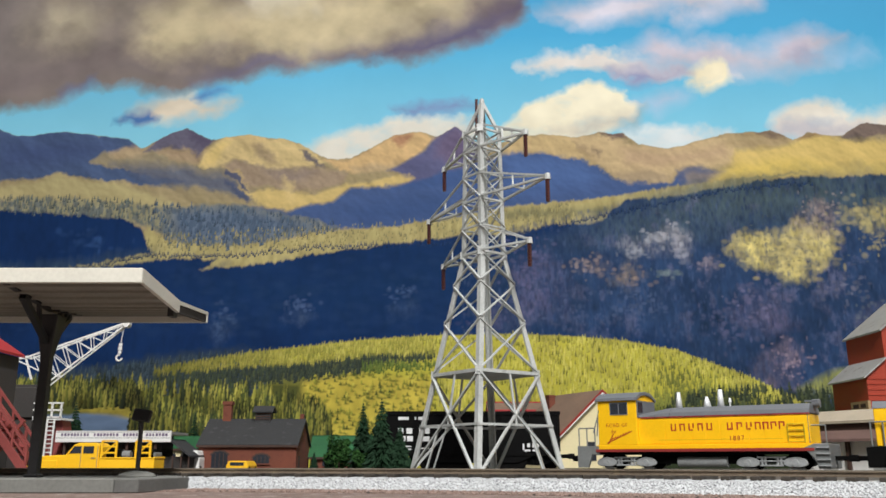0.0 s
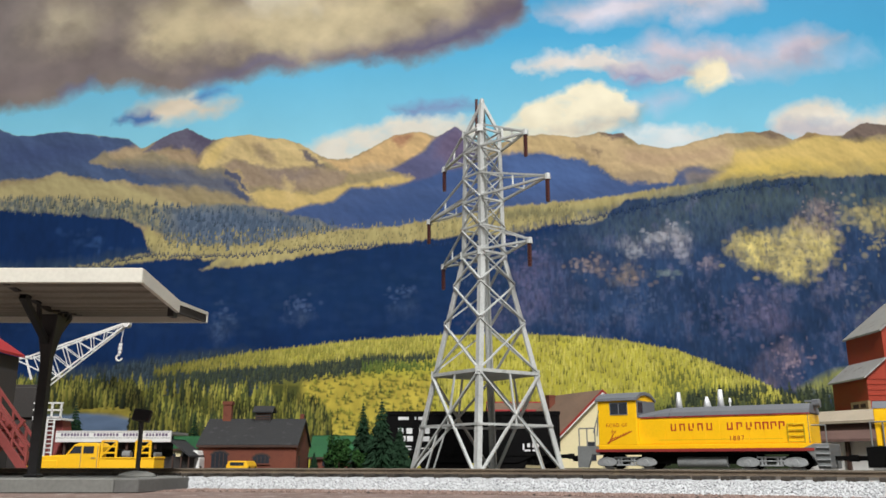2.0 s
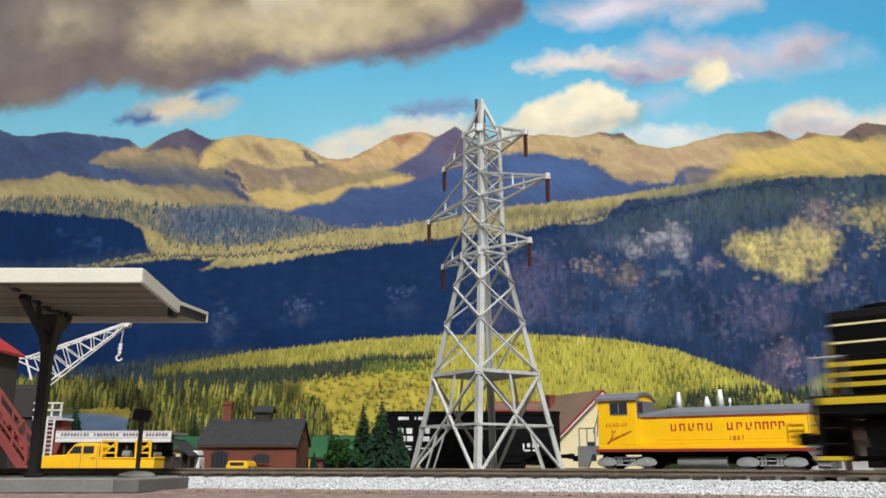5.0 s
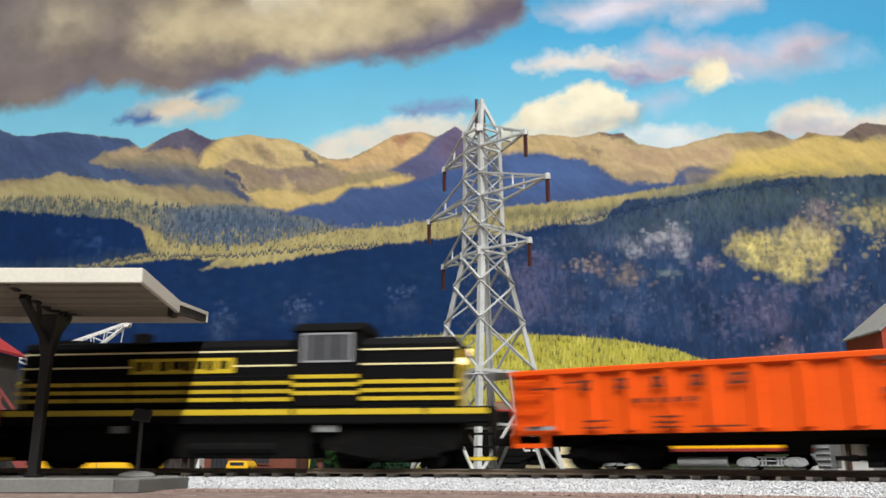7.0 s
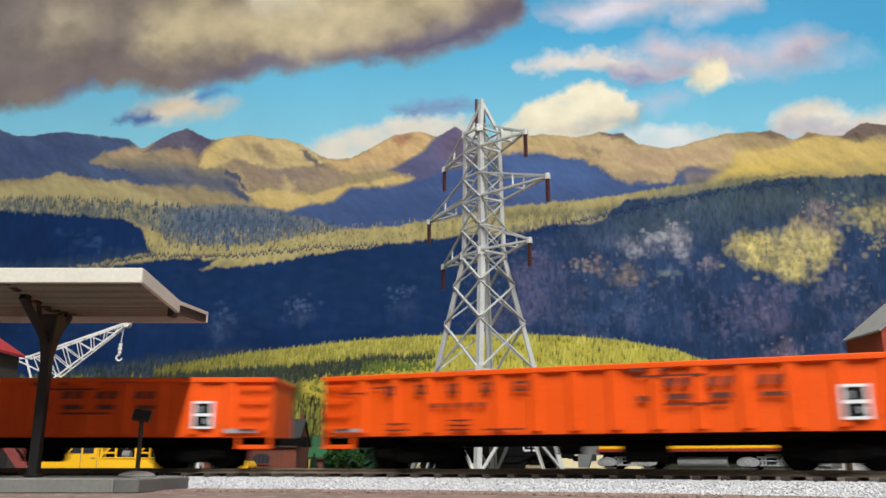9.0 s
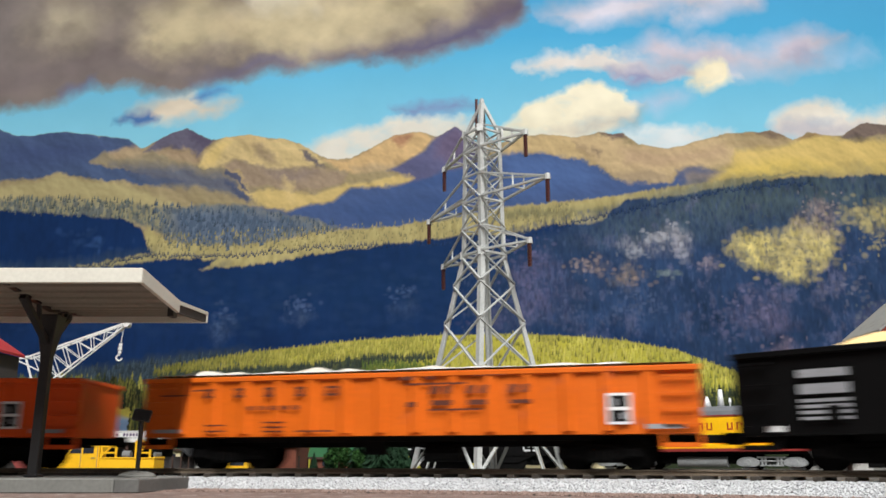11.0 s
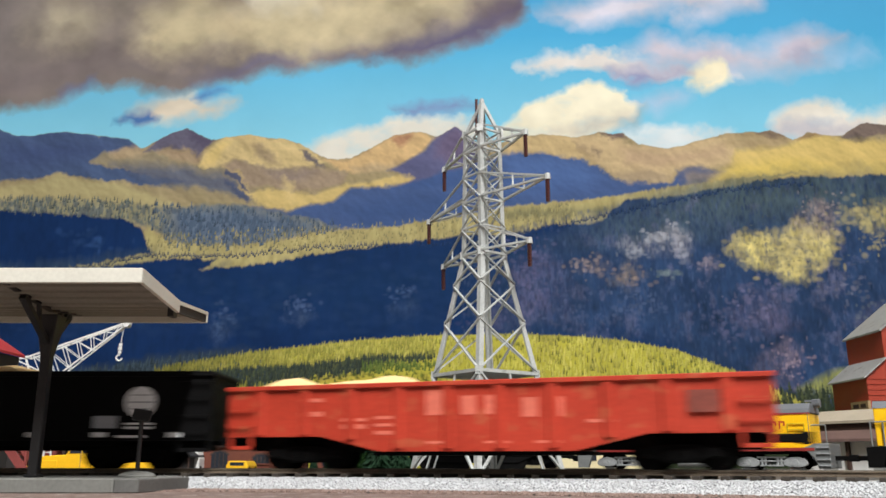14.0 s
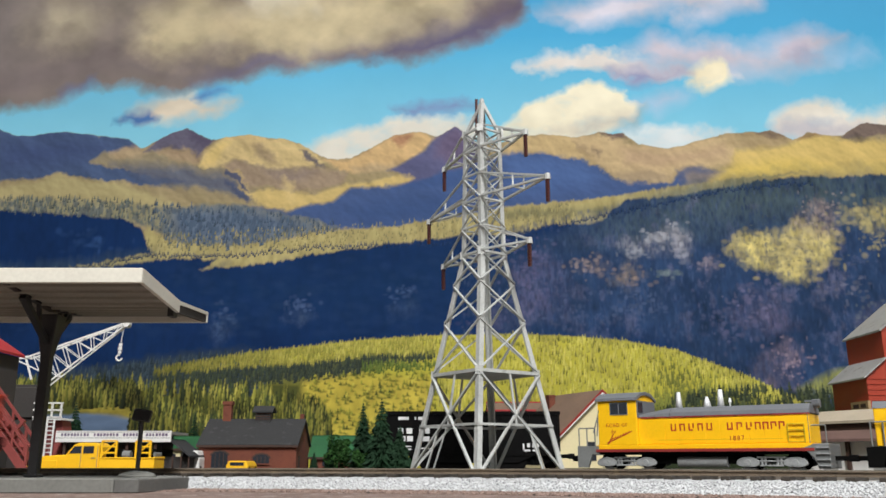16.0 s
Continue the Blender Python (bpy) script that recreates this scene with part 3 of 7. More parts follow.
    # the shaded western ridge and the slope below it
    stroke([(-604, 381), (-513, 383), (-473, 377), (-435, 381), (-381, 372), (-360, 370), (-347, 354), (-358, 353), (-381, 350), (-394, 343), (-403, 338), (-357, 330), (-311, 320), (-283, 313), (-291, 307), (-343, 313), (-388, 318), (-415, 323), (-438, 326), (-466, 319), (-593, 311)], (66, 84, 120), 4, 0.97, 0.45)
    stroke([(-510, 362), (-432, 365), (-380, 360), (-410, 341), (-467, 331), (-506, 331)], (60, 72, 112), 26, 0.6, 0.4)
    stroke([(-402, 339), (-390, 350), (-356, 357), (-339, 353), (-313, 345), (-279, 336), (-250, 332), (-244, 319), (-220, 300), (-246, 301), (-283, 313), (-312, 323), (-358, 332)], (140, 128, 106), 5, 0.95, 0.45)
    stroke([(-377, 338), (-313, 335), (-279, 330), (-239, 319), (-203, 295), (-246, 297), (-291, 305), (-344, 321)], (86, 92, 112), 14, 0.88, 0.4)
    stroke([(-379, 353), (-354, 360), (-339, 354), (-346, 347), (-381, 345)], (172, 148, 118), 6, 0.8, 0.6)
    stroke([(-593, 311), (-503, 309), (-465, 315), (-438, 325), (-408, 320), (-373, 315), (-346, 307), (-318, 296), (-283, 286), (-308, 280), (-353, 288), (-405, 293), (-463, 296), (-591, 296)], (170, 156, 114), 7, 0.95, 0.4)
    stroke([(-347, 311), (-285, 311), (-243, 301), (-216, 295), (-209, 286), (-258, 288), (-290, 288), (-319, 297)], (152, 136, 104), 8, 0.85, 0.5)
    # the purple peak and the pale dome beside it
    stroke([(-343, 354), (-329, 367), (-316, 376), (-296, 384), (-282, 376), (-264, 366), (-274, 357), (-281, 346), (-293, 354), (-317, 357), (-330, 353)], (94, 90, 112), 4, 0.95, 0.6, crag_b)
    stroke([(-295, 382), (-282, 375), (-266, 365), (-278, 357), (-286, 361), (-291, 371)], (84, 76, 98), 5, 0.8, 0.4, crag_b)
    stroke([(-330, 353), (-314, 357), (-293, 354), (-280, 347), (-272, 357), (-274, 338), (-294, 339), (-313, 345)], (160, 136, 112), 8, 0.8, 0.6)
    stroke([(-280, 336), (-273, 354), (-252, 370), (-224, 374), (-184, 369), (-164, 361), (-145, 347), (-134, 338), (-152, 333), (-183, 332), (-215, 339), (-239, 343), (-250, 333)], (196, 172, 124), 4, 0.95, 0.55)
    stroke([(-277, 338), (-270, 353), (-253, 367), (-243, 364), (-254, 350), (-261, 336)], (212, 184, 120), 8, 0.8, 0.4)
    stroke([(-221, 361), (-209, 363), (-196, 352), (-186, 338), (-203, 342), (-214, 350)], (142, 124, 104), 8, 0.75, 0.7)
    stroke([(-167, 353), (-156, 349), (-141, 338), (-136, 332), (-147, 335), (-158, 342)], (88, 84, 98), 4, 0.9, 0.4)
    stroke([(-237, 365), (-218, 370), (-199, 365), (-204, 360), (-224, 361)], (178, 152, 112), 10, 0.6, 0.6)
    # the cirque below the dome and its bright bowl
    stroke([(-252, 332), (-238, 342), (-215, 338), (-183, 332), (-145, 332), (-108, 328), (-116, 315), (-144, 307), (-176, 305), (-202, 312), (-223, 311)], (150, 130, 112), 6, 0.92, 0.6, crag_b)
    stroke([(-203, 334), (-170, 330), (-144, 328), (-157, 319), (-185, 319)], (120, 108, 108), 12, 0.6, 0.6, crag_b)
    stroke([(-250, 332), (-235, 327), (-215, 305), (-201, 307), (-175, 303), (-140, 304), (-114, 313), (-80, 316), (-31, 327), (-32, 317), (-60, 311), (-108, 309), (-124, 296), (-156, 289), (-178, 281), (-194, 286), (-216, 296)], (196, 170, 112), 4, 0.95, 0.4)
    stroke([(-183, 323), (-170, 317), (-171, 290), (-179, 296)], (210, 184, 128), 8, 0.6, 0.4)
    stroke([(-249, 331), (-239, 328), (-225, 315), (-217, 305), (-223, 307), (-235, 316), (-246, 323)], (66, 74, 104), 3, 0.95, 0.3)
    stroke([(-250, 319), (-234, 309), (-216, 300), (-219, 293), (-234, 303), (-247, 312)], (72, 80, 108), 4, 0.9, 0.3)
    # the saddle towards the tower
    stroke([(-138, 342), (-119, 342), (-104, 345), (-81, 357), (-57, 372), (-26, 377), (-8, 370), (-26, 353), (-44, 343), (-61, 332), (-93, 327), (-119, 331)], (200, 166, 120), 4, 0.95, 0.5)
    stroke([(-61, 370), (-44, 374), (-35, 372), (-47, 360), (-57, 361)], (150, 104, 84), 6, 0.75, 0.5)
    stroke([(-106, 334), (-67, 338), (-44, 342), (-54, 331), (-93, 326)], (160, 142, 116), 8, 0.7, 0.5)
    stroke([(-8, 370), (3, 377), (14, 385), (27, 375), (43, 360), (42, 311), (-54, 308), (-32, 319), (-61, 331), (-44, 342), (-23, 354)], (84, 86, 124), 5, 0.95, 0.4, crag_b)
    stroke([(-5, 368), (14, 384), (30, 371), (34, 352), (10, 338), (-9, 345)], (104, 90, 116), 14, 0.8, 0.6, crag_b)
    # the blue valley behind the tower
    stroke([(-226, 289), (-200, 286), (-178, 280), (-156, 288), (-123, 295), (-106, 308), (-60, 310), (-28, 317), (4, 328), (43, 338), (75, 350), (114, 349), (154, 345), (178, 335), (198, 321), (222, 317), (256, 315), (270, 328), (297, 333), (322, 328), (307, 319), (267, 309), (235, 305), (189, 296), (138, 290), (74, 285), (48, 257), (-117, 259), (-192, 259)], (62, 84, 130), 5, 0.97, 0.3)
    stroke([(65, 345), (114, 346), (159, 339), (184, 324), (164, 311), (126, 307), (74, 304)], (76, 100, 150), 20, 0.75, 0.3)
    stroke([(-117, 282), (-54, 296), (4, 300), (4, 271), (-91, 265)], (54, 76, 120), 20, 0.6, 0.3)
    # the broad eastern slopes
    stroke([(65, 357), (95, 372), (115, 374), (155, 370), (180, 365), (182, 336), (159, 345), (114, 350), (75, 349)], (186, 160, 118), 6, 0.9, 0.5)
    stroke([(141, 370), (173, 372), (196, 371), (225, 361), (260, 356), (300, 367), (336, 372), (334, 338), (297, 334), (268, 330), (255, 316), (210, 319), (182, 335), (166, 352)], (192, 166, 128), 6, 0.92, 0.5, crag_b)
    stroke([(177, 375), (208, 377), (214, 371), (193, 368)], (100, 82, 84), 4, 0.9, 0.4)
    stroke([(147, 363), (160, 360), (176, 343), (166, 347)], (140, 120, 98), 6, 0.7, 0.6)
    stroke([(170, 358), (182, 354), (179, 347), (171, 352)], (120, 104, 92), 5, 0.7, 0.6)
    stroke([(205, 357), (244, 353), (283, 353), (323, 361), (328, 349), (282, 338), (243, 334), (211, 338)], (176, 148, 122), 14, 0.7, 0.5, crag_b)
    stroke([(195, 328), (230, 331), (258, 324), (252, 316), (210, 316)], (158, 138, 114), 8, 0.8, 0.5)
    stroke([(266, 330), (297, 334), (322, 329), (308, 320), (271, 313)], (92, 96, 122), 7, 0.9, 0.3)
    stroke([(277, 326), (307, 330), (322, 327), (293, 313), (275, 311)], (144, 128, 112), 7, 0.6, 0.4)
    stroke([(325, 372), (364, 375), (377, 378), (404, 366), (387, 356), (361, 353), (335, 357), (320, 361)], (164, 142, 108), 8, 0.85, 0.5)
    stroke([(356, 375), (378, 379), (395, 370), (379, 368)], (110, 92, 82), 5, 0.85, 0.4)
    stroke([(335, 354), (387, 357), (404, 365), (420, 375), (441, 371), (466, 368), (531, 365), (583, 365), (576, 319), (325, 316), (303, 317), (333, 334)], (204, 176, 108), 8, 0.92, 0.35)
    stroke([(333, 336), (399, 342), (462, 334), (554, 341), (551, 323), (396, 321), (325, 316), (306, 317)], (212, 184, 96), 16, 0.7, 0.3)
    stroke([(409, 368), (421, 379), (436, 372), (421, 370)], (140, 112, 84), 5, 0.8, 0.4)
    stroke([(459, 371), (473, 384), (490, 391), (587, 389), (584, 372), (506, 375), (486, 370), (473, 371)], (112, 96, 92), 4, 0.92, 0.5)
    stroke([(460, 372), (475, 375), (490, 368), (479, 363)], (80, 72, 72), 5, 0.6, 0.5)
    # foothills: dark firs scattered over pale meadows, and the shaded slopes
    tree = cloudy(u, v, 4.5, 131, 3, 0.4) - 0.5
    spike = (cloudy(u, v * 0.02, 3.0, 137, 2) - 0.5)
    firs = np.clip((cloudy(u, v * 0.45, 3.4, 141, 3) - 0.5) * 9 + 0.35, 0, 1)
    foot = inside(wob_u, wob_v, [(-591, 296), (-501, 297), (-463, 296), (-405, 293), (-350, 289), (-315, 285), (-283, 288), (-220, 289), (-181, 277), (-142, 272), (-117, 261), (-167, 253), (-210, 240), (-267, 234), (-294, 243), (-313, 256), (-345, 265), (-403, 271), (-587, 275)], 5)
    lay(foot, (138, 132, 106), tree * 0.6)
    lay(foot * inside(u, v, [(-311, 286), (-245, 290), (-200, 285), (-155, 273), (-117, 261), (-167, 253), (-210, 240), (-279, 234), (-306, 256)], 26) * 0.85, (80, 98, 128), tree * 0.5)
    lay(foot * firs * 0.6, (62, 78, 98), tree * 0.6)
    deep = below(u, v + spike * 4 + n[24] * 8, [(-627, 284), (-499, 282), (-403, 277), (-357, 270), (-339, 260), (-330, 248), (-316, 239), (-229, 237), (-154, 246), (-15, 265), (74, 281), (176, 292), (325, 315), (409, 321), (505, 324), (623, 327)], 3)
    lay(deep, (16, 42, 84), n[60] * 0.5 + tree * 0.28 + n[24] * 0.3)
    lay(deep * inside(wu, wv, [(-283, 199), (-140, 218), (10, 238), (92, 238), (72, 187), (-52, 161), (-207, 174)], 90) * 0.5, (20, 52, 90), n[24] * 0.3)
    band = inside(u + n[9] * 9, v + spike * 5 + n[24] * 8, [(-416, 216), (-366, 224), (-320, 234), (-334, 251), (-331, 263), (-305, 246), (-242, 240), (-198, 244), (-142, 256), (-15, 269), (74, 286), (176, 297), (325, 319), (416, 327), (331, 311), (266, 300), (208, 296), (177, 269), (112, 263), (92, 256), (10, 250), (-53, 244), (-166, 227), (-271, 212), (-250, 224), (-304, 225), (-366, 217)], 3)
    lay(band, (166, 152, 104), tree * 0.6 + n[24] * 0.4)
    lay(band * inside(u + n[9] * 10, v + spike * 6, [(61, 282), (138, 286), (195, 286), (176, 277), (112, 273), (67, 271)], 8) * 0.6, (92, 94, 76), tree)
    lay(inside(u, v + spike * 7 + n[24] * 10, [(-617, 220), (-454, 218), (-404, 222), (-317, 238), (-323, 227), (-378, 216), (-452, 208), (-615, 207)], 16) * 0.3, (88, 104, 104), tree)
    # the steep slope on the far side, in deep shade with pale scrub
    steep = inside(wu, wv, [(60, 212), (136, 248), (201, 281), (325, 309), (409, 319), (622, 324), (580, 64), (310, 64), (242, 134), (71, 143)], 40)
    lay(steep * 0.9, (40, 60, 92), n[24] * 0.8 + tree * 0.7 + n[60] * 0.6)
    lay(steep * (1 - below(u, v, [(74, 269), (323, 285), (407, 296), (502, 301), (619, 304)], 90)) * 0.85, (86, 98, 84), tree * 1.2 + n[24] * 0.5)
    lay(steep * inside(wu, wv, [(137, 264), (266, 297), (330, 301), (295, 264), (200, 251)], 60) * 0.5, (70, 86, 100), tree)
    scrub = np.clip((cloudy(u, v, 34, 151, 5) - 0.56) * 8, 0, 1) * np.clip((cloudy(u, v, 9, 157, 4, 0.8) - 0.42) * 5, 0, 1)
    lay(steep * scrub * 0.45, (104, 104, 134), tree * 1.0)
    blotch = np.clip((cloudy(u, v, 16, 171, 5) - 0.40) * 6, 0, 1)

    def scrub_spot(outline, rgb, amount):
        lay(inside(wu, wv, outline, 16) * amount * (0.4 + 0.6 * blotch), rgb, tree * 1.2 + n[9] * 0.6)

    scrub_spot([(315, 235), (330, 256), (371, 254), (397, 267), (435, 264), (428, 235), (394, 204), (366, 212), (342, 218)], (192, 176, 112), 1.0)
    scrub_spot([(391, 267), (422, 295), (447, 284), (437, 257), (415, 254)], (142, 124, 122), 0.8)
    scrub_spot([(459, 281), (501, 292), (546, 290), (541, 251), (497, 256), (467, 267)], (160, 148, 100), 0.9)
    scrub_spot([(196, 243), (231, 254), (264, 265), (277, 251), (269, 226), (243, 230), (211, 228)], (150, 146, 156), 0.55)
    scrub_spot([(153, 213), (167, 227), (182, 221), (172, 208)], (146, 128, 126), 0.5)
    scrub_spot([(185, 204), (204, 220), (222, 209), (209, 197)], (140, 128, 118), 0.5)
    scrub_spot([(286, 220), (300, 227), (299, 215)], (130, 120, 136), 0.7)
    scrub_spot([(332, 106), (365, 137), (393, 112), (375, 82), (342, 82)], (128, 112, 128), 0.55)
    scrub_spot([(312, 161), (333, 187), (376, 187), (385, 152), (341, 143)], (96, 90, 118), 0.6)
    scrub_spot([(442, 161), (480, 174), (502, 149), (463, 137)], (96, 92, 116), 0.5)
    scrub_spot([(73, 212), (111, 235), (141, 206), (133, 161), (84, 161)], (86, 84, 116), 0.6)
    scrub_spot([(47, 174), (84, 180), (90, 149), (53, 149)], (86, 84, 112), 0.5)
    scrub_spot([(-255, 152), (-237, 160), (-230, 143), (-248, 137)], (74, 92, 122), 0.5)
    scrub_spot([(-166, 161), (-151, 170), (-138, 160), (-156, 154)], (82, 98, 126), 0.6)
    scrub_spot([(-58, 165), (-33, 175), (-24, 166), (-52, 160)], (74, 92, 122), 0.5)
    # ground of the near hill; its trees are set on it afterwards
    top = HILLTOP
    near = below(u, v, top, 2.0)
    crown = cloudy(u, v, 6.5, 211, 4, 0.6) - 0.5
    lay(near, (178, 168, 66), crown * 0.35 + n[60] * 0.25)
    lay(near * inside(u + n[24] * 14, v + n[9] * 8, [(-150, 104), (-87, 96), (-14, 94), (-8, 18), (-152, 18)], 8), (186, 166, 70), n[9] * 0.6 + n[24] * 0.4)
    lay(near * inside(u + n[24] * 12, v, [(-597, 112), (-295, 108), (-216, 92), (-150, 90), (-130, 18), (-584, 18)], 10) * 0.95, (66, 70, 38), n[24] * 0.6)
    lay(inside(u + n[24] * 16, v + n[9] * 10, [(-449, 82), (-415, 98), (-355, 109), (-307, 118), (-265, 122), (-216, 126), (-186, 122), (-221, 106), (-275, 88), (-412, 76)], 12) * 0.9, (50, 62, 74), crown * 0.6)
    lay(near * inside(u + n[24] * 10, v + n[9] * 8, [(-300, 103), (-258, 109), (-215, 110), (-149, 112), (-88, 121), (-9, 126), (-9, 119), (-63, 112), (-87, 101), (-118, 95), (-148, 91), (-214, 89), (-269, 93)], 8) * 0.9, (58, 66, 56), crown * 0.6)
    lay(inside(u, v + n[24] * 4, [(214, 67), (251, 74), (330, 83), (402, 77), (670, 64), (651, -39), (196, -39)], 6), (46, 54, 36), crown)
    lay(inside(u + n[24] * 10, v, [(378, 82), (404, 95), (423, 103), (497, 112), (553, 82), (419, 75)], 8) * 0.85, (146, 146, 78), crown)
    lay(inside(u, v + n[24] * 3, [(-506, 54), (-398, 56), (-380, 58), (-341, 56), (-328, 50), (-329, 34), (-502, 27)], 3), (92, 108, 134), (cloudy(u, v, 20, 261, 3, 4) - 0.5) * 0.5)
    lay(inside(u, v + n[24] * 3, [(-389, 60), (-372, 68), (-332, 63), (-326, 50), (-350, 55)], 5) * 0.85, (150, 134, 58), n[9])
    return img


def build_backdrop():
    nx, nz, half, z0, z1 = 1250, 660, 560.0, -10.0, 570.0
    xs, zs = np.linspace(-half, half, nx + 1), np.linspace(z0, z1, nz + 1)
    gx, gz = np.meshgrid(xs, zs)
    u, v = gx.ravel(), gz.ravel()
    colour = np.concatenate([mural(a, b) for a, b in zip(np.array_split(u, 6), np.array_split(v, 6))])
    plant(colour.reshape(nz + 1, nx + 1, 3), xs, zs, 12)
    colour = np.clip(colour * np.array((1.02, 1.07, 1.065)), 0.004, 0.9)
    me = bpy.data.meshes.new("backdrop")
    co = np.stack([u, np.full_like(u, BACK), v], 1) * MM
    k = (np.arange(nz)[:, None] * (nx + 1) + np.arange(nx)[None, :]).ravel()
    quads = np.stack([k, k + 1, k + nx + 2, k + nx + 1], 1)
    me.vertices.add(len(co))
    me.vertices.foreach_set("co", co.ravel())
    me.loops.add(quads.size)
    me.loops.foreach_set("vertex_index", quads.ravel())
    me.polygons.add(len(quads))
    me.polygons.foreach_set("loop_start", np.arange(len(quads)) * 4)
    me.update(calc_edges=True)
    att = me.color_attributes.new("print", "FLOAT_COLOR", "POINT")
    att.data.foreach_set("color", np.concatenate([colour, np.ones((len(colour), 1))], 1).ravel())
    mat = bpy.data.materials.new("printed_backdrop_paper")
    mat.use_nodes = True
    nt = mat.node_tree
    at = nt.nodes.new("ShaderNodeVertexColor")
    at.layer_name = "print"
    nt.links.new(at.outputs[0], nt.nodes["Principled BSDF"].inputs["Base Color"])
    nt.nodes["Principled BSDF"].inputs["Roughness"].default_value = 0.8
    nt.nodes["Principled BSDF"].inputs["Specular IOR Level"].default_value = 0.12
    me.materials.append(mat)
    tagged(new("backdrop", me), "printed paper backdrop of cloudy mountains and forest", "backdrop", "", "structure")
    solid("backdrop_board", Shape().box(-900, 900, BACK + 2, BACK + 12, -20, 640), M["white"], "white board that carries the printed mountain view", "board", "structure")


build_backdrop()

# ---- the room and the layout's bench ----
def build_room():
    c = CEILING / MM
    solid("floor", Shape().box(-2600, 2600, -2600, 1500, -1020, -1000), M["floor"], "grey carpet floor of the layout room", "floor", "structure")
    solid("ceiling", Shape().box(-2600, 2600, -2600, 1500, c, c + 20), M["ceiling"], "plain white ceiling of the layout room", "ceiling", "structure")
    for name, box in (("wall_north", (-2600, 2600, 1500, 1550)), ("wall_south", (-2600, 2600, -2650, -2600)),
                      ("wall_west", (-2650, -2600, -2600, 1500)), ("wall_east", (2600, 2650, -2600, 1500))):
        solid(name, Shape().box(*box, -1000, c), M["wall"], "plain off-white painted room wall", "wall", "structure")
    for x in (160, 1540):
        fix = thing("ceiling_light", mm(x, -850, c), "white ceiling fixture with a long glowing tube", "ceiling light", "ceiling lights")
        part("housing", Shape().box(-80, 80, -620, 620, -60, 0), M["white"], fix, bevel=4)
        part("diffuser", Shape().box(-58, 58, -590, 590, -66, -60.2), M["tube"], fix, "glowing white diffuser")


build_room()

# ---- ground ----
R, TX, TY = 457.0, -130.0, 315.0     # the near track: 18-inch curve, straight to the west of TX


def track_at(s, off=0.0):
    """Place and heading at s mm along the near track (westwards, 0 where the curve ends), off mm to its inside."""
    if s >= 0:
        return TX - s, TY - off, 180.0
    a = min(-s, 560.0) / R               # past the bend the track runs straight on
    more = max(0.0, -s - 560.0)
    return (TX + (R - off) * math.sin(a) + more * math.cos(a), TY - R + (R - off) * math.cos(a) - more * math.sin(a), 180.0 - math.degrees(a))


solid("ground", Shape().box(-1750, 1150, -1750, 898, -25, 0), M["base"], "brown scenic ground of the layout board", "ground", "structure")
bench = thing("layout_bench", mm(0, 0, -25), "wooden bench that carries the model railway board", "bench")
for x in (-1700, -300, 1080):
    for y in (-1700, -420, 820):
        part("leg", Shape().box(x, x + 60, y, y + 60, -975, 0), M["wood"], bench)
for y in (-1700, 860):
    part("apron", Shape().box(-1700, 1140, y, y + 20, -90, -0.5), M["wood"], bench)
solid("yard_ground", Shape().box(-900, 900, 338, 897, 0.002, 0.6), M["yard"], "grey cinder ground of the yard", "ground", "structure")


def ribbon(profile, s0, s1, step):
    """A closed profile (off, z) carried along the near track."""
    sh, n = Shape(), len(profile)
    count = int((s1 - s0) / step)
    for k in range(count + 1):
        s = s0 + (s1 - s0) * k / count
        sh.v += [(*track_at(s, o)[:2], z) for o, z in profile]
    for k in range(count):
        sh.f += [(k * n + i, k * n + (i + 1) % n, (k + 1) * n + (i + 1) % n, (k + 1) * n + i) for i in range(n)]
    sh.f += [tuple(range(n)), tuple(range(count * n, count * n + n))]
    return sh


ROADBED = [(-26, 0), (-20, 3.4), (20, 3.4), (27.5, 0)]
solid("roadbed", ribbon(ROADBED, -2300, 1500, 12), M["ballast"], "white granite ballast bed under the curved track", "ballast", "structure")


def stones(name, spots, size, material, label, category, seed):
    """Loose angular stones at (x, y, z) spots."""
    rnd = random.Random(seed)
    sh = Shape()
    base = [(1, 0, 0), (-1, 0, 0), (0, 1, 0), (0, -1, 0), (0, 0, 1), (0, 0, -1)]
    faces = [(0, 2, 4), (2, 1, 4), (1, 3, 4), (3, 0, 4), (2, 0, 5), (1, 2, 5), (3, 1, 5), (0, 3, 5)]
    for x, y, z in spots:
        r = size * rnd.uniform(0.6, 1.3)
        e = Euler((rnd.uniform(0, 6), rnd.uniform(0, 6), rnd.uniform(0, 6))).to_matrix()
        sh.add([Vector((x, y, z)) + e @ (Vector(p) * r * rnd.uniform(0.7, 1.2)) for p in base], faces)
    me = bpy.data.meshes.new(name)
    me.from_pydata([(x * MM, y * MM, z * MM) for x, y, z in sh.v], [], sh.f)
    me.materials.append(material)
    return tagged(new(name, me), label, category, "", "stuff")


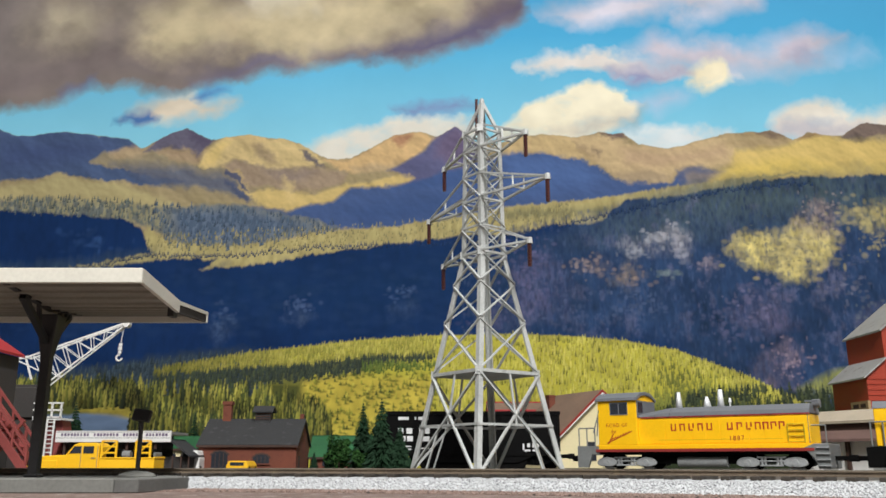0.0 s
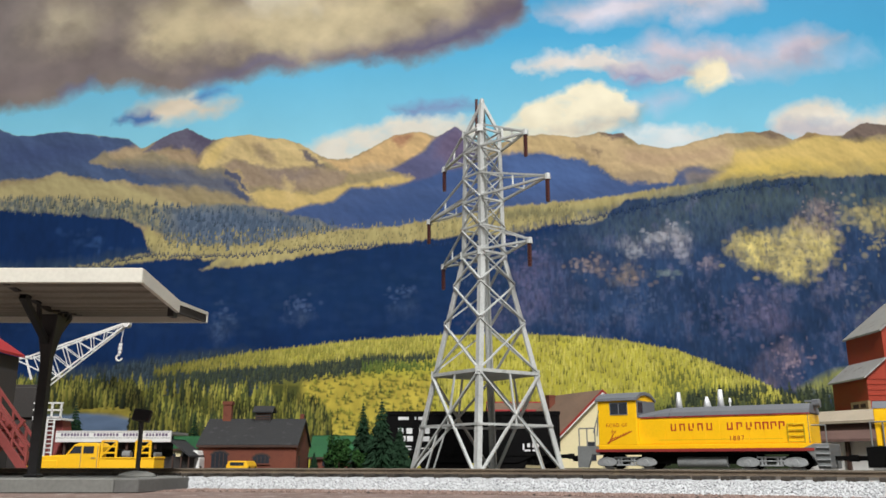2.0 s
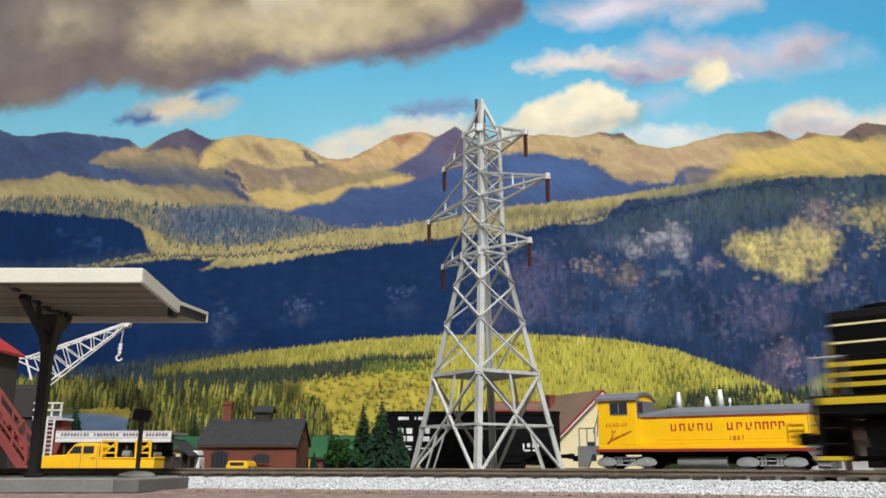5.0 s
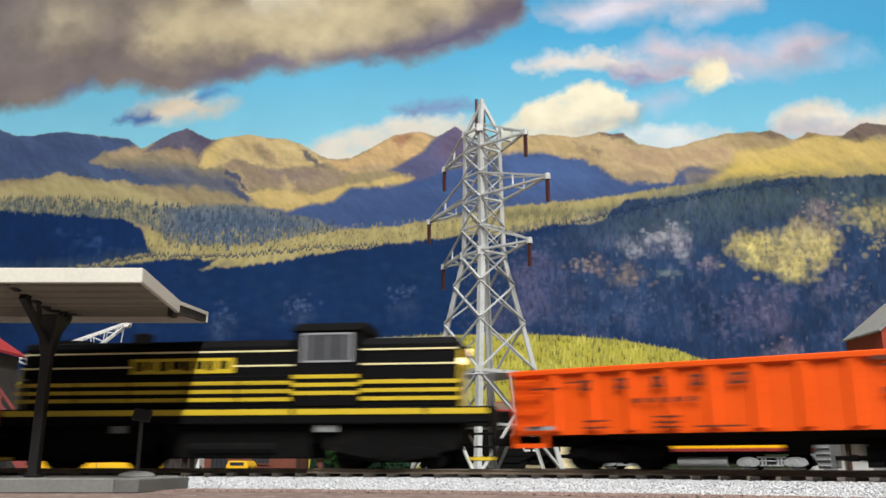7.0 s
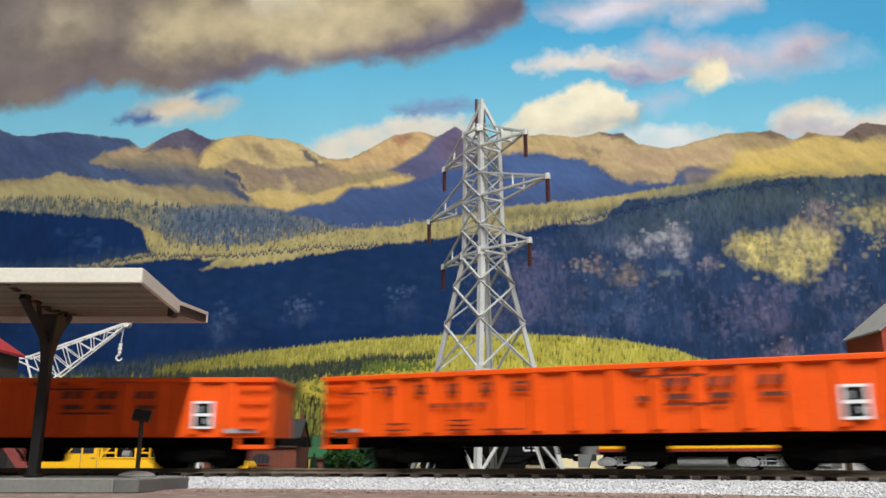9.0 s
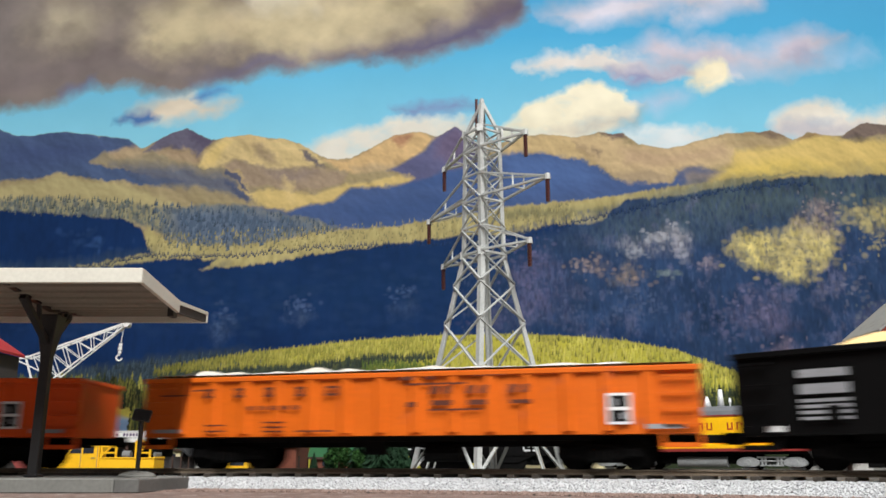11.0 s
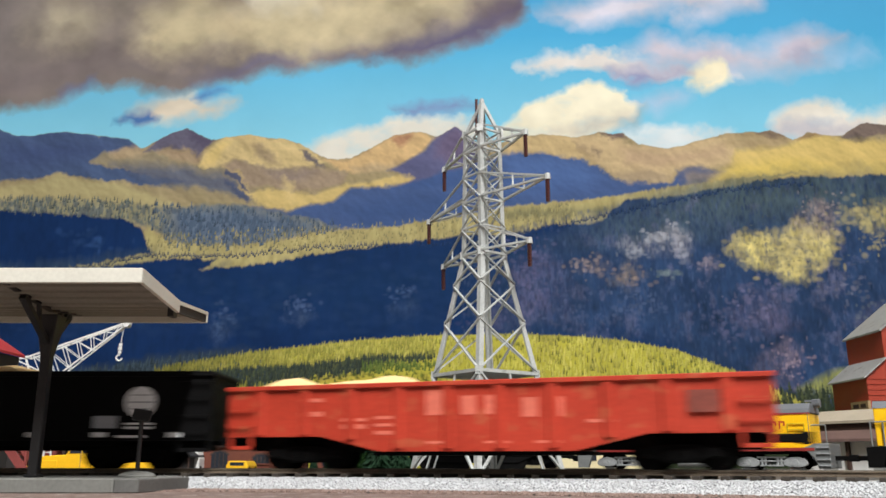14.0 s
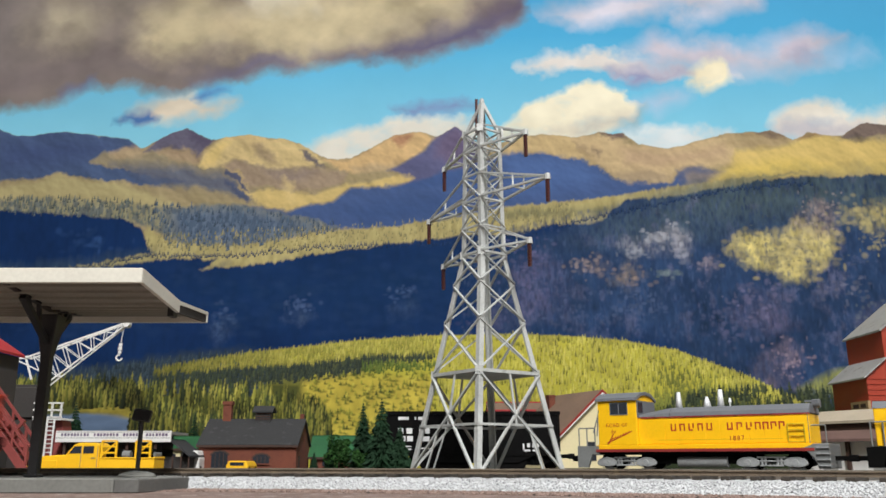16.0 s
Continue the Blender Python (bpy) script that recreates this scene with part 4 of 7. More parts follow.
def build_ballast():
    rnd = random.Random(5)
    spots = []
    for _ in range(36000):
        s, o = rnd.uniform(-330, 60), rnd.uniform(5, 28)
        z = 3.3 if o < 20 else 3.4 * (27.5 - o) / 7.5
        x, y, _a = track_at(s, o)
        spots.append((x, y, z + rnd.uniform(-0.1, 0.3)))
    stones("ballast_stones", spots, 0.36, M["ballast"], "white and grey granite ballast grains along the track", "ballast", 6)
    spots = []
    for _ in range(9000):
        s, o = rnd.uniform(-330, 60), rnd.uniform(27, 48)
        x, y, _a = track_at(s, o)
        spots.append((x, y, 0.1))
    stones("ground_grit", spots, 0.45, M["brown_ballast"], "brown and grey grit on the layout ground", "grit", 7)


build_ballast()


def build_track():
    track = thing("near_track", mm(0, 0, 0), "curved model railway track with brown rails and dark ties", "track", "", "structure")
    for side in (-8.25, 8.25):
        prof = [(side - 1.1, 4.9), (side + 1.1, 4.9), (side + 1.1, 5.2), (side + 0.3, 5.3), (side + 0.3, 6.0), (side + 0.6, 6.1), (side + 0.6, 6.45), (side - 0.6, 6.45), (side - 0.6, 6.1), (side - 0.3, 6.0), (side - 0.3, 5.3), (side - 1.1, 5.2)]
        part("rail", ribbon(prof, -2300, 1500, 10), M["rail"], track)
        part("rail_head", ribbon([(side - 0.5, 6.452), (side + 0.5, 6.452), (side + 0.45, 6.5), (side - 0.45, 6.5)], -2300, 1500, 10), M["rail_top"], track, "polished rail head")
    tie = mesh_of("tie", Shape().box(-1.2, 1.2, -15, 15, 3.2, 4.95), M["tie"], 0.15)
    for k in range(-62, 48):
        x, y, a = track_at(k * 8.4)
        ob = part("tie", tie, None, track)
        ob.matrix_basis = mm(x, y, 0, 0, 0, a)
    rest = Shape()
    for k in [*range(-270, -62), *range(48, 176)]:
        x, y, a = track_at(k * 8.4)
        c, s = math.cos(math.radians(a)), math.sin(math.radians(a))
        rest.add([(x + u * c - v * s, y + u * s + v * c, z) for z in (3.2, 4.95) for u, v in ((-1.2, -15), (1.2, -15), (1.2, 15), (-1.2, 15))], [(3, 2, 1, 0), (4, 5, 6, 7), (0, 1, 5, 4), (1, 2, 6, 5), (2, 3, 7, 6), (3, 0, 4, 7)])
    tagged(part("tie_row", rest, M["tie"], track), kind="stuff")


build_track()


# ---- lattice power pylon ----
def build_pylon():
    cx, cy = 22.6, 450.0
    turn = -54.0 + 45.0                          # the arms stand square to the face that looks this way
    py = thing("pylon", mm(cx, cy, 0.6, 0, 0, turn), "tall silver lattice transmission tower with six cross-arms", "pylon")

    def reach(z):
        return 41.5 + (12.3 - 41.5) * z / 119 if z < 119 else (12.3 + (10.3 - 12.3) * (z - 119) / 72 if z < 191 else 10.3 * (212.5 - z) / 21.5 + 0.6)

    def corner(i, z):
        a = math.radians(-90 + 90 * i)
        return Vector((reach(z) * math.cos(a), reach(z) * math.sin(a), z))

    for i in range(4):
        leg = Shape()
        for z0, z1, w in ((0, 119, 2.9), (119, 191, 2.5), (191, 212, 2.2)):
            leg.angle_bar(corner(i, z0), corner(i, z1), w, 0.9, -Vector((corner(i, 50).x, corner(i, 50).y, 0)))
        part("leg", leg, M["silver"], py)
        part("foot_plate", Shape().box(*(v for c in corner(i, 0)[:2] for v in (c - 3, c + 3)), -0.6, 0.5), M["silver"], py)
    levels = [0, 53, 81, 102, 119, 134, 149.5, 164.5, 179.5, 191]
    for i in range(4):
        j = (i + 1) % 4
        face = (corner(i, 0) + corner(j, 0)).normalized() * 0.5
        for k, (z0, z1) in enumerate(zip(levels, levels[1:])):
            w = 1.6 if k == 0 else 1.3 if k < 4 else 1.0
            for a, b in ((i, j), (j, i)):
                part("brace", Shape().beam(corner(a, z0 + 0.5) + face, corner(b, z1 - 0.5) + face * 0.4, w, w * 0.55), M["silver"], py)
        for z, w in ((26, 1.2), (53, 1.7), (119, 1.3), (134, 1.0), (149.5, 1.1), (164.5, 1.0), (179.5, 1.2), (191, 1.1)):
            part("strut", Shape().beam(corner(i, z), corner(j, z), w, w), M["silver"], py)
        half = (corner(i, 26) + corner(j, 26)) / 2
        part("strut", Shape().beam(corner(i, 0).lerp(corner(j, 0), 0.25 if i % 2 else 0.75), corner(i, 26).lerp(corner(j, 26), 0.35 if i % 2 else 0.65), 1.2, 0.8), M["silver"], py)
        part("strut", Shape().beam(half, corner(i, 53).lerp(corner(j, 53), 0.5), 1.1, 0.7), M["silver"], py)
    for z in (119, 149.5, 179.5):
        part("plan_brace", Shape().beam(corner(0, z), corner(2, z), 0.8, 0.7), M["silver"], py)
        part("plan_brace", Shape().beam(corner(1, z + 0.8), corner(3, z + 0.8), 0.8, 0.7), M["silver"], py)
    for i in range(4):
        for z in (53, 119, 191):
            c = corner(i, z)
            out = Vector((c.x, c.y, 0)).normalized()
            part("gusset", Shape().box(-1.9, 1.9, -0.25, 0.25, -2.2, 2.2), M["silver"], py).matrix_basis = mm(*(c + out * 0.3), 0, 0, math.degrees(math.atan2(out.y, out.x)) + 90)
    deck = [corner(i, 53) * 0.97 for i in range(4)]
    part("deck", Shape().prism([(p.x, p.y) for p in deck], 52.5, 52.9, "z"), M["silver"], py)
    part("lightning_rod", Shape().tube((-3.2, 0, 191), (-3.2, 0, 213), 0.9, 0.8, 8), M["insulator"], py, "dark brown rod beside the cap")
    part("cap", Shape().tube((0, 0, 205), (0, 0, 213), 1.9, 1.3, 8), M["silver"], py, bevel=0.2)
    # arms to both sides, each a pair of lower chords and a pair of ties
    for side in (1, -1):
        a, b = (0, 1) if side == 1 else (2, 3)
        for z, out in ((119.5, 38), (150.5, 53), (180, 37)):
            d = Vector((math.cos(math.radians(-45)), math.sin(math.radians(-45)), 0)) * side
            tip = d * out + Vector((0, 0, z))
            sh = Shape()
            for c in (a, b):
                sh.beam(corner(c, z), tip, 1.4, 1.1)
                sh.beam(corner(c, z + 13.5), tip + Vector((0, 0, 0.6)), 1.1, 0.9)
                m0 = corner(c, z).lerp(tip, 0.5)
                sh.beam(m0, corner(c, z + 13.5).lerp(tip, 0.5), 0.8, 0.8)
            sh.beam(corner(a, z).lerp(tip, 0.5), corner(b, z).lerp(tip, 0.5), 1.0, 0.8)
            sh.tube(tip + Vector((0, 0, -1.6)), tip + Vector((0, 0, 1.6)), 1.7, 1.5, 8)
            arm = part("cross_arm", sh, M["silver"], py)
            ins = Shape()
            for k in range(7):
                ins.tube(tip + Vector((0, 0, -1.6 - 1.75 * k)), tip + Vector((0, 0, -3.2 - 1.75 * k)), 1.25, 0.95, 8)
            part("insulator", ins, M["insulator"], arm, "dark brown insulator string")


build_pylon()


# ---- the platform with its butterfly canopy ----
def build_platform():
    pl = thing("station_platform", mm(-90, 270, 0), "low grey concrete station platform with darker end", "platform")
    part("slab", Shape().prism([(-300, -17), (-6.5, -17), (4, 16), (-300, 16)], 0, 4.2, "z"), M["concrete"], pl, bevel=0.3)
    part("end_ramp", Shape().prism([(-6.3, -17.0), (0.6, -16.0), (6, 16), (4.2, 16)], 0, 4.05, "z"), M["concrete_dark"], pl, "dark grey end block", bevel=0.3)
    part("edge_strip", Shape().box(-300, 3.2, 13.6, 15.6, 4.2, 4.5), M["concrete_dark"], pl)
    # canopy: two planes falling to a valley over the posts
    x1, zf, zv, yf, yb = 5.5, 56.3, 53.2, -40.0, 25.5
    x0, yv = -320.0, -6.0
    can = thing("platform_canopy", mm(-90, 270, 4.2), "cream butterfly canopy on black iron posts", "canopy")
    for ya, yb2, za, zb in ((yf, yv, zf, zv), (yv, yb, zv, zf - 0.6)):
        # planes and purlins carry the underside's shade in their colour
        part("roof_plane", Shape().prism([(ya, za), (yb2, zb), (yb2, zb + 0.9), (ya, za + 0.9)], x0, x1 - 1.2), M["roof_under_shade"], can)
        n = 5
        for k in range(n):
            y = ya + (yb2 - ya) * (k + 0.5) / n
            z = za + (zb - za) * (k + 0.5) / n
            part("purlin", Shape().box(x0, x1 - 1.4, y - 0.5, y + 0.5, z - 0.85, z), M["roof_under_shade"], can)
    part("front_fascia", Shape().box(x0, x1, yf - 1.3, yf, zf - 2.9, zf + 1.4), M["roof_cream"], can, bevel=0.2)
    part("rear_fascia", Shape().box(x0, x1, yb, yb + 1.2, zf - 3.4, zf + 0.6), M["roof_cream"], can, bevel=0.2)
    part("end_fascia", Shape().prism([(yf, zf - 2.6), (yv, zv - 2.2), (yv, zv + 1.6), (yf, zf + 1.4)], x1 - 1.2, x1), M["roof_cream"], can)
    # dark grey panel drawn as the shade inside the rear half's end
    part("end_shade_panel", Shape().prism([(yv, zv - 2.2), (yb, zf - 3.2), (yb, zf - 0.6), (yv, zv + 0.4)], x1 - 1.6, x1 - 0.4), M["grey_wall"], can, "dark panel painted as the shade in the rear gable end")
    part("end_fascia", Shape().prism([(yv, zv + 0.4), (yb, zf - 0.6), (yb, zf + 0.5), (yv, zv + 1.6)], x1 - 1.2, x1), M["roof_cream"], can)
    part("drain_block", Shape().box(x1 - 3.2, x1 - 1.3, yv - 2, yv + 2, zv - 3.6, zv - 0.2), M["iron"], can)
    for px in (-38.0, -153.5, -268.5):
        post = Shape().prism([(px - 1.5, -1.9), (px + 1.5, -1.9), (px + 1.5, 1.3), (px - 1.5, 1.3)], 0, 41, "z")
        post.add([(px + a * w, -0.3 + b * w, z) for z, w in ((37, 1.5), (51, 3.6)) for a, b in ((-1, -1), (1, -1), (1, 1), (-1, 1))], [(0, 1, 5, 4), (1, 2, 6, 5), (2, 3, 7, 6), (3, 0, 4, 7), (3, 2, 1, 0), (4, 5, 6, 7)])
        part("post", post, M["iron"], can, bevel=0.3)
        part("post_base", Shape().box(px - 2.2, px + 2.2, -2.6, 2.0, 0, 1.0), M["iron"], can, bevel=0.3)
        for y_out, z_out in ((-33, 56.0), (20, 55.2)):
            br = Shape().beam((px, -0.3, 53.0), (px, y_out, z_out), 1.9, 1.6).beam((px, -0.3, 41), (px, y_out * 0.62, z_out - 2.4), 2.0, 1.7)
            for k in (0.3, 0.55):
                br.beam((px, -0.3 + y_out * k * 0.75, 41 + (z_out - 43) * k * 1.15), (px, y_out * k, 53.3 + (z_out - 53) * k), 1.2, 1.2)
            part("bracket", br, M["iron"], can)
    # a small notice board on a post with a domed foot
    sg = thing("platform_sign", mm(-97.5, 275, 4.2), "small black notice board on a post with a domed grey foot", "sign")
    part("foot", Shape().dome((0, 0, 0), 6.0, 1.9), M["concrete"], sg, "grey domed foot", smooth=True)
    part("post", Shape().tube((0, 0, 1.5), (0, 0, 20), 0.75, n=8), M["iron"], sg)
    board = part("board", Shape().box(-2.9, 2.9, -0.7, 0.7, -1.9, 1.9), M["iron"], sg, bevel=0.2)
    board.matrix_basis = mm(0.2, -0.5, 19.2, -18, 8, 0)


build_platform()


# ---- far track, parked switcher, its neighbour and the hopper ----
FAR_Z = 3.9


def straight_track(name, x, y, turn, long, label):
    tr = thing(name, mm(x, y, 0.6, 0, 0, turn), label, "track", "", "structure")
    for side in (-8.25, 8.25):
        part("rail", Shape().prism([(side - 1, 1.3), (side + 1, 1.3), (side + 0.4, 1.8), (side + 0.4, 3.3), (side - 0.4, 3.3), (side - 0.4, 1.8)], -long / 2, long / 2), M["rail"], tr)
    tie = mesh_of("tie", Shape().box(-1.2, 1.2, -15, 15, 0, 1.4), M["tie"])
    for k in range(int(long / 8.4)):
        ob = part("tie", tie, None, tr)
        ob.matrix_basis = mm(-long / 2 + 4 + 8.4 * k, 0, 0)


straight_track("yard_track", 205, 483, -35.1, 420, "straight yard track under the parked switchers")
straight_track("yard_track", -60, 585, 0, 330, "straight yard track under the parked hopper car")


def truck_mesh(parent, x, material, span=27.0, label="", wheel="frame_black"):
    """A two-axle truck with its four wheels; its origin is at the rail's height."""
    tr = part("truck", Shape().box(-6, 6, -8, 8, 4.5, 7.5), M["frame_black"], parent)
    tr.matrix_basis = mm(x, 0, 0)
    h = span / 2
    for y in (-11.2, 11.2):
        sf = Shape().prism([(-h - 3, 5.6), (-h - 3, 3.6), (-h + 3, 3.4), (-3.5, 2.0), (3.5, 2.0), (h - 3, 3.4), (h + 3, 3.6), (h + 3, 5.6), (h - 2, 7.2), (4, 7.6), (-4, 7.6), (-h + 2, 7.2)], y - 0.9, y + 0.9, "y")
        sf.box(-4.2, 4.2, y - 1.5, y + 1.5, 3.2, 6.2)
        for q in (-h, h):
            sf.box(q - 1.9, q + 1.9, y - 1.6, y + 1.6, 3.9, 6.6)
        part("side_frame", sf, M[material], tr, label, bevel=0.25)
        for q in (-2.2, 0, 2.2):
            part("spring", Shape().tube((q, y - 1.7 if y < 0 else y + 1.7, 2.7), (q, y - 1.7 if y < 0 else y + 1.7, 5.6), 0.8, n=8), M[material], tr)
    for q in (-h, h):
        ws = Shape().tube((q, -8.5, 5.2), (q, 8.5, 5.2), 1.1, n=8)
        for y in (-1, 1):
            ws.tube((q, y * 7.0, 5.2), (q, y * 9.2, 5.2), 5.2, n=20).tube((q, y * 6.4, 5.2), (q, y * 7.0, 5.2), 5.8, n=20).tube((q, y * 9.2, 5.2), (q, y * 9.8, 5.2), 2.0, n=12)
        part("wheel_set", ws, M[wheel], tr)
    return tr


def coupler(parent, x, z=10.0):
    s = 1 if x > 0 else -1
    part("coupler", Shape().box(*sorted((x - s * 3, x + s * 7.5)), -1.2, 1.2, z - 1.4, z + 1.2).box(*sorted((x + s * 6.5, x + s * 10.5)), -2.4, 2.0, z - 1.9, z + 1.7), M["frame_black"], parent, bevel=0.3)


def rung_ladder(x0, x1, y, zs, deep=1.1):
    sh = Shape()
    for z in zs:
        sh.beam((x0, y - deep, z), (x1, y - deep, z), 0.6, 0.6).beam((x0, y, z), (x0, y - deep, z), 0.5, 0.5).beam((x1, y, z), (x1, y - deep, z), 0.5, 0.5)
    return sh


def each_bar(name, shape, material, parent, label=""):
    """Every box of the shape as a part of its own."""
    for k in range(0, len(shape.v), 8):
        one = Shape().add(shape.v[k:k + 8], [tuple(i - k for i in f) for f in shape.f if k <= f[0] < k + 8])
        part(name, one, M[material], parent, label)


def silver_truck(parent, x):
    """A switcher's truck: two rounded axle frames joined by equaliser bars, over pale wheels."""
    tr = part("truck", Shape().box(-7, 7, -8, 8, 4.0, 7.5), M["frame_black"], parent)
    tr.matrix_basis = mm(x, 0, 0)
    for y in (-12.2, 12.2):
        for q in (-14.0, 14.0):
            oval = [(q + 7.6 * math.cos(a) * (1 if math.sin(a) < 0 else 0.92), 3.9 + (3.3 if math.sin(a) > 0 else 2.6) * math.sin(a)) for a in [2 * math.pi * k / 16 for k in range(16)]]
            fr = part("axle_frame", Shape().prism(oval, y - 1.0, y + 1.0, "y"), M["truck_grey"], tr, "pale grey rounded axle frame", bevel=0.35)
            out = -1.6 if y < 0 else 1.6
            part("journal_box", Shape().tube((q, y, 3.8), (q, y + out, 3.8), 2.1, n=12), M["truck_grey"], fr, bevel=0.2)
            part("wheel_arc", Shape().prism([(q - 5.2, 0.9), (q + 5.2, 0.9), (q + 3.6, 0.3), (q - 3.6, 0.3)], y * 0.8 - 1, y * 0.8 + 1, "y"), M["steel"], fr)
        for z, t, ln_ in ((6.9, 0.5, 8.5), (4.9, 0.45, 9.5), (2.4, 0.45, 7.0)):
            part("equaliser_bar", Shape().box(-ln_, ln_, y - 0.7, y + 0.7, z - t, z + t), M["truck_grey"], tr, bevel=0.15)
        for q in (-5.6, -3.6, 3.6, 5.6):
            part("spring", Shape().tube((q, y, 2.4), (q, y, 6.8), 0.75, n=8), M["truck_grey"], tr)
    for q in (-14.0, 14.0):
        ws = Shape().tube((q, -8.5, 5.2), (q, 8.5, 5.2), 1.1, n=8)
        for s in (-1, 1):
            ws.tube((q, s * 7.0, 5.2), (q, s * 9.2, 5.2), 5.2, n=20).tube((q, s * 6.4, 5.2), (q, s * 7.0, 5.2), 5.8, n=20)
        part("wheel_set", ws, M["frame_black"], tr)
    return tr


def build_switcher():
    lo = thing("switcher_locomotive", mm(153.8, 518.9, FAR_Z, 0, 0, -35.1) @ Matrix.Diagonal((0.92, 1, 1, 1)), "yellow and grey diesel switcher parked on the yard track", "locomotive")
    y0, y1 = -15.5, 15.5
    part("frame", Shape().box(-77, 79, y0 + 1, y1 - 1, 8.6, 11.4).box(-30, 34, -10, 10, 3.2, 8.6), M["frame_black"], lo, bevel=0.3)
    part("sill_stripe", Shape().box(-64, 76, y0 - 0.5, y1 + 0.5, 10.3, 11.9), M["red_line"], lo, "thin red sill stripe")
    part("lower_side", Shape().box(-64, 74.5, y0 + 0.2, y1 - 0.2, 11.9, 14.4), M["yellow"], lo, bevel=0.2)
    hood = part("hood", Shape().prism([(-13, 14.4), (13, 14.4), (13, 29.6), (12.4, 30.8), (-12.4, 30.8), (-13, 29.6)], -34, 74), M["yellow"], lo, bevel=0.4)
    for u in range(-24, 70, 9):
        part("hood_door", Shape().box(u, u + 8.3, -13.25, -13.0, 15.4, 29.0), M["yellow"], hood)
    top = Shape().prism([(-13.2, 30.8), (13.2, 30.8), (12.6, 33.4), (9, 36.3), (-9, 36.3), (-12.6, 33.4)], -12, 74.6)
    top.add([(x, y, z) for x, k in ((-12, 1.0), (-34, 0.42)) for y, z in ((-13.2, 30.8), (13.2, 30.8), (12.6, 30.8 + 2.6 * k), (9, 30.8 + 5.5 * k), (-9, 30.8 + 5.5 * k), (-12.6, 30.8 + 2.6 * k))],
            [(0, 1, 7, 6), (1, 2, 8, 7), (2, 3, 9, 8), (3, 4, 10, 9), (4, 5, 11, 10), (5, 0, 6, 11), (11, 10, 9, 8, 7, 6)])
    part("hood_roof", top, M["hood_grey"], lo, "grey hood roof", bevel=0.3)
    part("roof_seam", Shape().box(-32, 74.8, -13.4, -13.15, 30.2, 31.0), M["red_line"], lo, "thin red line under the roof")
    for u in (-22, -13, -2, 10, 31, 52):
        part("grab_bracket", Shape().box(u, u + 1.2, -14.0, -13.1, 30.9, 31.7), M["hood_grey"], lo)
    ladder = Shape().beam((61.5, -13.9, 14.6), (61.5, -13.9, 25.2), 0.5).beam((71.0, -13.9, 14.6), (71.0, -13.9, 25.2), 0.5)
    for z in (15.4, 18.6, 21.8, 25.0):
        ladder.beam((61.5, -13.9, z), (71.0, -13.9, z), 0.45)
    part("hood_ladder", ladder, M["stripe"], lo, "dull yellow grab ladder")
    part("corner_seam", Shape().box(73.2, 73.6, -13.3, -13.0, 14.6, 30.4), M["hood_grey"], lo)
    part("hood_latch", Shape().box(-20, 58, -13.35, -13.2, 17.0, 17.25), M["stripe"], lo)
    cab = part("cab", Shape().prism([(-15.2, 14.4), (15.2, 14.4), (15.2, 42.2), (9, 44.6), (0, 45.4), (-9, 44.6), (-15.2, 42.2)], -62, -34), M["yellow"], lo, bevel=0.3)
    part("cab_roof", Shape().prism([(-16.6, 41.6), (-15.8, 41.4), (-9, 44.4), (0, 45.4), (9, 44.4), (15.8, 41.4), (16.6, 41.6), (16.2, 43.2), (9, 46.4), (0, 47.4), (-9, 46.4), (-16.2, 43.2)], -63.2, -33), M["hood_grey"], lo, "grey arched cab roof")
    part("cab_front", Shape().box(-33.98, -33.5, -14.6, 14.6, 31, 41.5), M["hood_grey"], lo)
    for u in (-52.5, -46.2):
        win = part("cab_window", Shape().box(u, u + 5.6, -15.36, -15.1, 33.2, 40.0), M["glass"], cab, "dark cab window")
        part("window_frame", Shape().box(u - 0.5, u, -15.5, -15.1, 32.8, 40.4).box(u + 5.6, u + 6.1, -15.5, -15.1, 32.8, 40.4).box(u, u + 5.6, -15.5, -15.1, 40.0, 40.5).box(u, u + 5.6, -15.5, -15.1, 32.7, 33.2), M["hood_grey"], win)
    part("front_window", Shape().box(-33.48, -33.3, -13.5, -6, 34, 40.5), M["glass"], cab)
    part("porch", Shape().box(-78, -62, y0, y1, 8.6, 14.0), M["step_grey"], lo, bevel=0.3)
    part("porch_side", Shape().prism([(-78, 0.8), (-70.5, 0.8), (-66, 12), (-62, 14), (-78, 14)], y0 - 0.2, y0 + 2, "y"), M["step_grey"], lo)
    rail = Shape()
    for u in (-77, -71, -65):
        rail.tube((u, y0 + 0.6, 14), (u, y0 + 0.6, 25), 0.45, n=6)
    rail.tube((-77, y0 + 0.6, 25), (-65, y0 + 0.6, 25), 0.45, n=6).tube((-66, y0 + 0.6, 22), (-61, y0 + 0.6, 36), 0.4, n=6).tube((-63.4, y0 + 0.6, 20), (-61.5, y0 + 0.6, 36), 0.4, n=6)
    part("handrail", rail, M["step_grey"], lo)
    st = Shape().prism([(70, 12), (76, 14.2), (84, 14.2), (84, 0.8), (77.5, 0.8), (75.5, 6)], y0 - 0.2, y1 + 0.2, "y")
    part("step_box", st, M["step_grey"], lo, bevel=0.3)
    for z in (2.2, 5.4, 8.6, 11.8):
        part("step", Shape().box(77.2, 84.6, y0 - 1.4, y0 - 0.1, z, z + 0.7), M["truck_grey"], lo)
    part("end_rail", Shape().tube((83, y0 + 1, 14), (83, y0 + 1, 24), 0.4, n=6).tube((83, y0 + 1, 24), (75, y0 + 1, 24), 0.4, n=6), M["step_grey"], lo)
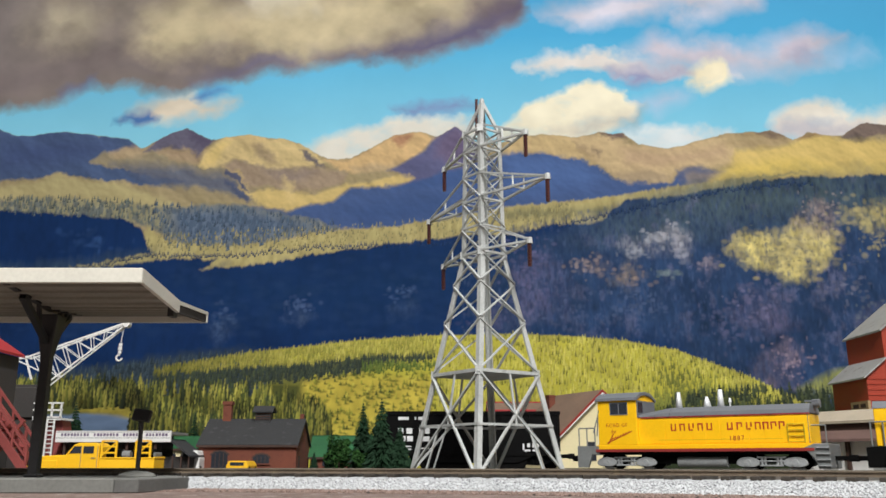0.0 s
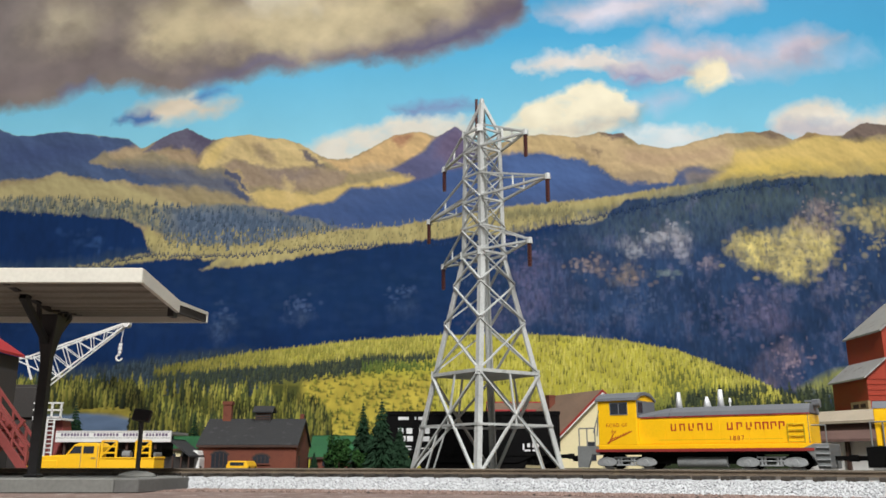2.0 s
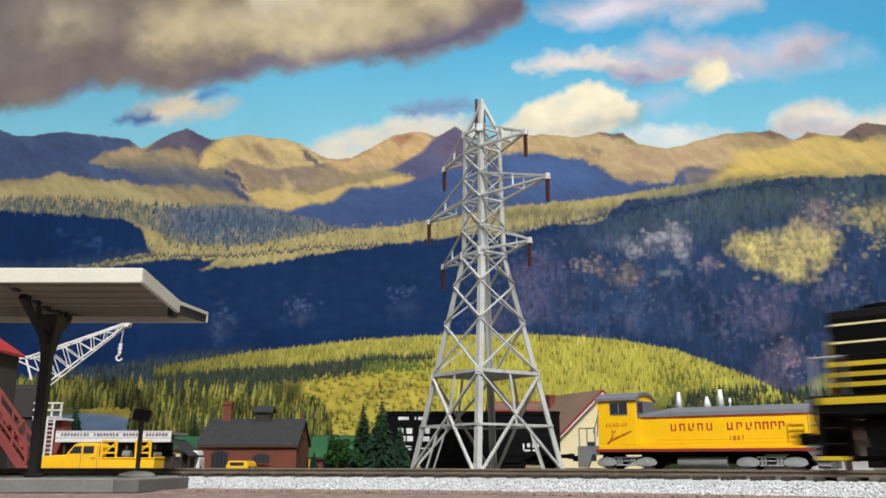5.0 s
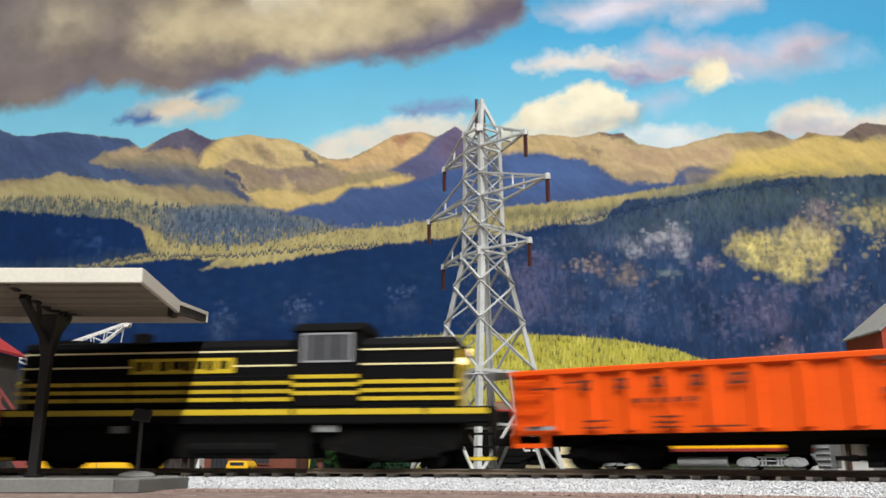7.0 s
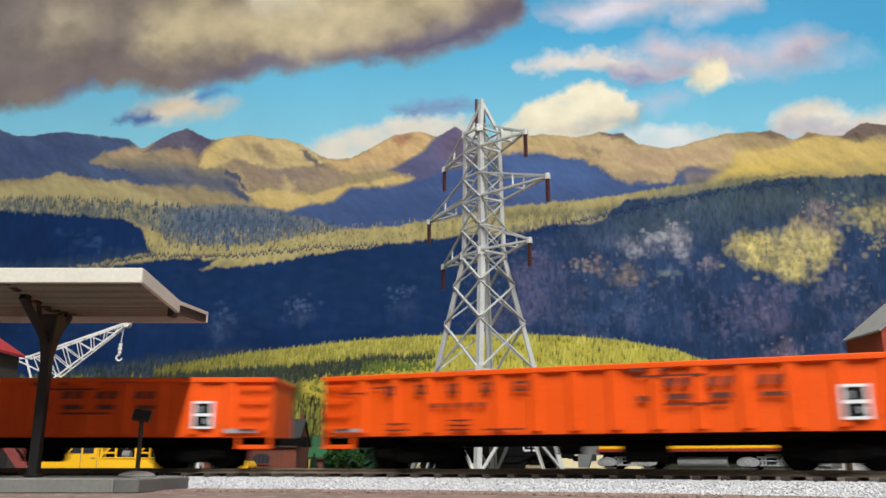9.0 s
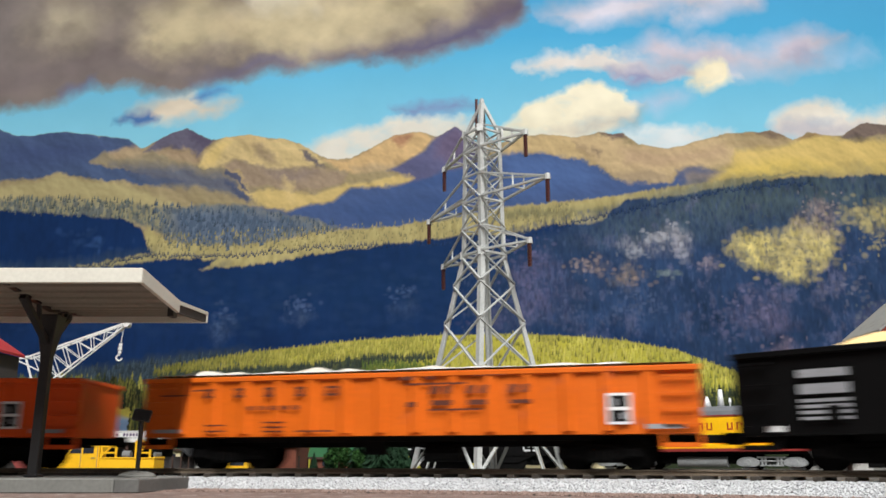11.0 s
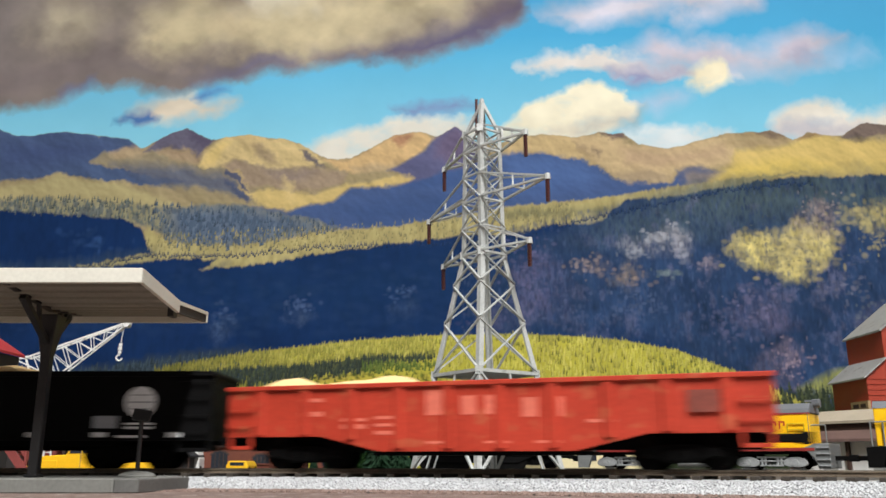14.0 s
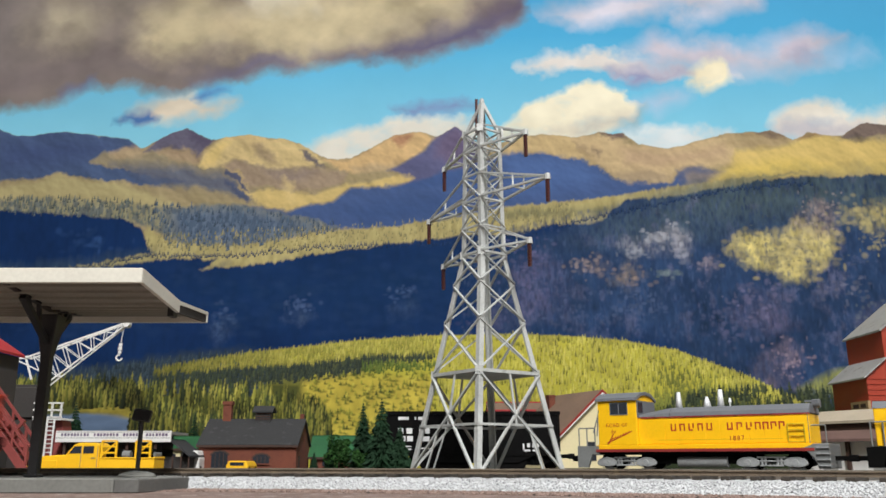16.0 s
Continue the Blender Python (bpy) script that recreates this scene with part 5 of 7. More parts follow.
    part("headlight", Shape().tube((74, 0, 36.5), (78.5, 0, 36.5), 2.4, n=12).box(70, 78, -2.5, 2.5, 37.5, 38.4), M["hood_grey"], lo)
    for u, high, r0, r1 in ((-10, 10.0, 2.4, 1.1), (9, 6.6, 3.0, 0.8), (18, 10.5, 2.3, 1.3)):
        part("exhaust_stack", Shape().tube((u, 0, 36.0), (u, 0, 36.3 + high), r0, r1, 14), M["steel"], lo, "bright steel exhaust stack", smooth=True)
    part("bell", Shape().tube((24, 0, 36), (24, 0, 40), 0.5, n=6).tube((24, 0, 39), (24, 0, 41.4), 1.1, 0.6, 8), M["steel"], lo)
    part("fuel_tank", Shape().tube((-9, -9, 4.4), (23, -9, 4.4), 3.1, n=16), M["truck_grey"], lo, "grey cylindrical air tank")
    silver_truck(lo, -44)
    silver_truck(lo, 50)
    coupler(lo, -79, 6.5), coupler(lo, 85, 6.5)
    # railway name in red, as plain strokes; number and slogan
    name = Shape()
    for k in (0, 1, 2, 3, 4, 6.2, 7.2, 8.2, 9.1, 9.9, 10.7, 11.5):
        x = -11.5 + 5.9 * k
        name.box(x, x + 0.9, -13.36, -13.26, 22.4, 26.6).box(x + 2.7, x + 3.6, -13.36, -13.26, 22.4 + 1.5 * (k % 3 > 1), 26.6)
        name.box(x + 0.9, x + 2.7, -13.35, -13.26, 25.8, 26.6) if k % 2 > 0.5 else name.box(x + 0.9, x + 2.7, -13.35, -13.26, 22.4, 23.2)
    each_bar("name_bar", name, "letter_red", lo)
    words("road_number", "1887", 4.0, M["letter_red"], lo, (30.5, -13.32, 17.6), stretch=1.25)
    words("slogan", "ROAD OF", 3.2, M["letter_red"], lo, (-48.5, -15.32, 26.4), stretch=1.15)
    words("slogan", "the", 3.0, M["letter_red"], lo, (-51.0, -15.32, 22.6))
    sl = part("slogan_bar", Shape().beam((-56, -15.3, 15.6), (-37.5, -15.3, 22.8), 0.1, 0.5).beam((-55, -15.3, 15.0), (-51, -15.3, 21.4), 0.1, 0.7), M["letter_red"], lo, "slanted dark red script bar")
    for k in range(7):
        x = -52.6 + 1.9 * k
        part("script_stroke", Shape().beam((x, -15.3, 17.2 + 0.62 * k), (x + 1.5, -15.3, 19.0 + 0.62 * k), 0.1, 0.55), M["letter_red"], sl)
    # the neighbour behind it on the same track
    nb = thing("locomotive", mm(155 + 0.818 * 174, 518 - 0.575 * 174, FAR_Z, 0, 0, -35.1), "yellow diesel locomotive with black frame, coupled behind the switcher", "locomotive")
    part("frame", Shape().box(-78, 78, -15, 15, 8, 12.4), M["frame_black"], nb, bevel=0.3)
    part("hood", Shape().prism([(-13, 12.4), (13, 12.4), (13, 32), (9, 35), (-9, 35), (-13, 32)], -75, 74), M["yellow"], nb, bevel=0.4)
    part("hood_roof", Shape().prism([(-13.2, 32.1), (13.2, 32.1), (9.2, 36), (-9.2, 36)], -75.4, 74), M["hood_grey"], nb)
    hr = Shape()
    for u in (-77, -71, -66):
        hr.tube((u, -14.4, 12.4), (u, -14.4, 25), 0.45, n=6)
    hr.tube((-77, -14.4, 25), (-66, -14.4, 25), 0.45, n=6).tube((-77, -14.4, 25), (-77, 14.4, 25), 0.45, n=6)
    part("handrail", hr, M["step_grey"], nb)
    part("step_box", Shape().prism([(-80, 1.5), (-73, 1.5), (-70, 12), (-80, 12)], -15.2, 15.2, "y"), M["frame_black"], nb)
    truck_mesh(nb, -46, "frame_black", 29)
    truck_mesh(nb, 46, "frame_black", 29)
    coupler(nb, -80, 6.5)


build_switcher()


def build_hopper():
    hp = thing("hopper_car", mm(20, 585, FAR_Z), "black open hopper car with white lettering parked behind the pylon", "hopper car")
    part("body", Shape().prism([(-58, 36.5), (-58, 9), (-40, 7.5), (-30, 3.5), (30, 3.5), (40, 7.5), (58, 9), (58, 36.5)], -15, 15, "y"), M["black"], hp, bevel=0.3)
    for u in (-36, 1):
        bay = part("outlet_bay", Shape().prism([(u, 5), (u + 35, 5), (u + 33, -1.6), (u + 2, -1.6)], -14, 14, "y"), M["frame_black"], hp, "black sloping outlet bay")
        part("outlet_door", Shape().box(u + 2.5, u + 32.5, -14.6, -13.9, -1.6, 1.2), M["frame_black"], bay)
    part("side_sill", Shape().box(-57, 57, -15.6, -14.9, 8.2, 9.6), M["frame_black"], hp)
    part("top_chord", Shape().box(-58.6, 58.6, -15.8, -14.8, 35.0, 37.2).box(-58.6, 58.6, 14.8, 15.8, 35.0, 37.2), M["black"], hp)
    for u in (-58, -38, -19, 0, 19, 38, 56.6):
        part("side_stake", Shape().box(u, u + 1.4, -16.2, -15, 11, 35), M["black"], hp)
    letters = Shape()
    for a, b, z, h in ((-50, -43, 31.5, 2.0), (-39, -30, 31.5, 2.0), (-50, -46.5, 22.5, 3.6), (-44.5, -40.5, 22.5, 3.6), (-36, -33, 22.5, 3.6), (-32, -29, 22.5, 3.6),
                       (-50, -45, 17.5, 3.4), (-44, -40, 17.5, 3.4), (-36, -29, 17.5, 3.2), (-50, -41, 13.8, 0.8), (-50, -41, 12.0, 0.8), (-37, -29, 12.6, 0.8)):
        letters.box(a, b, -15.14, -15.02, z, z + h)
    each_bar("lettering_bar", letters, "letter_white", hp, "white lettering bar")
    part("logo_plate", Shape().box(33, 44, -15.16, -15.02, 11, 12.2).box(33, 34.2, -15.16, -15.02, 11, 16).box(36, 44, -15.16, -15.02, 13.6, 16.2), M["letter_white"], hp, "white mark")
    truck_mesh(hp, -42, "frame_black", 22)
    truck_mesh(hp, 42, "frame_black", 22)
    coupler(hp, 59, 8)


build_hopper()


# ---- the passing train ----
SPEED, T0 = 141.3, 8.0               # mm a second, and the time of the places below
RAIL = 6.5


def car_pose(mid, bolster):
    """A car whose middle is mid mm along the track, its trucks bolster mm from it."""
    xa, ya, _ = track_at(mid + bolster)
    xb, yb, _ = track_at(mid - bolster)
    turn = math.degrees(math.atan2(yb - ya, xb - xa))
    return (xa + xb) / 2, (ya + yb) / 2, turn


def gondola(name, long, z0, z1, material, label, ribs, flush=False):
    """An open car: its left end leads, its -y side faces the curve's inside."""
    h, w = long / 2, 17.6
    g = thing(name, mm(0, 0, RAIL), label, "gondola car")
    for s in (-1, 1):
        part("side_panel", Shape().prism([(s * w, z0), (s * w, z1), (s * (w - 1.0), z1), (s * (w - 1.0), z0)], -h, h), M[material], g)
        part("end_panel", Shape().box(*sorted((s * h, s * (h - 1.0))), -w + 1.0, w - 1.0, z0, z1), M[material], g)
    part("floor_panel", Shape().box(-h + 1, h - 1, -w + 1, w - 1, z0, z0 + 1), M[material], g)
    rim = Shape()
    for s in (-1, 1):
        rim.box(-h - 0.5, h + 0.5, *sorted((s * (w - 0.9), s * (w + 1.1))), z1 - 1.4, z1 + 0.4)
    rim.box(-h - 0.5, -h + 1, -w, w, z1 - 1.2, z1 + 0.4).box(h - 1, h + 0.5, -w, w, z1 - 1.2, z1 + 0.4)
    part("top_chord", rim, M[material], g, bevel=0.25)
    if not flush:
        for k in range(ribs):
            x = -h + 15 + (long - 30) * k / (ribs - 1)
            for s in (-1, 1):
                part("side_post", Shape().prism([(x - 2.0, s * w), (x + 2.0, s * w), (x + 1.2, s * (w + 0.9)), (x - 1.2, s * (w + 0.9))], z0 + 1.0, z1 - 1.3, "z"), M[material], g)
    part("centre_sill", Shape().box(-h + 3, h - 3, -5, 5, z0 - 3.4, z0 - 0.02), M["frame_black"], g)
    for y in (-14.6, 14.6):
        part("side_sill", Shape().box(-h + 32, h - 32, y - 0.8, y + 0.8, z0 - 1.8, z0 - 0.02), M["frame_black"], g)
    for s in (-1, 1):
        part("corner_step", Shape().box(*sorted((s * (h - 12), s * h)), -w - 0.1, -w + 1.2, z0 - 4.0, z0 - 2.6).box(*sorted((s * (h - 12), s * (h - 11))), -w, -w + 1, z0 - 4, z0).box(*sorted((s * (h - 1), s * h)), -w, -w + 1, z0 - 4, z0), M[material], g)
        a, b = sorted((s * (h - 11), s * (h - 1)))
        n = 4 if z1 - z0 > 18 else 3
        part("ladder", rung_ladder(a, b, -w, [z0 + 3 + (z1 - z0 - 6) * k / (n - 1) for k in range(n)], 1.5), M[material], g)
        coupler(g, s * h, 9.4)
    part("brake_gear", Shape().tube((6, -9, z0 - 5.5), (20, -9, z0 - 5.5), 2.8, n=12).box(-14, -6, -12, -8, z0 - 6, z0 - 1), M["frame_black"], g)
    return g


def load_heap(parent, long, z, humps, material, seed, half=16.0, grain=0.5, label=""):
    """Loose load: heaps (middle, half length, height) over a low floor of the same stuff."""
    nx, ny, sh = 150, 16, Shape()
    for i in range(nx + 1):
        for j in range(ny + 1):
            u, v = -long / 2 + long * i / nx, j / ny
            edge = min(1, i / 4, (nx - i) / 4) * (1 - abs(2 * v - 1) ** 3)
            up = sum(t * math.exp(-((u - c) / r) ** 2 * 1.3) for c, r, t in humps)
            rough = noise.noise(Vector((u * 0.16, v * 4, seed))) * 0.8 + noise.noise(Vector((u * 0.55, v * 12, seed + 9))) * 0.35
            sh.v.append((u, -half + 2 * half * v, z + edge * (up + rough * grain)))
    for i in range(nx):
        for j in range(ny):
            k = i * (ny + 1) + j
            sh.f.append((k, k + ny + 1, k + ny + 2, k + 1))
    return part("load", sh, M[material], parent, label, smooth=True)


TRAIN = []


def orange_gondola(material, label, loaded, seed):
    g = gondola("gondola_car", 190, 10.6, 30.6, material, label, 14)
    y = -18.62
    word = Shape()
    for a, w in ((-71, 3.6), (-59.5, 3.8), (-48, 3.6), (-36.5, 3.8), (-25.5, 5.0)):
        word.box(a, a + w, y - 0.06, y, 26.2, 27.0).box(a, a + w, y - 0.06, y, 23.8, 24.6).box(a + 0.4, a + 1.4, y - 0.065, y, 23.8, 27.0).box(a + w - 1.2, a + w - 0.3, y - 0.065, y, 24.3, 26.6)
    part("lettering", word, M["letter_dark"], g, "dark lettering bars")
    nums = Shape()
    for k in range(5):
        nums.box(-54 + 4.2 * k, -51.6 + 4.2 * k, y - 0.06, y, 19.4, 20.8)
    for a, w, z in ((-70, 8, 14.2), (-70, 8, 12.2), (-48, 8, 15), (-48, 8, 13.4), (-48, 8, 12), (-36, 14, 12), (-76, 9, 26.2), (-88, 10, 24.6)):
        nums.box(a, a + w, y - 0.05, y, z, z + 0.5)
    each_bar("data_bar", nums, "letter_dark", g)
    # the flowing mark, as slanted plain bars
    mark = Shape()
    mark.box(15, 41, y - 0.07, y, 25.6, 26.2).box(12, 18, y - 0.07, y, 27.2, 28.6).box(24, 27, y - 0.07, y, 27.4, 28.4).box(44, 58, y - 0.07, y, 28.2, 28.9)
    for a, w in ((25, 5.2), (31, 4.4), (41, 4.8), (46.6, 4.4), (59, 4.6), (64.2, 4.2)):
        mark.prism([(a, 22.6), (a + w * 0.72, 22.6), (a + w * 0.95, 25.2), (a + w * 0.25, 25.2)], y - 0.07, y, "y")
    mark.box(15, 19, y - 0.07, y, 18.6, 20.2).box(26, 35, y - 0.07, y, 19.0, 20.6).box(42, 50, y - 0.07, y, 19.0, 20.6).box(60, 69, y - 0.07, y, 19.2, 20.4).box(25, 48, y - 0.07, y, 17.3, 17.9)
    first = 1.0 if loaded else 11.0
    mark.v = [(first + (px - 12) * 0.76, py, pz + 1.0) for px, py, pz in mark.v]
    part("slanted_mark", mark, M["letter_dark"], g, "dark flowing script mark, as plain bars")
    part("data_panel", Shape().box(67.5, 74.6, y - 0.1, y, 13.4, 22.8), M["letter_white"], g, "white-framed dark data panel")
    each_bar("panel_field", Shape().box(68.4, 73.7, y - 0.16, y - 0.1, 18.6, 22.0).box(68.4, 73.7, y - 0.16, y - 0.1, 14.2, 17.6), "black", g)
    each_bar("panel_text", Shape().box(69.2, 70.4, y - 0.2, y - 0.16, 19, 21).box(71.6, 73, y - 0.2, y - 0.16, 15, 16.8), "letter_grey", g)
    each_bar("sill_mark", Shape().box(79, 90, y - 0.05, y, 12.0, 13.4).box(-90, -80, y - 0.05, y, 12.0, 13.2), "letter_grey", g)
    if loaded:
        load_heap(g, 186, 32.0, [(-78 + 14.5 * k, 8, 2.4 - 0.5 * (k % 3) - 0.06 * k) for k in range(11)], "white_load", seed, grain=1.3, label="white stone load")
    tr = [truck_mesh(g, x, "frame_black", 20) for x in (-66, 66)]
    return g, tr, 66


def black_gondola():
    g = gondola("gondola_car", 238, 9.6, 33.0, "black", "long black gondola car with white round mark and sand load", 16, flush=True)
    y = -18.62
    plate = Shape()
    for z, h in ((25.2, 2.2), (20.6, 2.8), (18.4, 0.9), (16.8, 0.9), (15.2, 0.9), (13.6, 0.8)):
        plate.box(-100, -86.5, y - 0.06, y, z, z + h)
    each_bar("lettering_bar", plate, "letter_grey", g, "pale lettering bar")
    part("lettering_gap", Shape().box(-93, -89, y - 0.08, y - 0.06, 13.4, 17.4), M["black"], g)
    disc = Shape().tube((94, y, 22.6), (94, y - 0.08, 22.6), 5.4, n=36)
    part("round_mark", disc, M["letter_white"], g, "white round mark")
    each_bar("mark_line", Shape().box(90.4, 97.6, y - 0.12, y - 0.08, 24.8, 25.2).box(89.4, 98.6, y - 0.12, y - 0.08, 22.3, 22.8).box(90.4, 97.6, y - 0.12, y - 0.08, 20.0, 20.4), "letter_grey", g)
    part("data_panel", Shape().box(78, 86.4, y - 0.08, y, 13.6, 17.8), M["letter_grey"], g, "pale data panel")
    each_bar("data_bar", Shape().box(89, 99, y - 0.06, y, 14.8, 15.5).box(89, 99, y - 0.06, y, 13.4, 14.2).box(86.5, 96.5, y - 0.06, y, 10.4, 11.2), "letter_white", g)
    for k in (-110, -66, -42, -4, 22, 55, 78, 104):
        part("sill_tag", Shape().box(k, k + 5, y - 0.06, y, 10.6, 12.2), M["letter_white"], g, "small white sill tag")
    load_heap(g, 232, 31.4, [(-80, 19, 6.6), (-38, 9, 2.8), (39, 19, 5.4), (88, 12, 1.8)], "sand", 2, grain=0.7, label="tan sand load")
    tr = [truck_mesh(g, x, "frame_black", 22) for x in (-88, 88)]
    return g, tr, 88


def red_gondola():
    long = 180
    h, w, z0, z1 = 90, 17.4, 10.0, 27.4
    g = thing("gondola_car", mm(0, 0, RAIL), "faded red gondola car heaped with tan sand", "gondola car")
    prof = [(-h, 10.6), (-h + 36, 10.6), (-h + 58, 5.6), (h - 58, 5.6), (h - 36, 10.6), (h, 10.6), (h, z1), (-h, z1)]
    for q in (-1, 1):
        part("side_panel", Shape().prism(prof, *sorted((q * w, q * (w - 1))), "y"), M["red_car"], g)
        part("end_panel", Shape().box(*sorted((q * h, q * (h - 1))), -w + 1, w - 1, 10.6, z1), M["red_car"], g)
    part("floor_panel", Shape().box(-h + 1, h - 1, -w + 1, w - 1, 11, 12), M["red_car"], g)
    part("top_chord", Shape().box(-h - 0.5, h + 0.5, -w - 1.1, -w + 0.9, z1 - 1.2, z1 + 0.4).box(-h - 0.5, h + 0.5, w - 0.9, w + 1.1, z1 - 1.2, z1 + 0.4).box(-h - 0.5, -h + 1, -w, w, z1 - 1, z1 + 0.4).box(h - 1, h + 0.5, -w, w, z1 - 1, z1 + 0.4), M["red_car"], g, bevel=0.2)
    for k in range(10):
        x = -h + 13 + (long - 26) * k / 9
        low = 11.2 if abs(x) > h - 36 else (6.6 if abs(x) < h - 58 else 9.6)
        for s in (-1, 1):
            part("side_post", Shape().prism([(x - 1.9, s * w), (x + 1.9, s * w), (x + 1.1, s * (w + 0.9)), (x - 1.1, s * (w + 0.9))], low, z1 - 1.2, "z"), M["red_car"], g)
    part("centre_sill", Shape().box(-h + 3, h - 3, -5, 5, 6, 11), M["frame_black"], g)
    part("hopper_pan", Shape().box(-36, 36, -15, 15, 4.4, 5.6), M["frame_black"], g)
    y = -w - 0.02
    pale = Shape()
    for a, ww, z, hh in ((-62, 9, 17.2, 1.6), (-62, 9, 22, 1.2), (-46, 9, 13, 1.4), (-46, 9, 15.4, 1.0), (-34, 9, 11, 1.2), (-34, 9, 13.6, 1.0), (-34, 9, 16, 1.0), (-16, 7, 17, 8), (-4, 5, 17, 6), (4, 5, 17, 6), (16, 5, 16, 6), (24, 5, 16, 6), (36, 9, 14, 1), (-16, 8, 8, 0.8), (4, 8, 8, 0.8), (20, 8, 8, 0.8)):
        pale.box(a, a + ww, y - 0.04, y, z, z + hh)
    each_bar("lettering_bar", pale, "red_pale", g, "faint pale lettering bar")
    part("dark_mark", Shape().box(66, 75, y - 0.9, y - 0.8, 16.5, 23).box(66, 75, y - 0.8, y, 19, 20), M["red_dark"], g, "faded brown square mark")
    for s in (-1, 1):
        a, b = sorted((s * (h - 10), s * (h - 1)))
        part("grab_iron", rung_ladder(a, b, -w, [14.5, 20.0], 1.3), M["red_car"], g)
        part("corner_step", Shape().box(a, b, -w, -w + 1, 6.4, 7.6).box(a, a + 1, -w, -w + 1, 6.4, 11).box(b - 1, b, -w, -w + 1, 6.4, 11), M["red_car"], g)
        coupler(g, s * h, 9.4)
    load_heap(g, 174, 26.4, [(-72, 11, 5.2), (-50, 12, 3.2), (-32, 12, 5.0), (6, 14, 1.8), (36, 16, 1.2)], "sand", 4, grain=1.0, label="tan sand load")
    tr = [truck_mesh(g, x, "frame_black", 20) for x in (-64, 64)]
    return g, tr, 64


def road_switcher():
    """The leading diesel: long hood first, black with yellow stripes."""
    lo = thing("road_locomotive", mm(0, 0, RAIL), "black road diesel with yellow stripes and cream lines, pulling the gondolas", "locomotive")
    y = -16.0
    part("frame", Shape().box(-88, 88, y + 0.6, -y - 0.6, 14.8, 20.4), M["black"], lo, bevel=0.3)
    hood = part("long_hood", Shape().prism([(-12.5, 20.4), (12.5, 20.4), (12.5, 42.0), (11.2, 44.4), (-11.2, 44.4), (-12.5, 42.0)], -84, 20), M["black"], lo, bevel=0.5)
    part("short_hood", Shape().prism([(-12.5, 20.4), (12.5, 20.4), (12.5, 42.0), (11.2, 44.4), (-11.2, 44.4), (-12.5, 42.0)], 43, 77), M["black"], lo, bevel=0.5)
    for u in range(-80, 16, 8):
        part("hood_door", Shape().box(u, u + 7.2, -12.8, -12.5, 22, 41), M["black"], hood)
    cab = part("cab", Shape().prism([(-15.6, 20.4), (15.6, 20.4), (15.6, 46.8), (9, 49.2), (-9, 49.2), (-15.6, 46.8)], 20, 43), M["black"], lo, bevel=0.5)
    part("cab_roof", Shape().prism([(-16.4, 46.6), (16.4, 46.6), (9.4, 50.2), (-9.4, 50.2)], 18.8, 44.2), M["frame_black"], lo)
    for u in (23.6, 29.4, 35.2):
        part("cab_window", Shape().box(u, u + 5.0, -15.8, -15.6, 36.2, 45.2), M["lit_glass"], cab, "grey cab window")
    part("window_sash", Shape().box(22.8, 41, -15.95, -15.6, 45.2, 45.8).box(22.8, 41, -15.95, -15.6, 35.6, 36.2).box(22.8, 23.6, -15.95, -15.6, 36.2, 45.2).box(40.2, 41, -15.95, -15.6, 36.2, 45.2), M["letter_grey"], cab)
    for a, b, yy, zs in ((-85, 20, -12.85, (28.3, 25.4, 22.6)), (19.6, 43.2, -15.75, (30.0, 27.2, 24.4)), (43, 77.6, -12.85, (28.3, 25.4, 22.6))):
        for z in zs:
            part("yellow_stripe", Shape().box(a, b, yy - 0.06, yy + 0.5, z + 0.1, z + 1.4), M["stripe"], lo, "thin yellow stripe")
    for a, b in ((-87.5, 20), (20.4, 66), (66, 87.5)):
        part("sill_stripe", Shape().box(a + 0.4, b - 0.4, y + 0.3, y + 0.8, 17.9, 19.8), M["stripe"], lo, "yellow sill stripe")
    for a, b, yy, z in ((-83, 20, -12.6, 39.9), (-83, 20, -12.6, 34.8), (43, 76.6, -12.6, 39.9), (43, 76.6, -12.6, 34.8)):
        part("cream_line", Shape().box(a, b, yy - 0.3, yy, z, z + 0.55), M["cream_line"], lo, "thin cream line")
    part("hood_end_stripe", Shape().box(77, 77.5, -12, 12, 20.6, 40), M["stripe"], lo, "yellow end panel")
    part("hood_end_stripe", Shape().box(-84.5, -84, -12, 12, 20.6, 36), M["stripe"], lo, "yellow end panel")
    nb = part("name_board", Shape().box(-41, -2.5, -13.1, -12.7, 32.6, 38.0), M["stripe"], lo, "yellow name board with dark bars")
    nm = Shape()
    for k, ww in enumerate((3.2, 2.2, 3.4, 4.0, 3.2, 3.4, 2.4, 3.2)):
        nm.box(-39.5 + 4.5 * k, -39.5 + 4.5 * k + ww, -13.2, -13.1, 33.6 + 0.5 * (k % 2), 37.0)
    each_bar("name_bar", nm, "black", nb)
    part("underframe", Shape().box(-78, 78, -11, 11, 8.6, 14.78), M["frame_black"], lo)
    for u in (-54, 54):
        for q in (-1, 1):
            part("truck_cover", Shape().prism([(u - 25, 13.5), (u - 23, 6.5), (u - 8, 3.6), (u + 8, 3.6), (u + 23, 6.5), (u + 25, 13.5)], *sorted((q * 11.1, q * 12.9)), "y"), M["frame_black"], lo)
    part("fuel_tank", Shape().box(-26, 26, -12.5, 12.5, 3.4, 14.76).tube((-16, -11, 6.6), (14, -11, 6.6), 2.6, n=12), M["frame_black"], lo, bevel=0.4)
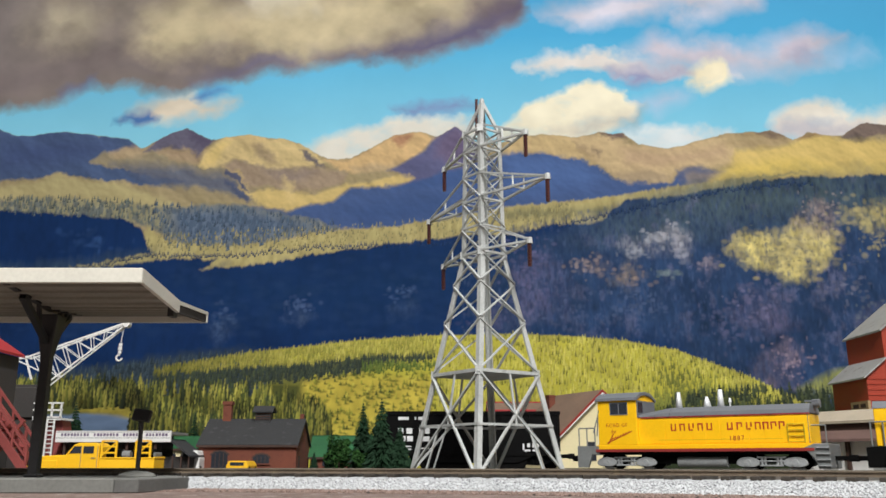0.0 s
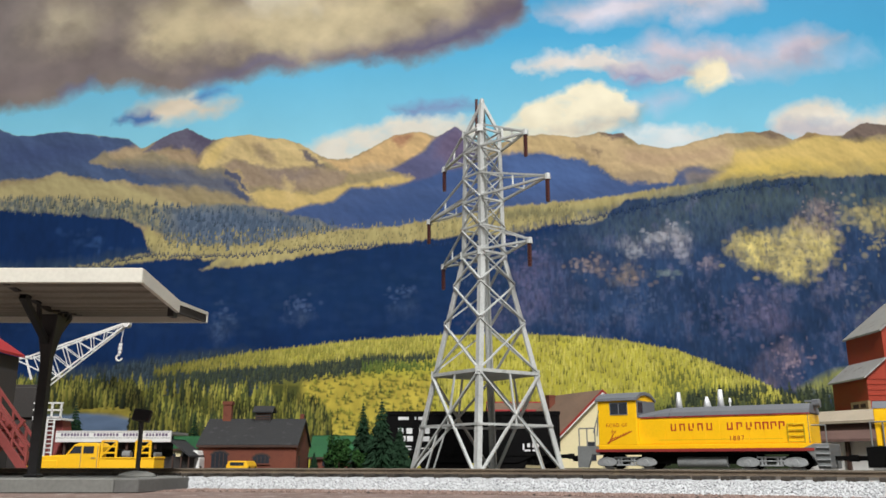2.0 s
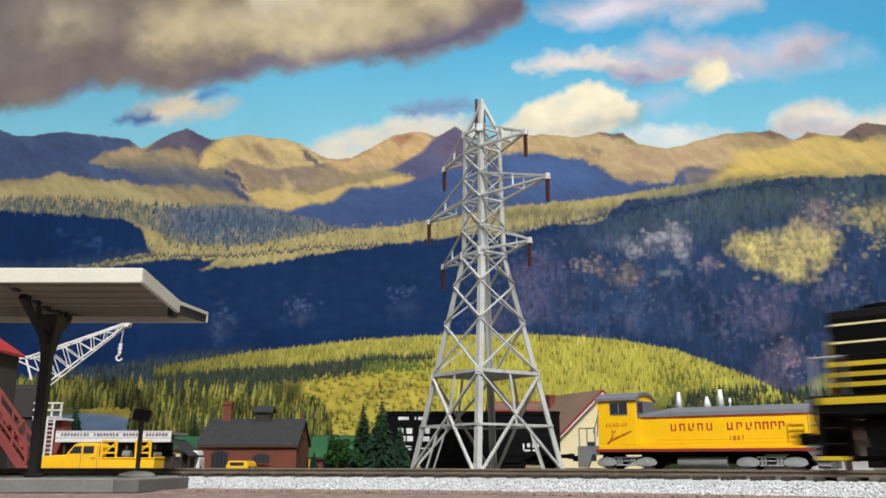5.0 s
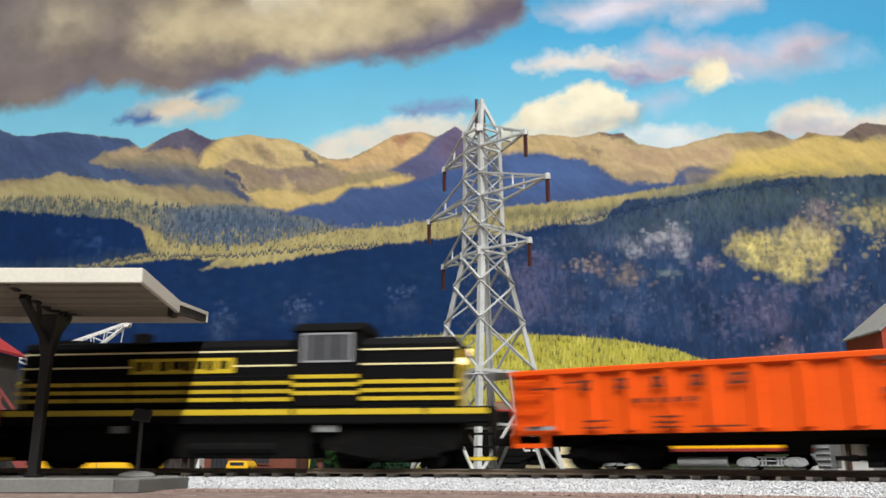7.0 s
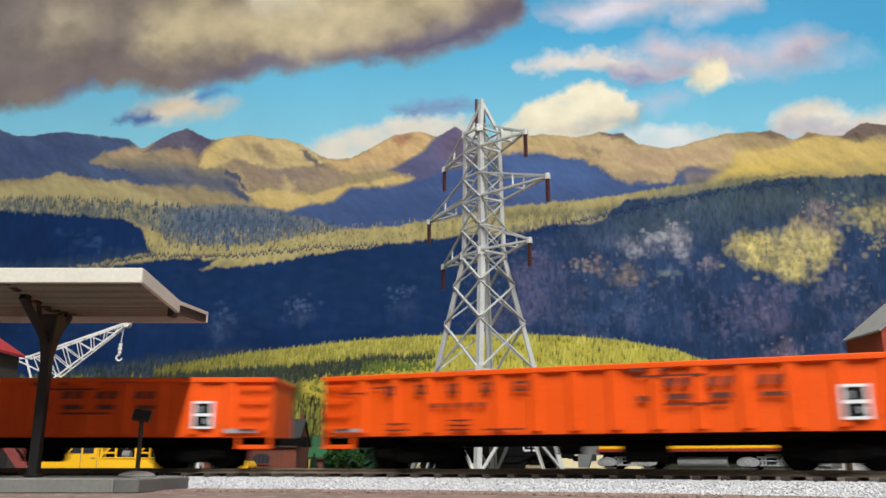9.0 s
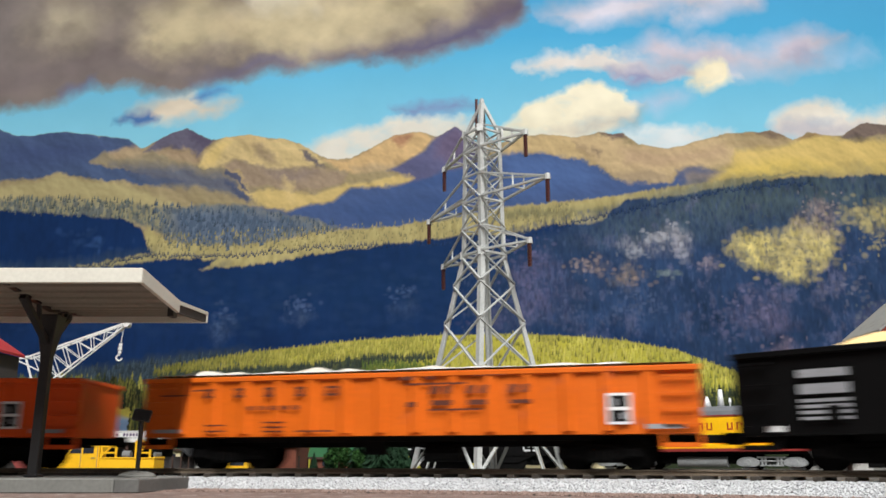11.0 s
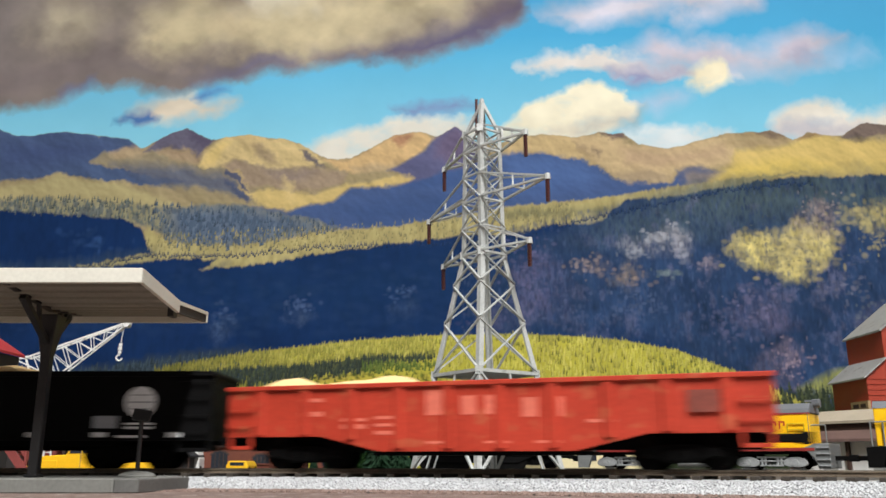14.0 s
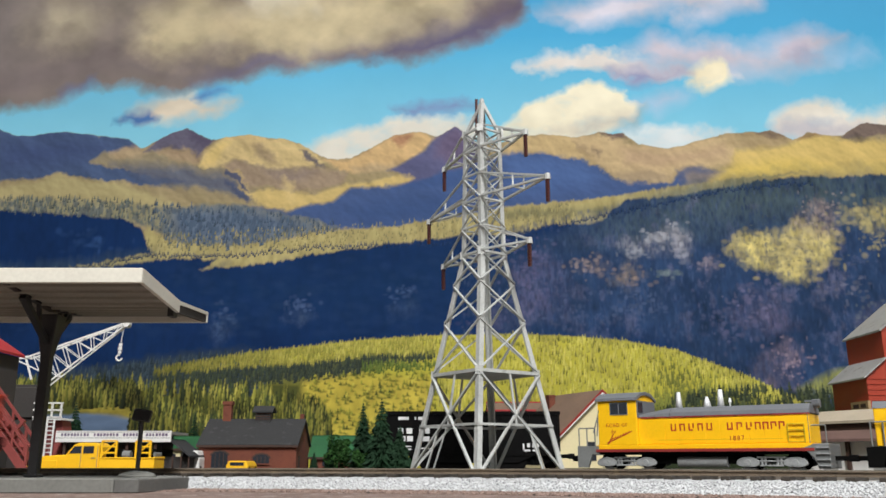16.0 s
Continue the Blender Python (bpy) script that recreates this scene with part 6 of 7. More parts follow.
    for s in (-1, 1):
        st = Shape().box(*sorted((s * 81, s * 89)), y, -y, 2.6, 4.0).box(*sorted((s * 87.4, s * 89)), y, -y, 2.6, 20.4)
        for z in (6.8, 11.0, 15.2):
            st.box(*sorted((s * 81.5, s * 88.5)), y, y + 4, z, z + 0.7)
        part("pilot_step", st, M["frame_black"], lo, bevel=0.2)
        part("step_edge", Shape().box(*sorted((s * 81, s * 89)), y - 0.3, y, 2.8, 3.9), M["stripe"], lo, "yellow step edge")
        hr = Shape().tube((s * 88, y + 1, 20.4), (s * 88, y + 1, 31), 0.4, n=6).tube((s * 88, y + 1, 31), (s * 80, y + 1, 31), 0.4, n=6).tube((s * 80, y + 1, 20.4), (s * 80, y + 1, 31), 0.4, n=6)
        part("handrail", hr, M["letter_grey"], lo)
        coupler(lo, s * 89, 9.0)
    hr = Shape().tube((-80, y + 0.7, 31), (20, y + 0.7, 31), 0.3, n=6)
    for u in range(-80, 21, 20):
        hr.tube((u, y + 0.7, 20.4), (u, y + 0.7, 31), 0.3, n=6)
    part("handrail", hr, M["black"], lo)
    part("exhaust_stack", Shape().box(-47, -41, -2.5, 2.5, 44.4, 49.0), M["frame_black"], lo, bevel=0.4)
    part("roof_fan", Shape().tube((-70, 0, 44.4), (-70, 0, 46.0), 8.5, n=20), M["frame_black"], lo)
    part("horn", Shape().tube((-76, -4, 45.6), (-71, -4, 45.6), 0.9, 0.5, 8), M["letter_grey"], lo)
    part("roof_hatch", Shape().box(46, 74, -6, 6, 44.4, 45.2), M["letter_grey"], lo)
    for u in (-85.0, 78.0):
        hl = part("headlight", Shape().box(*sorted((u, u + (1.5 if u > 0 else -1.5))), -3.4, 3.4, 38.2, 42.0), M["frame_black"], lo)
        for yy in (-1.6, 1.6):
            part("headlight_lens", Shape().tube((u + (1.5 if u > 0 else -1.5), yy, 40.1), (u + (1.9 if u > 0 else -1.9), yy, 40.1), 1.3, n=12), lamp_glow, hl, "warm glowing headlight lens")
    part("number_board", Shape().box(76.8, 79.2, -12.2, -6.4, 35.0, 36.8), lamp_glow, lo, "glowing number board")
    part("bearing_cover", Shape().box(-46, -40, -14.4, -13.4, 12.0, 14.4), M["step_grey"], lo)
    part("bearing_cover", Shape().box(28, 36, -14.4, -13.4, 12.2, 14.4), M["step_grey"], lo)
    tr = [truck_mesh(lo, x, "frame_black", 30) for x in (-54, 54)]
    return lo, tr, 54


M["red_dark"] = paint("faded_brown_mark", (0.17, 0.035, 0.022), 0.6, vary=0.3)
M["red_pale"] = paint("pale_red_lettering", (0.62, 0.14, 0.09), 0.6, vary=0.15)
TRAIN.append((*road_switcher(), 80.2))
TRAIN.append((*orange_gondola("orange", "bright orange empty gondola car with dark script mark", False, 1), -117.2))
TRAIN.append((*orange_gondola("orange", "bright orange empty gondola car with dark script mark", False, 1), -331.5))
TRAIN.append((*orange_gondola("orange_worn", "orange gondola car with a heaped white stone load", True, 3), -546.5))
TRAIN.append((*black_gondola(), -778.0))
TRAIN.append((*red_gondola(), -997.0))


def motions():
    """The train runs west along the near track at a steady pace; the trucks swivel under their cars."""
    for car, trucks, bolster, mid in TRAIN:
        rows, swing = [], [[] for _ in trucks]
        for k in range(81):
            t = 0.2 * k
            s = mid + SPEED * (t - T0)
            x, y, turn = car_pose(s, bolster)
            rows.append((t, mm(x, y, RAIL, 0, 0, turn)))
            for tr, side, out in zip(trucks, (1, -1), swing):
                head = track_at(s + side * bolster)[2] - 180.0
                d = (head - turn + 180) % 360 - 180
                out.append((t, mm(-side * bolster, 0, 0, 0, 0, d)))
        walk(car, rows)
        for tr, out in zip(trucks, swing):
            walk(tr, out)



# ---- buildings, trees and vehicles of the yard ----
def gable(sh, x0, x1, y0, y1, z, top, over=2.0, t=1.2, along="x"):
    """Two roof slabs over a box, ridge along x or y."""
    if along == "x":
        m, k = (y0 + y1) / 2, (top - z) / ((y1 - y0) / 2)
        for y, s in ((y0, -1), (y1, 1)):
            e = (y + s * over, z - over * k)
            sh.prism([e, (m, top), (m, top + t), (e[0], e[1] + t)], x0 - over, x1 + over, "x")
    else:
        m, k = (x0 + x1) / 2, (top - z) / ((x1 - x0) / 2)
        for x, s in ((x0, -1), (x1, 1)):
            e = (x + s * over, z - over * k)
            sh.prism([e, (m, top), (m, top + t), (e[0], e[1] + t)], y0 - over, y1 + over, "y")
    return sh


def arch(x, w, z0, z1, y, deep):
    """An arched panel, standing on the plane y."""
    prof = [(x - w / 2, z0), (x + w / 2, z0), (x + w / 2, z1 - w * 0.22), (x + w * 0.3, z1 - w * 0.06), (x, z1), (x - w * 0.3, z1 - w * 0.06), (x - w / 2, z1 - w * 0.22)]
    return Shape().prism(prof, y, y + deep, "y")


def build_brick_house():
    h = thing("brick_house", mm(-146, 640, 0.6), "red brick engine house with dark slate roof and arched windows", "building")
    w, d, e, top = 36.5, 60.0, 20.0, 39.0
    part("wall", Shape().prism([(0, 0), (d, 0), (d, e), (d / 2, top - 0.6), (0, e)], -w, w, "x"), M["brick"], h)
    part("roof", gable(Shape(), -w, w, 0, d, e, top, 1.6), M["slate"], h)
    for k in range(9):
        y = -1.4 + 3.6 * k
        z = e - 1.0 + (top - e) / (d / 2) * (y + 1.4) + 0.35
        part("slate_course", Shape().box(-w - 1.7, w + 1.7, y, y + 3.4, z, z + 0.45), M["slate"], h).matrix_basis = mm(0, 0, 0)
    part("eave_board", Shape().box(-w - 1.6, w + 1.6, -2.2, -1.4, e - 2.1, e - 0.6), M["brown_dark"], h)
    chim = part("chimney", Shape().box(-27, -20.6, 27, 33, 36, 53).box(-27.7, -19.9, 26.3, 33.7, 51, 53.6), M["brick"], h, "red brick chimney")
    part("chimney", Shape().box(33.2, 36, 30, 34, 36, 44), M["brick"], h)
    v = part("roof_vent", Shape().box(-1, 11, 25, 35, 36, 46), M["slate"], h, "slatted dark roof vent")
    part("vent_cap", gable(Shape(), -1, 11, 25, 35, 46, 49, 2.0), M["slate"], v)
    for z in (39.5, 41.5, 43.5):
        part("vent_slat", Shape().box(-1.4, 11.4, 24.5, 25, z, z + 0.8), M["brown_dark"], v)
    for x, wide, z0, z1 in ((-20.5, 12.0, -0.2, 15.0), (10.5, 12.0, 6.2, 12.8)):
        win = part("window", arch(x, wide, max(z0, 0), z1, -0.35, 0.3), M["glass"], h, "arched dark window")
        part("arch_trim", arch(x, wide + 2.2, z1 - 3.0, z1 + 1.2, -0.3, 0.2), M["brown_dark"], win)
        for k in (-0.25, 0, 0.25):
            part("glazing_bar", Shape().box(x + k * wide - 0.2, x + k * wide + 0.2, -0.7, -0.36, max(z0, 0), z1 - 1.4), M["brown_dark"], win)
        part("sill", Shape().box(x - wide / 2 - 1, x + wide / 2 + 1, -1.2, 0, max(z0, 0.8) - 0.8, max(z0, 0.8)), M["brick"], win)
    part("side_door", Shape().box(w, w + 0.4, 8, 15, 0, 12), M["brown_dark"], h)
    for x, y, w, d, eave, top, wall, lab in ((-107, 694, 48, 40, 11.5, 27, "brick", "low brick shed with a green felt roof beside the engine house"), (-236, 716, 40, 40, 18.5, 27, "cream_wall", "cream house with a dark green roof behind the depot")):
        g = thing("green_roofed_house", mm(x, y, 0.6), lab, "house")
        part("wall", Shape().prism([(0, 0), (d, 0), (d, eave), (d / 2, top - 0.8), (0, eave)], 0, w, "x"), M[wall], g)
        part("roof", gable(Shape(), 0, w, 0, d, eave, top, 2.0), M["green_roof"], g, "green felt roof")
        part("ridge_cap", Shape().box(-2, w + 2, d / 2 - 0.8, d / 2 + 0.8, top + 1.0, top + 1.7), M["green_roof"], g)
        part("eave_board", Shape().box(-2, w + 2, -2.6, -2.1, eave - 2.2, eave - 0.6), M["brown_dark"], g)
        for u in (w * 0.2, w * 0.6):
            part("window", Shape().box(u, u + 5, -0.4, 0, eave * 0.35, eave * 0.75), M["glass"], g)



def fir(x, y, z, high, wide, seed, label):
    rnd = random.Random(seed)
    tree = thing("fir_tree", mm(x, y, z), label, "tree", "model firs")
    part("trunk", Shape().tube((0, 0, 0), (0, 0, high * 0.96), 1.3, 0.2, 7), M["bark"], tree)
    sh = Shape()
    rows = 24
    for k in range(rows):
        u = k / (rows - 1)
        zz, r = high * (0.05 + 0.93 * u), wide * (1 - u) ** 0.85 + 0.5
        n = max(7, int(26 * (1 - u) + 7))
        for i in range(n):
            a = 2 * math.pi * (i + rnd.random()) / n
            rr = r * rnd.uniform(0.55, 1.15)
            drop = rr * rnd.uniform(0.15, 0.5)
            w = rr * 0.13 + 0.45
            c, s = math.cos(a), math.sin(a)
            tip = (c * rr, s * rr, zz - drop)
            mid = (c * rr * 0.55, s * rr * 0.55)
            zm = zz - drop * 0.4
            sh.add([(0, 0, zz + 0.8), (mid[0] - s * w, mid[1] + c * w, zm), tip, (mid[0] + s * w, mid[1] - c * w, zm), (mid[0], mid[1], zm + w * 1.2)],
                   [(0, 1, 4), (1, 2, 4), (2, 3, 4), (3, 0, 4), (0, 3, 2, 1)])
            for q in (0.45, 0.75):
                for e in (-1, 1):
                    bx, by, bz = c * rr * q, s * rr * q, zz - drop * q
                    ln_ = rr * 0.28 + 0.4
                    ex, ey = c * 0.5 - s * e, s * 0.5 + c * e
                    sh.add([(bx, by, bz + 0.3), (bx + ex * ln_ * 0.6 - c * 0.3, by + ey * ln_ * 0.6 - s * 0.3, bz), (bx + ex * ln_, by + ey * ln_, bz - 0.5)], [(0, 1, 2)])
    part("crown", sh, M["fir"], tree)


def bush(x, y, z, high, wide, seed, label):
    rnd = random.Random(seed)
    b = thing("bush", mm(x, y, z), label, "bush", "model bushes")
    part("stem", Shape().tube((0, 0, 0), (0, 0, high * 0.6), 1.0, 0.4, 6).tube((0, 0, high * 0.25), (wide * 0.4, 0, high * 0.6), 0.6, 0.3, 5).tube((0, 0, high * 0.2), (-wide * 0.4, 1, high * 0.55), 0.6, 0.3, 5), M["bark"], b)
    sh = Shape()
    lumps = [(rnd.uniform(-0.6, 0.6) * wide, rnd.uniform(-0.5, 0.5) * wide, high * rnd.uniform(0.25, 0.85), wide * rnd.uniform(0.25, 0.5)) for _ in range(9)]
    for lx, ly, lz, lr in lumps:
        for _ in range(110):
            d = Vector((rnd.gauss(0, 1), rnd.gauss(0, 1), rnd.gauss(0, 1))).normalized()
            p = Vector((lx, ly, lz)) + d * lr * rnd.uniform(0.7, 1.08)
            if p.z < 0.5:
                continue
            e = Euler((rnd.uniform(0, 6), rnd.uniform(0, 6), rnd.uniform(0, 6))).to_matrix()
            s = rnd.uniform(0.6, 1.3)
            sh.add([p + e @ Vector(q) * s for q in ((1, 0, 0), (0, 0.7, 0.15), (-1, 0, 0), (0, -0.7, 0.15))], [(0, 1, 2, 3)])
    part("crown", sh, M["bush"], b)


def build_trees():
    fir(-40.5, 560, 0.6, 48.5, 14.5, 1, "dark green bottle-brush model fir beside the hopper car")
    fir(-54.0, 575, 0.6, 46.5, 11.5, 2, "slim dark green model fir behind the taller one")
    fir(-28.0, 556, 0.6, 30, 11, 8, "short dark green model fir before the hopper car")
    fir(-303, 700, 0.6, 55, 15, 3, "small dark green model fir near the printed lake")
    fir(-200, 715, 0.6, 36, 9, 4, "small dark green model fir behind the brick house")
    bush(-71, 585, 0.6, 25, 9.5, 5, "loose dark green bush with spiky top")
    bush(-61, 575, 0.6, 19, 9, 6, "round mid-green bush under the firs")
    bush(-52, 562, 0.6, 16, 8, 9, "low green bush under the firs")
    fir(-222, 760, 0.6, 50, 10, 11, "dark green model fir behind the cream house")
    fir(-212, 770, 0.6, 44, 9, 12, "dark green model fir behind the cream house")
    fir(-99, 660, 0.6, 14, 4, 13, "very small fir before the green-roofed shed")
    fir(-77, 590, 0.6, 27, 5.5, 7, "very small fir among the bushes")


def build_yellow_truck():
    t = thing("utility_truck", mm(-196.5, 500, 0.6), "bright yellow utility truck with racks on its bed", "truck")
    low, w = 2.6, 8.6
    body = Shape().prism([(-43, low), (-43, 8.2), (-41, 10.0), (-30, 11.2), (-19.8, 11.6), (-15.4, 17.2), (-12.6, 18.4), (-3, 18.4), (-0.6, 17.0), (-0.4, low)], -w, w, "y")
    part("cab", body, M["truck_yellow"], t, bevel=0.5)
    part("side_window", Shape().box(-9.6, -3.6, -w - 0.15, -w, 12.4, 16.4), M["glass"], t, "dark side window")
    part("quarter_window", Shape().prism([(-17.6, 12.4), (-11, 12.4), (-11, 16.4), (-15, 16.4)], -w - 0.15, -w, "y"), M["glass"], t)
    part("door_line", Shape().box(-11, -10.6, -w - 0.1, -w, 4, 16.6).box(-1.6, -1.2, -w - 0.1, -w, 4, 16.6), M["wood"], t)
    part("windscreen", Shape().prism([(-19.2, 12.2), (-18.7, 12.2), (-15.6, 16.6), (-16.1, 16.6)], -w + 0.8, w - 0.8, "y"), M["glass"], t, "dark windscreen")
    part("wing", Shape().box(-36, -24, -w - 0.5, -w, 3.0, 8.6), M["truck_yellow"], t, bevel=0.3)
    part("door_handle", Shape().box(-4.8, -2.4, -w - 0.4, -w, 9.6, 10.2), M["wood"], t)
    part("bed", Shape().box(-0.2, 31.5, -w - 0.4, w + 0.4, low, 9.4).box(-0.2, 31.8, -w - 0.8, -w + 0.6, 9.4, 10.2).box(31, 31.8, -w - 0.4, w + 0.4, 9.4, 10.6), M["truck_yellow"], t, bevel=0.3)
    for x in (1.0, 20.5):
        rack = part("rack", Shape().beam((x, -w, 19.4), (x + 8.2, -w, 19.4), 0.9, 0.9), M["truck_yellow"], t)
        for a in (x, x + 8.2):
            part("upright", Shape().beam((a, -w, 10), (a, -w, 19.6), 1.1, 1.1), M["truck_yellow"], rack)
        for z in (12.8, 16.2):
            part("crossbar", Shape().beam((x, -w, z), (x + 8.2, -w, z), 0.9, 0.9), M["truck_yellow"], rack)
        part("crossbar", Shape().beam((x, -w, 11), (x + 8.2, -w, 19), 0.7, 0.7), M["truck_yellow"], rack)
        part("rack_load", Shape().box(x + 1.2, x + 7.2, -w + 3.2, w - 2, 10.2, 15.0), M["frame_black"], t, bevel=0.6)
    part("tool_drum", Shape().tube((12, -5, 11.6), (16.6, -5, 11.6), 2.4, n=12), M["step_grey"], t)
    part("tool_box", Shape().box(29.6, 30.9, -6, 6, 10.4, 13), M["step_grey"], t, bevel=0.4)
    for x in (-30, 20):
        for y in (-w + 2.6, w - 2.6):
            wh = part("wheel", Shape().tube((x, y - 1.6, 4.6), (x, y + 1.6, 4.6), 4.6, n=18), M["frame_black"], t)
            part("hub", Shape().tube((x, y - 1.9, 4.6), (x, y + 1.9, 4.6), 2.2, n=12), M["truck_yellow"], wh)
    part("bumper", Shape().box(-45, -43.2, -w, w, 2.6, 4.6), M["steel"], t, bevel=0.3)
    # small vehicles further back
    for name, x, y, mat, lab, high in (("small_car", -138, 590, "truck_yellow", "small orange-yellow car seen end-on before the brick house", 8.2), ("small_van", -185, 640, "white", "small white van beside the brick house", 15.5)):
        c = thing(name, mm(x, y, 0.6), lab, "car")
        part("body", Shape().prism([(-7.4, 1.4), (7.4, 1.4), (7.4, high * 0.6), (5.6, high), (-5.6, high), (-7.4, high * 0.6)], -14, 14, "y"), M[mat], c, bevel=0.6)
        part("rear_window", Shape().box(-4.6, 4.6, -14.2, -14, high * 0.62, high * 0.88), M["glass"], c)
        for q in (-9, 9):
            part("wheel_pair", Shape().tube((-7.6, q, 2.4), (-5, q, 2.4), 2.4, n=14).tube((5, q, 2.4), (7.6, q, 2.4), 2.4, n=14), M["frame_black"], c)


def build_depot():
    d = thing("freight_depot", mm(-231, 600, 0.6), "low freight depot with long white fascia board and dark lettering", "building")
    part("fascia", Shape().box(-41, 40, -1, 1.4, 20.8, 28.6), M["white"], d, "long white fascia board", bevel=0.2)
    tx, x, run = Shape(), -37.0, random.Random(3)
    for count in (9, 8, 6, 7):
        for _ in range(count):
            tx.box(x, x + run.uniform(1.1, 1.7), -1.1, -1, 24.9, 26.9)
            x += 2.25
        x += 2.6
    each_bar("lettering_bar", tx, "sign_purple", d)
    part("edge_lines", Shape().box(-40.6, 39.6, -1.12, -1, 27.6, 28.0).box(-40.6, 39.6, -1.12, -1, 23.6, 23.9), M["hood_grey"], d)
    part("flat_roof", Shape().box(-41, 40, 1.6, 40, 26.4, 28.0), M["tin"], d)
    part("wall", Shape().box(-38, 30, 12, 38, 0, 26.3), M["grey_wall"], d)
    for x in (-36, -14, 8, 28):
        part("post", Shape().box(x, x + 1.6, 1.6, 3.2, 0, 26.3), M["brown_dark"], d)
    part("door", Shape().box(-8, 4, 11.6, 12, 0, 17), M["brown_dark"], d)
    part("side_roof", Shape().prism([(38, 21.5), (53, 10.5), (53, 11.9), (38, 23.2)], 4, 40, "y"), M["slate"], d, "dark sloping side roof")
    part("side_wall", Shape().box(31, 50, 12, 38, 0, 11), M["grey_wall"], d)
    for x in (40, 46, 51.5):
        part("side_post", Shape().box(x, x + 0.9, 5, 6, 0, 11.4), M["brown_dark"], d)


def build_crane():
    c = thing("lattice_crane", mm(-300, 620, 0.6), "white lattice-boom yard crane with hanging hook", "crane")
    part("tower", Shape().box(-12, 4, -8, 8, 0, 62), M["grey_wall"], c, bevel=0.5)
    part("machine_house", Shape().box(-26, 6, -10, 10, 38, 60), M["grey_wall"], c, bevel=0.6)
    foot_lo, foot_hi, tip = Vector((8, 0, 62)), Vector((-8, 0, 82)), Vector((63, 0, 107))
    boom = Shape()
    for y in (-4, 4):
        q = Vector((0, y, 0))
        boom.beam(foot_lo + q, tip + q * 0.4, 1.0, 1.0).beam(foot_hi + q, tip + q * 0.4 + Vector((0, 0, 1.5)), 1.2, 1.1)
        for k in range(7):
            a, b = foot_lo.lerp(tip, k / 7), foot_hi.lerp(tip, (k + 0.5) / 7)
            e = foot_lo.lerp(tip, (k + 1) / 7)
            s = 1 - 0.6 * k / 7
            boom.beam(a + q * s, b + q * s, 0.5, 0.5).beam(b + q * s, e + q * s, 0.5, 0.5)
    for k in range(8):
        s = 1 - 0.6 * k / 7
        for f in (foot_lo, foot_hi):
            p = f.lerp(tip, k / 7)
            boom.beam(p + Vector((0, -4 * s, 0)), p + Vector((0, 4 * s, 0)), 0.7, 0.7)
    boom.beam((-14, -4, 81), (-4, -4, 83), 2.0, 1.6).beam((-8, -4, 82), (-2, -4, 66), 1.2, 1.2).beam((-14, -4, 80), (6, -4, 71), 0.8, 0.8)
    part("boom", boom, M["white"], c, "white lattice boom")
    part("boom_head", Shape().tube((63, -3, 107.5), (63, 3, 107.5), 2.6, n=14), M["white"], c, bevel=0.2)
    part("cable", Shape().tube((61, 0, 106), (59.6, 0, 93), 0.28, n=6), M["white"], c)
    hk = Shape().tube((59.6, 0, 93), (59.6, 0, 91), 1.3, n=10).tube((59.4, 0, 90.5), (59.4, 0, 88.2), 1.5, n=10).tube((59.3, 0, 87.6), (59.3, 0, 85.4), 1.2, n=10).tube((59.3, 0, 91), (59.3, 0, 84), 0.5, n=6)
    pts = [(59.3 + 2.2 * math.cos(a), 0, 82.4 + 2.2 * math.sin(a)) for a in [math.radians(100 + 250 * k / 9) for k in range(10)]]
    for p, q in zip(pts, pts[1:]):
        hk.tube(p, q, 0.7, n=7)
    part("hook", hk, M["white"], c, "white hook block")
    part("pedestal", Shape().add([(18 + a * w, 2 + b * w, z) for z, w in ((0, 12), (38, 6.5)) for a, b in ((-1, -1), (1, -1), (1, 1), (-1, 1))], [(0, 1, 5, 4), (1, 2, 6, 5), (2, 3, 7, 6), (3, 0, 4, 7), (3, 2, 1, 0), (4, 5, 6, 7)]), M["stair_red"], c, "dull red tapered pedestal", bevel=0.4)
    for z in (12, 25):
        part("pedestal_band", Shape().box(18 - 12.6 + z * 0.145, 18 + 12.6 - z * 0.145, 2 - 12.6 + z * 0.145, 2 + 12.6 - z * 0.145, z, z + 1.4), M["stair_red"], c)
    # white railed landing and its ladder
    rl = Shape()
    for x in (13, 19.5, 26):
        rl.beam((x, -12, 38), (x, -12, 49), 1.2, 1.2)
    for z in (38.5, 43.5, 48.5):
        rl.beam((6, -12, z), (27, -12, z), 1.2, 1.1)
    rl.box(6, 27, -12, 8, 36.6, 38)
    part("landing_rail", rl, M["white"], c, "white railed landing")
    ld = Shape().beam((17, -12, 0), (17, -12, 37), 1.0, 1.0).beam((22, -12, 0), (22, -12, 37), 1.0, 1.0)
    for k in range(12):
        ld.beam((17, -12, 2 + 3 * k), (22, -12, 2 + 3 * k), 0.7, 0.7)
    part("ladder", ld, M["white"], c, "white ladder")


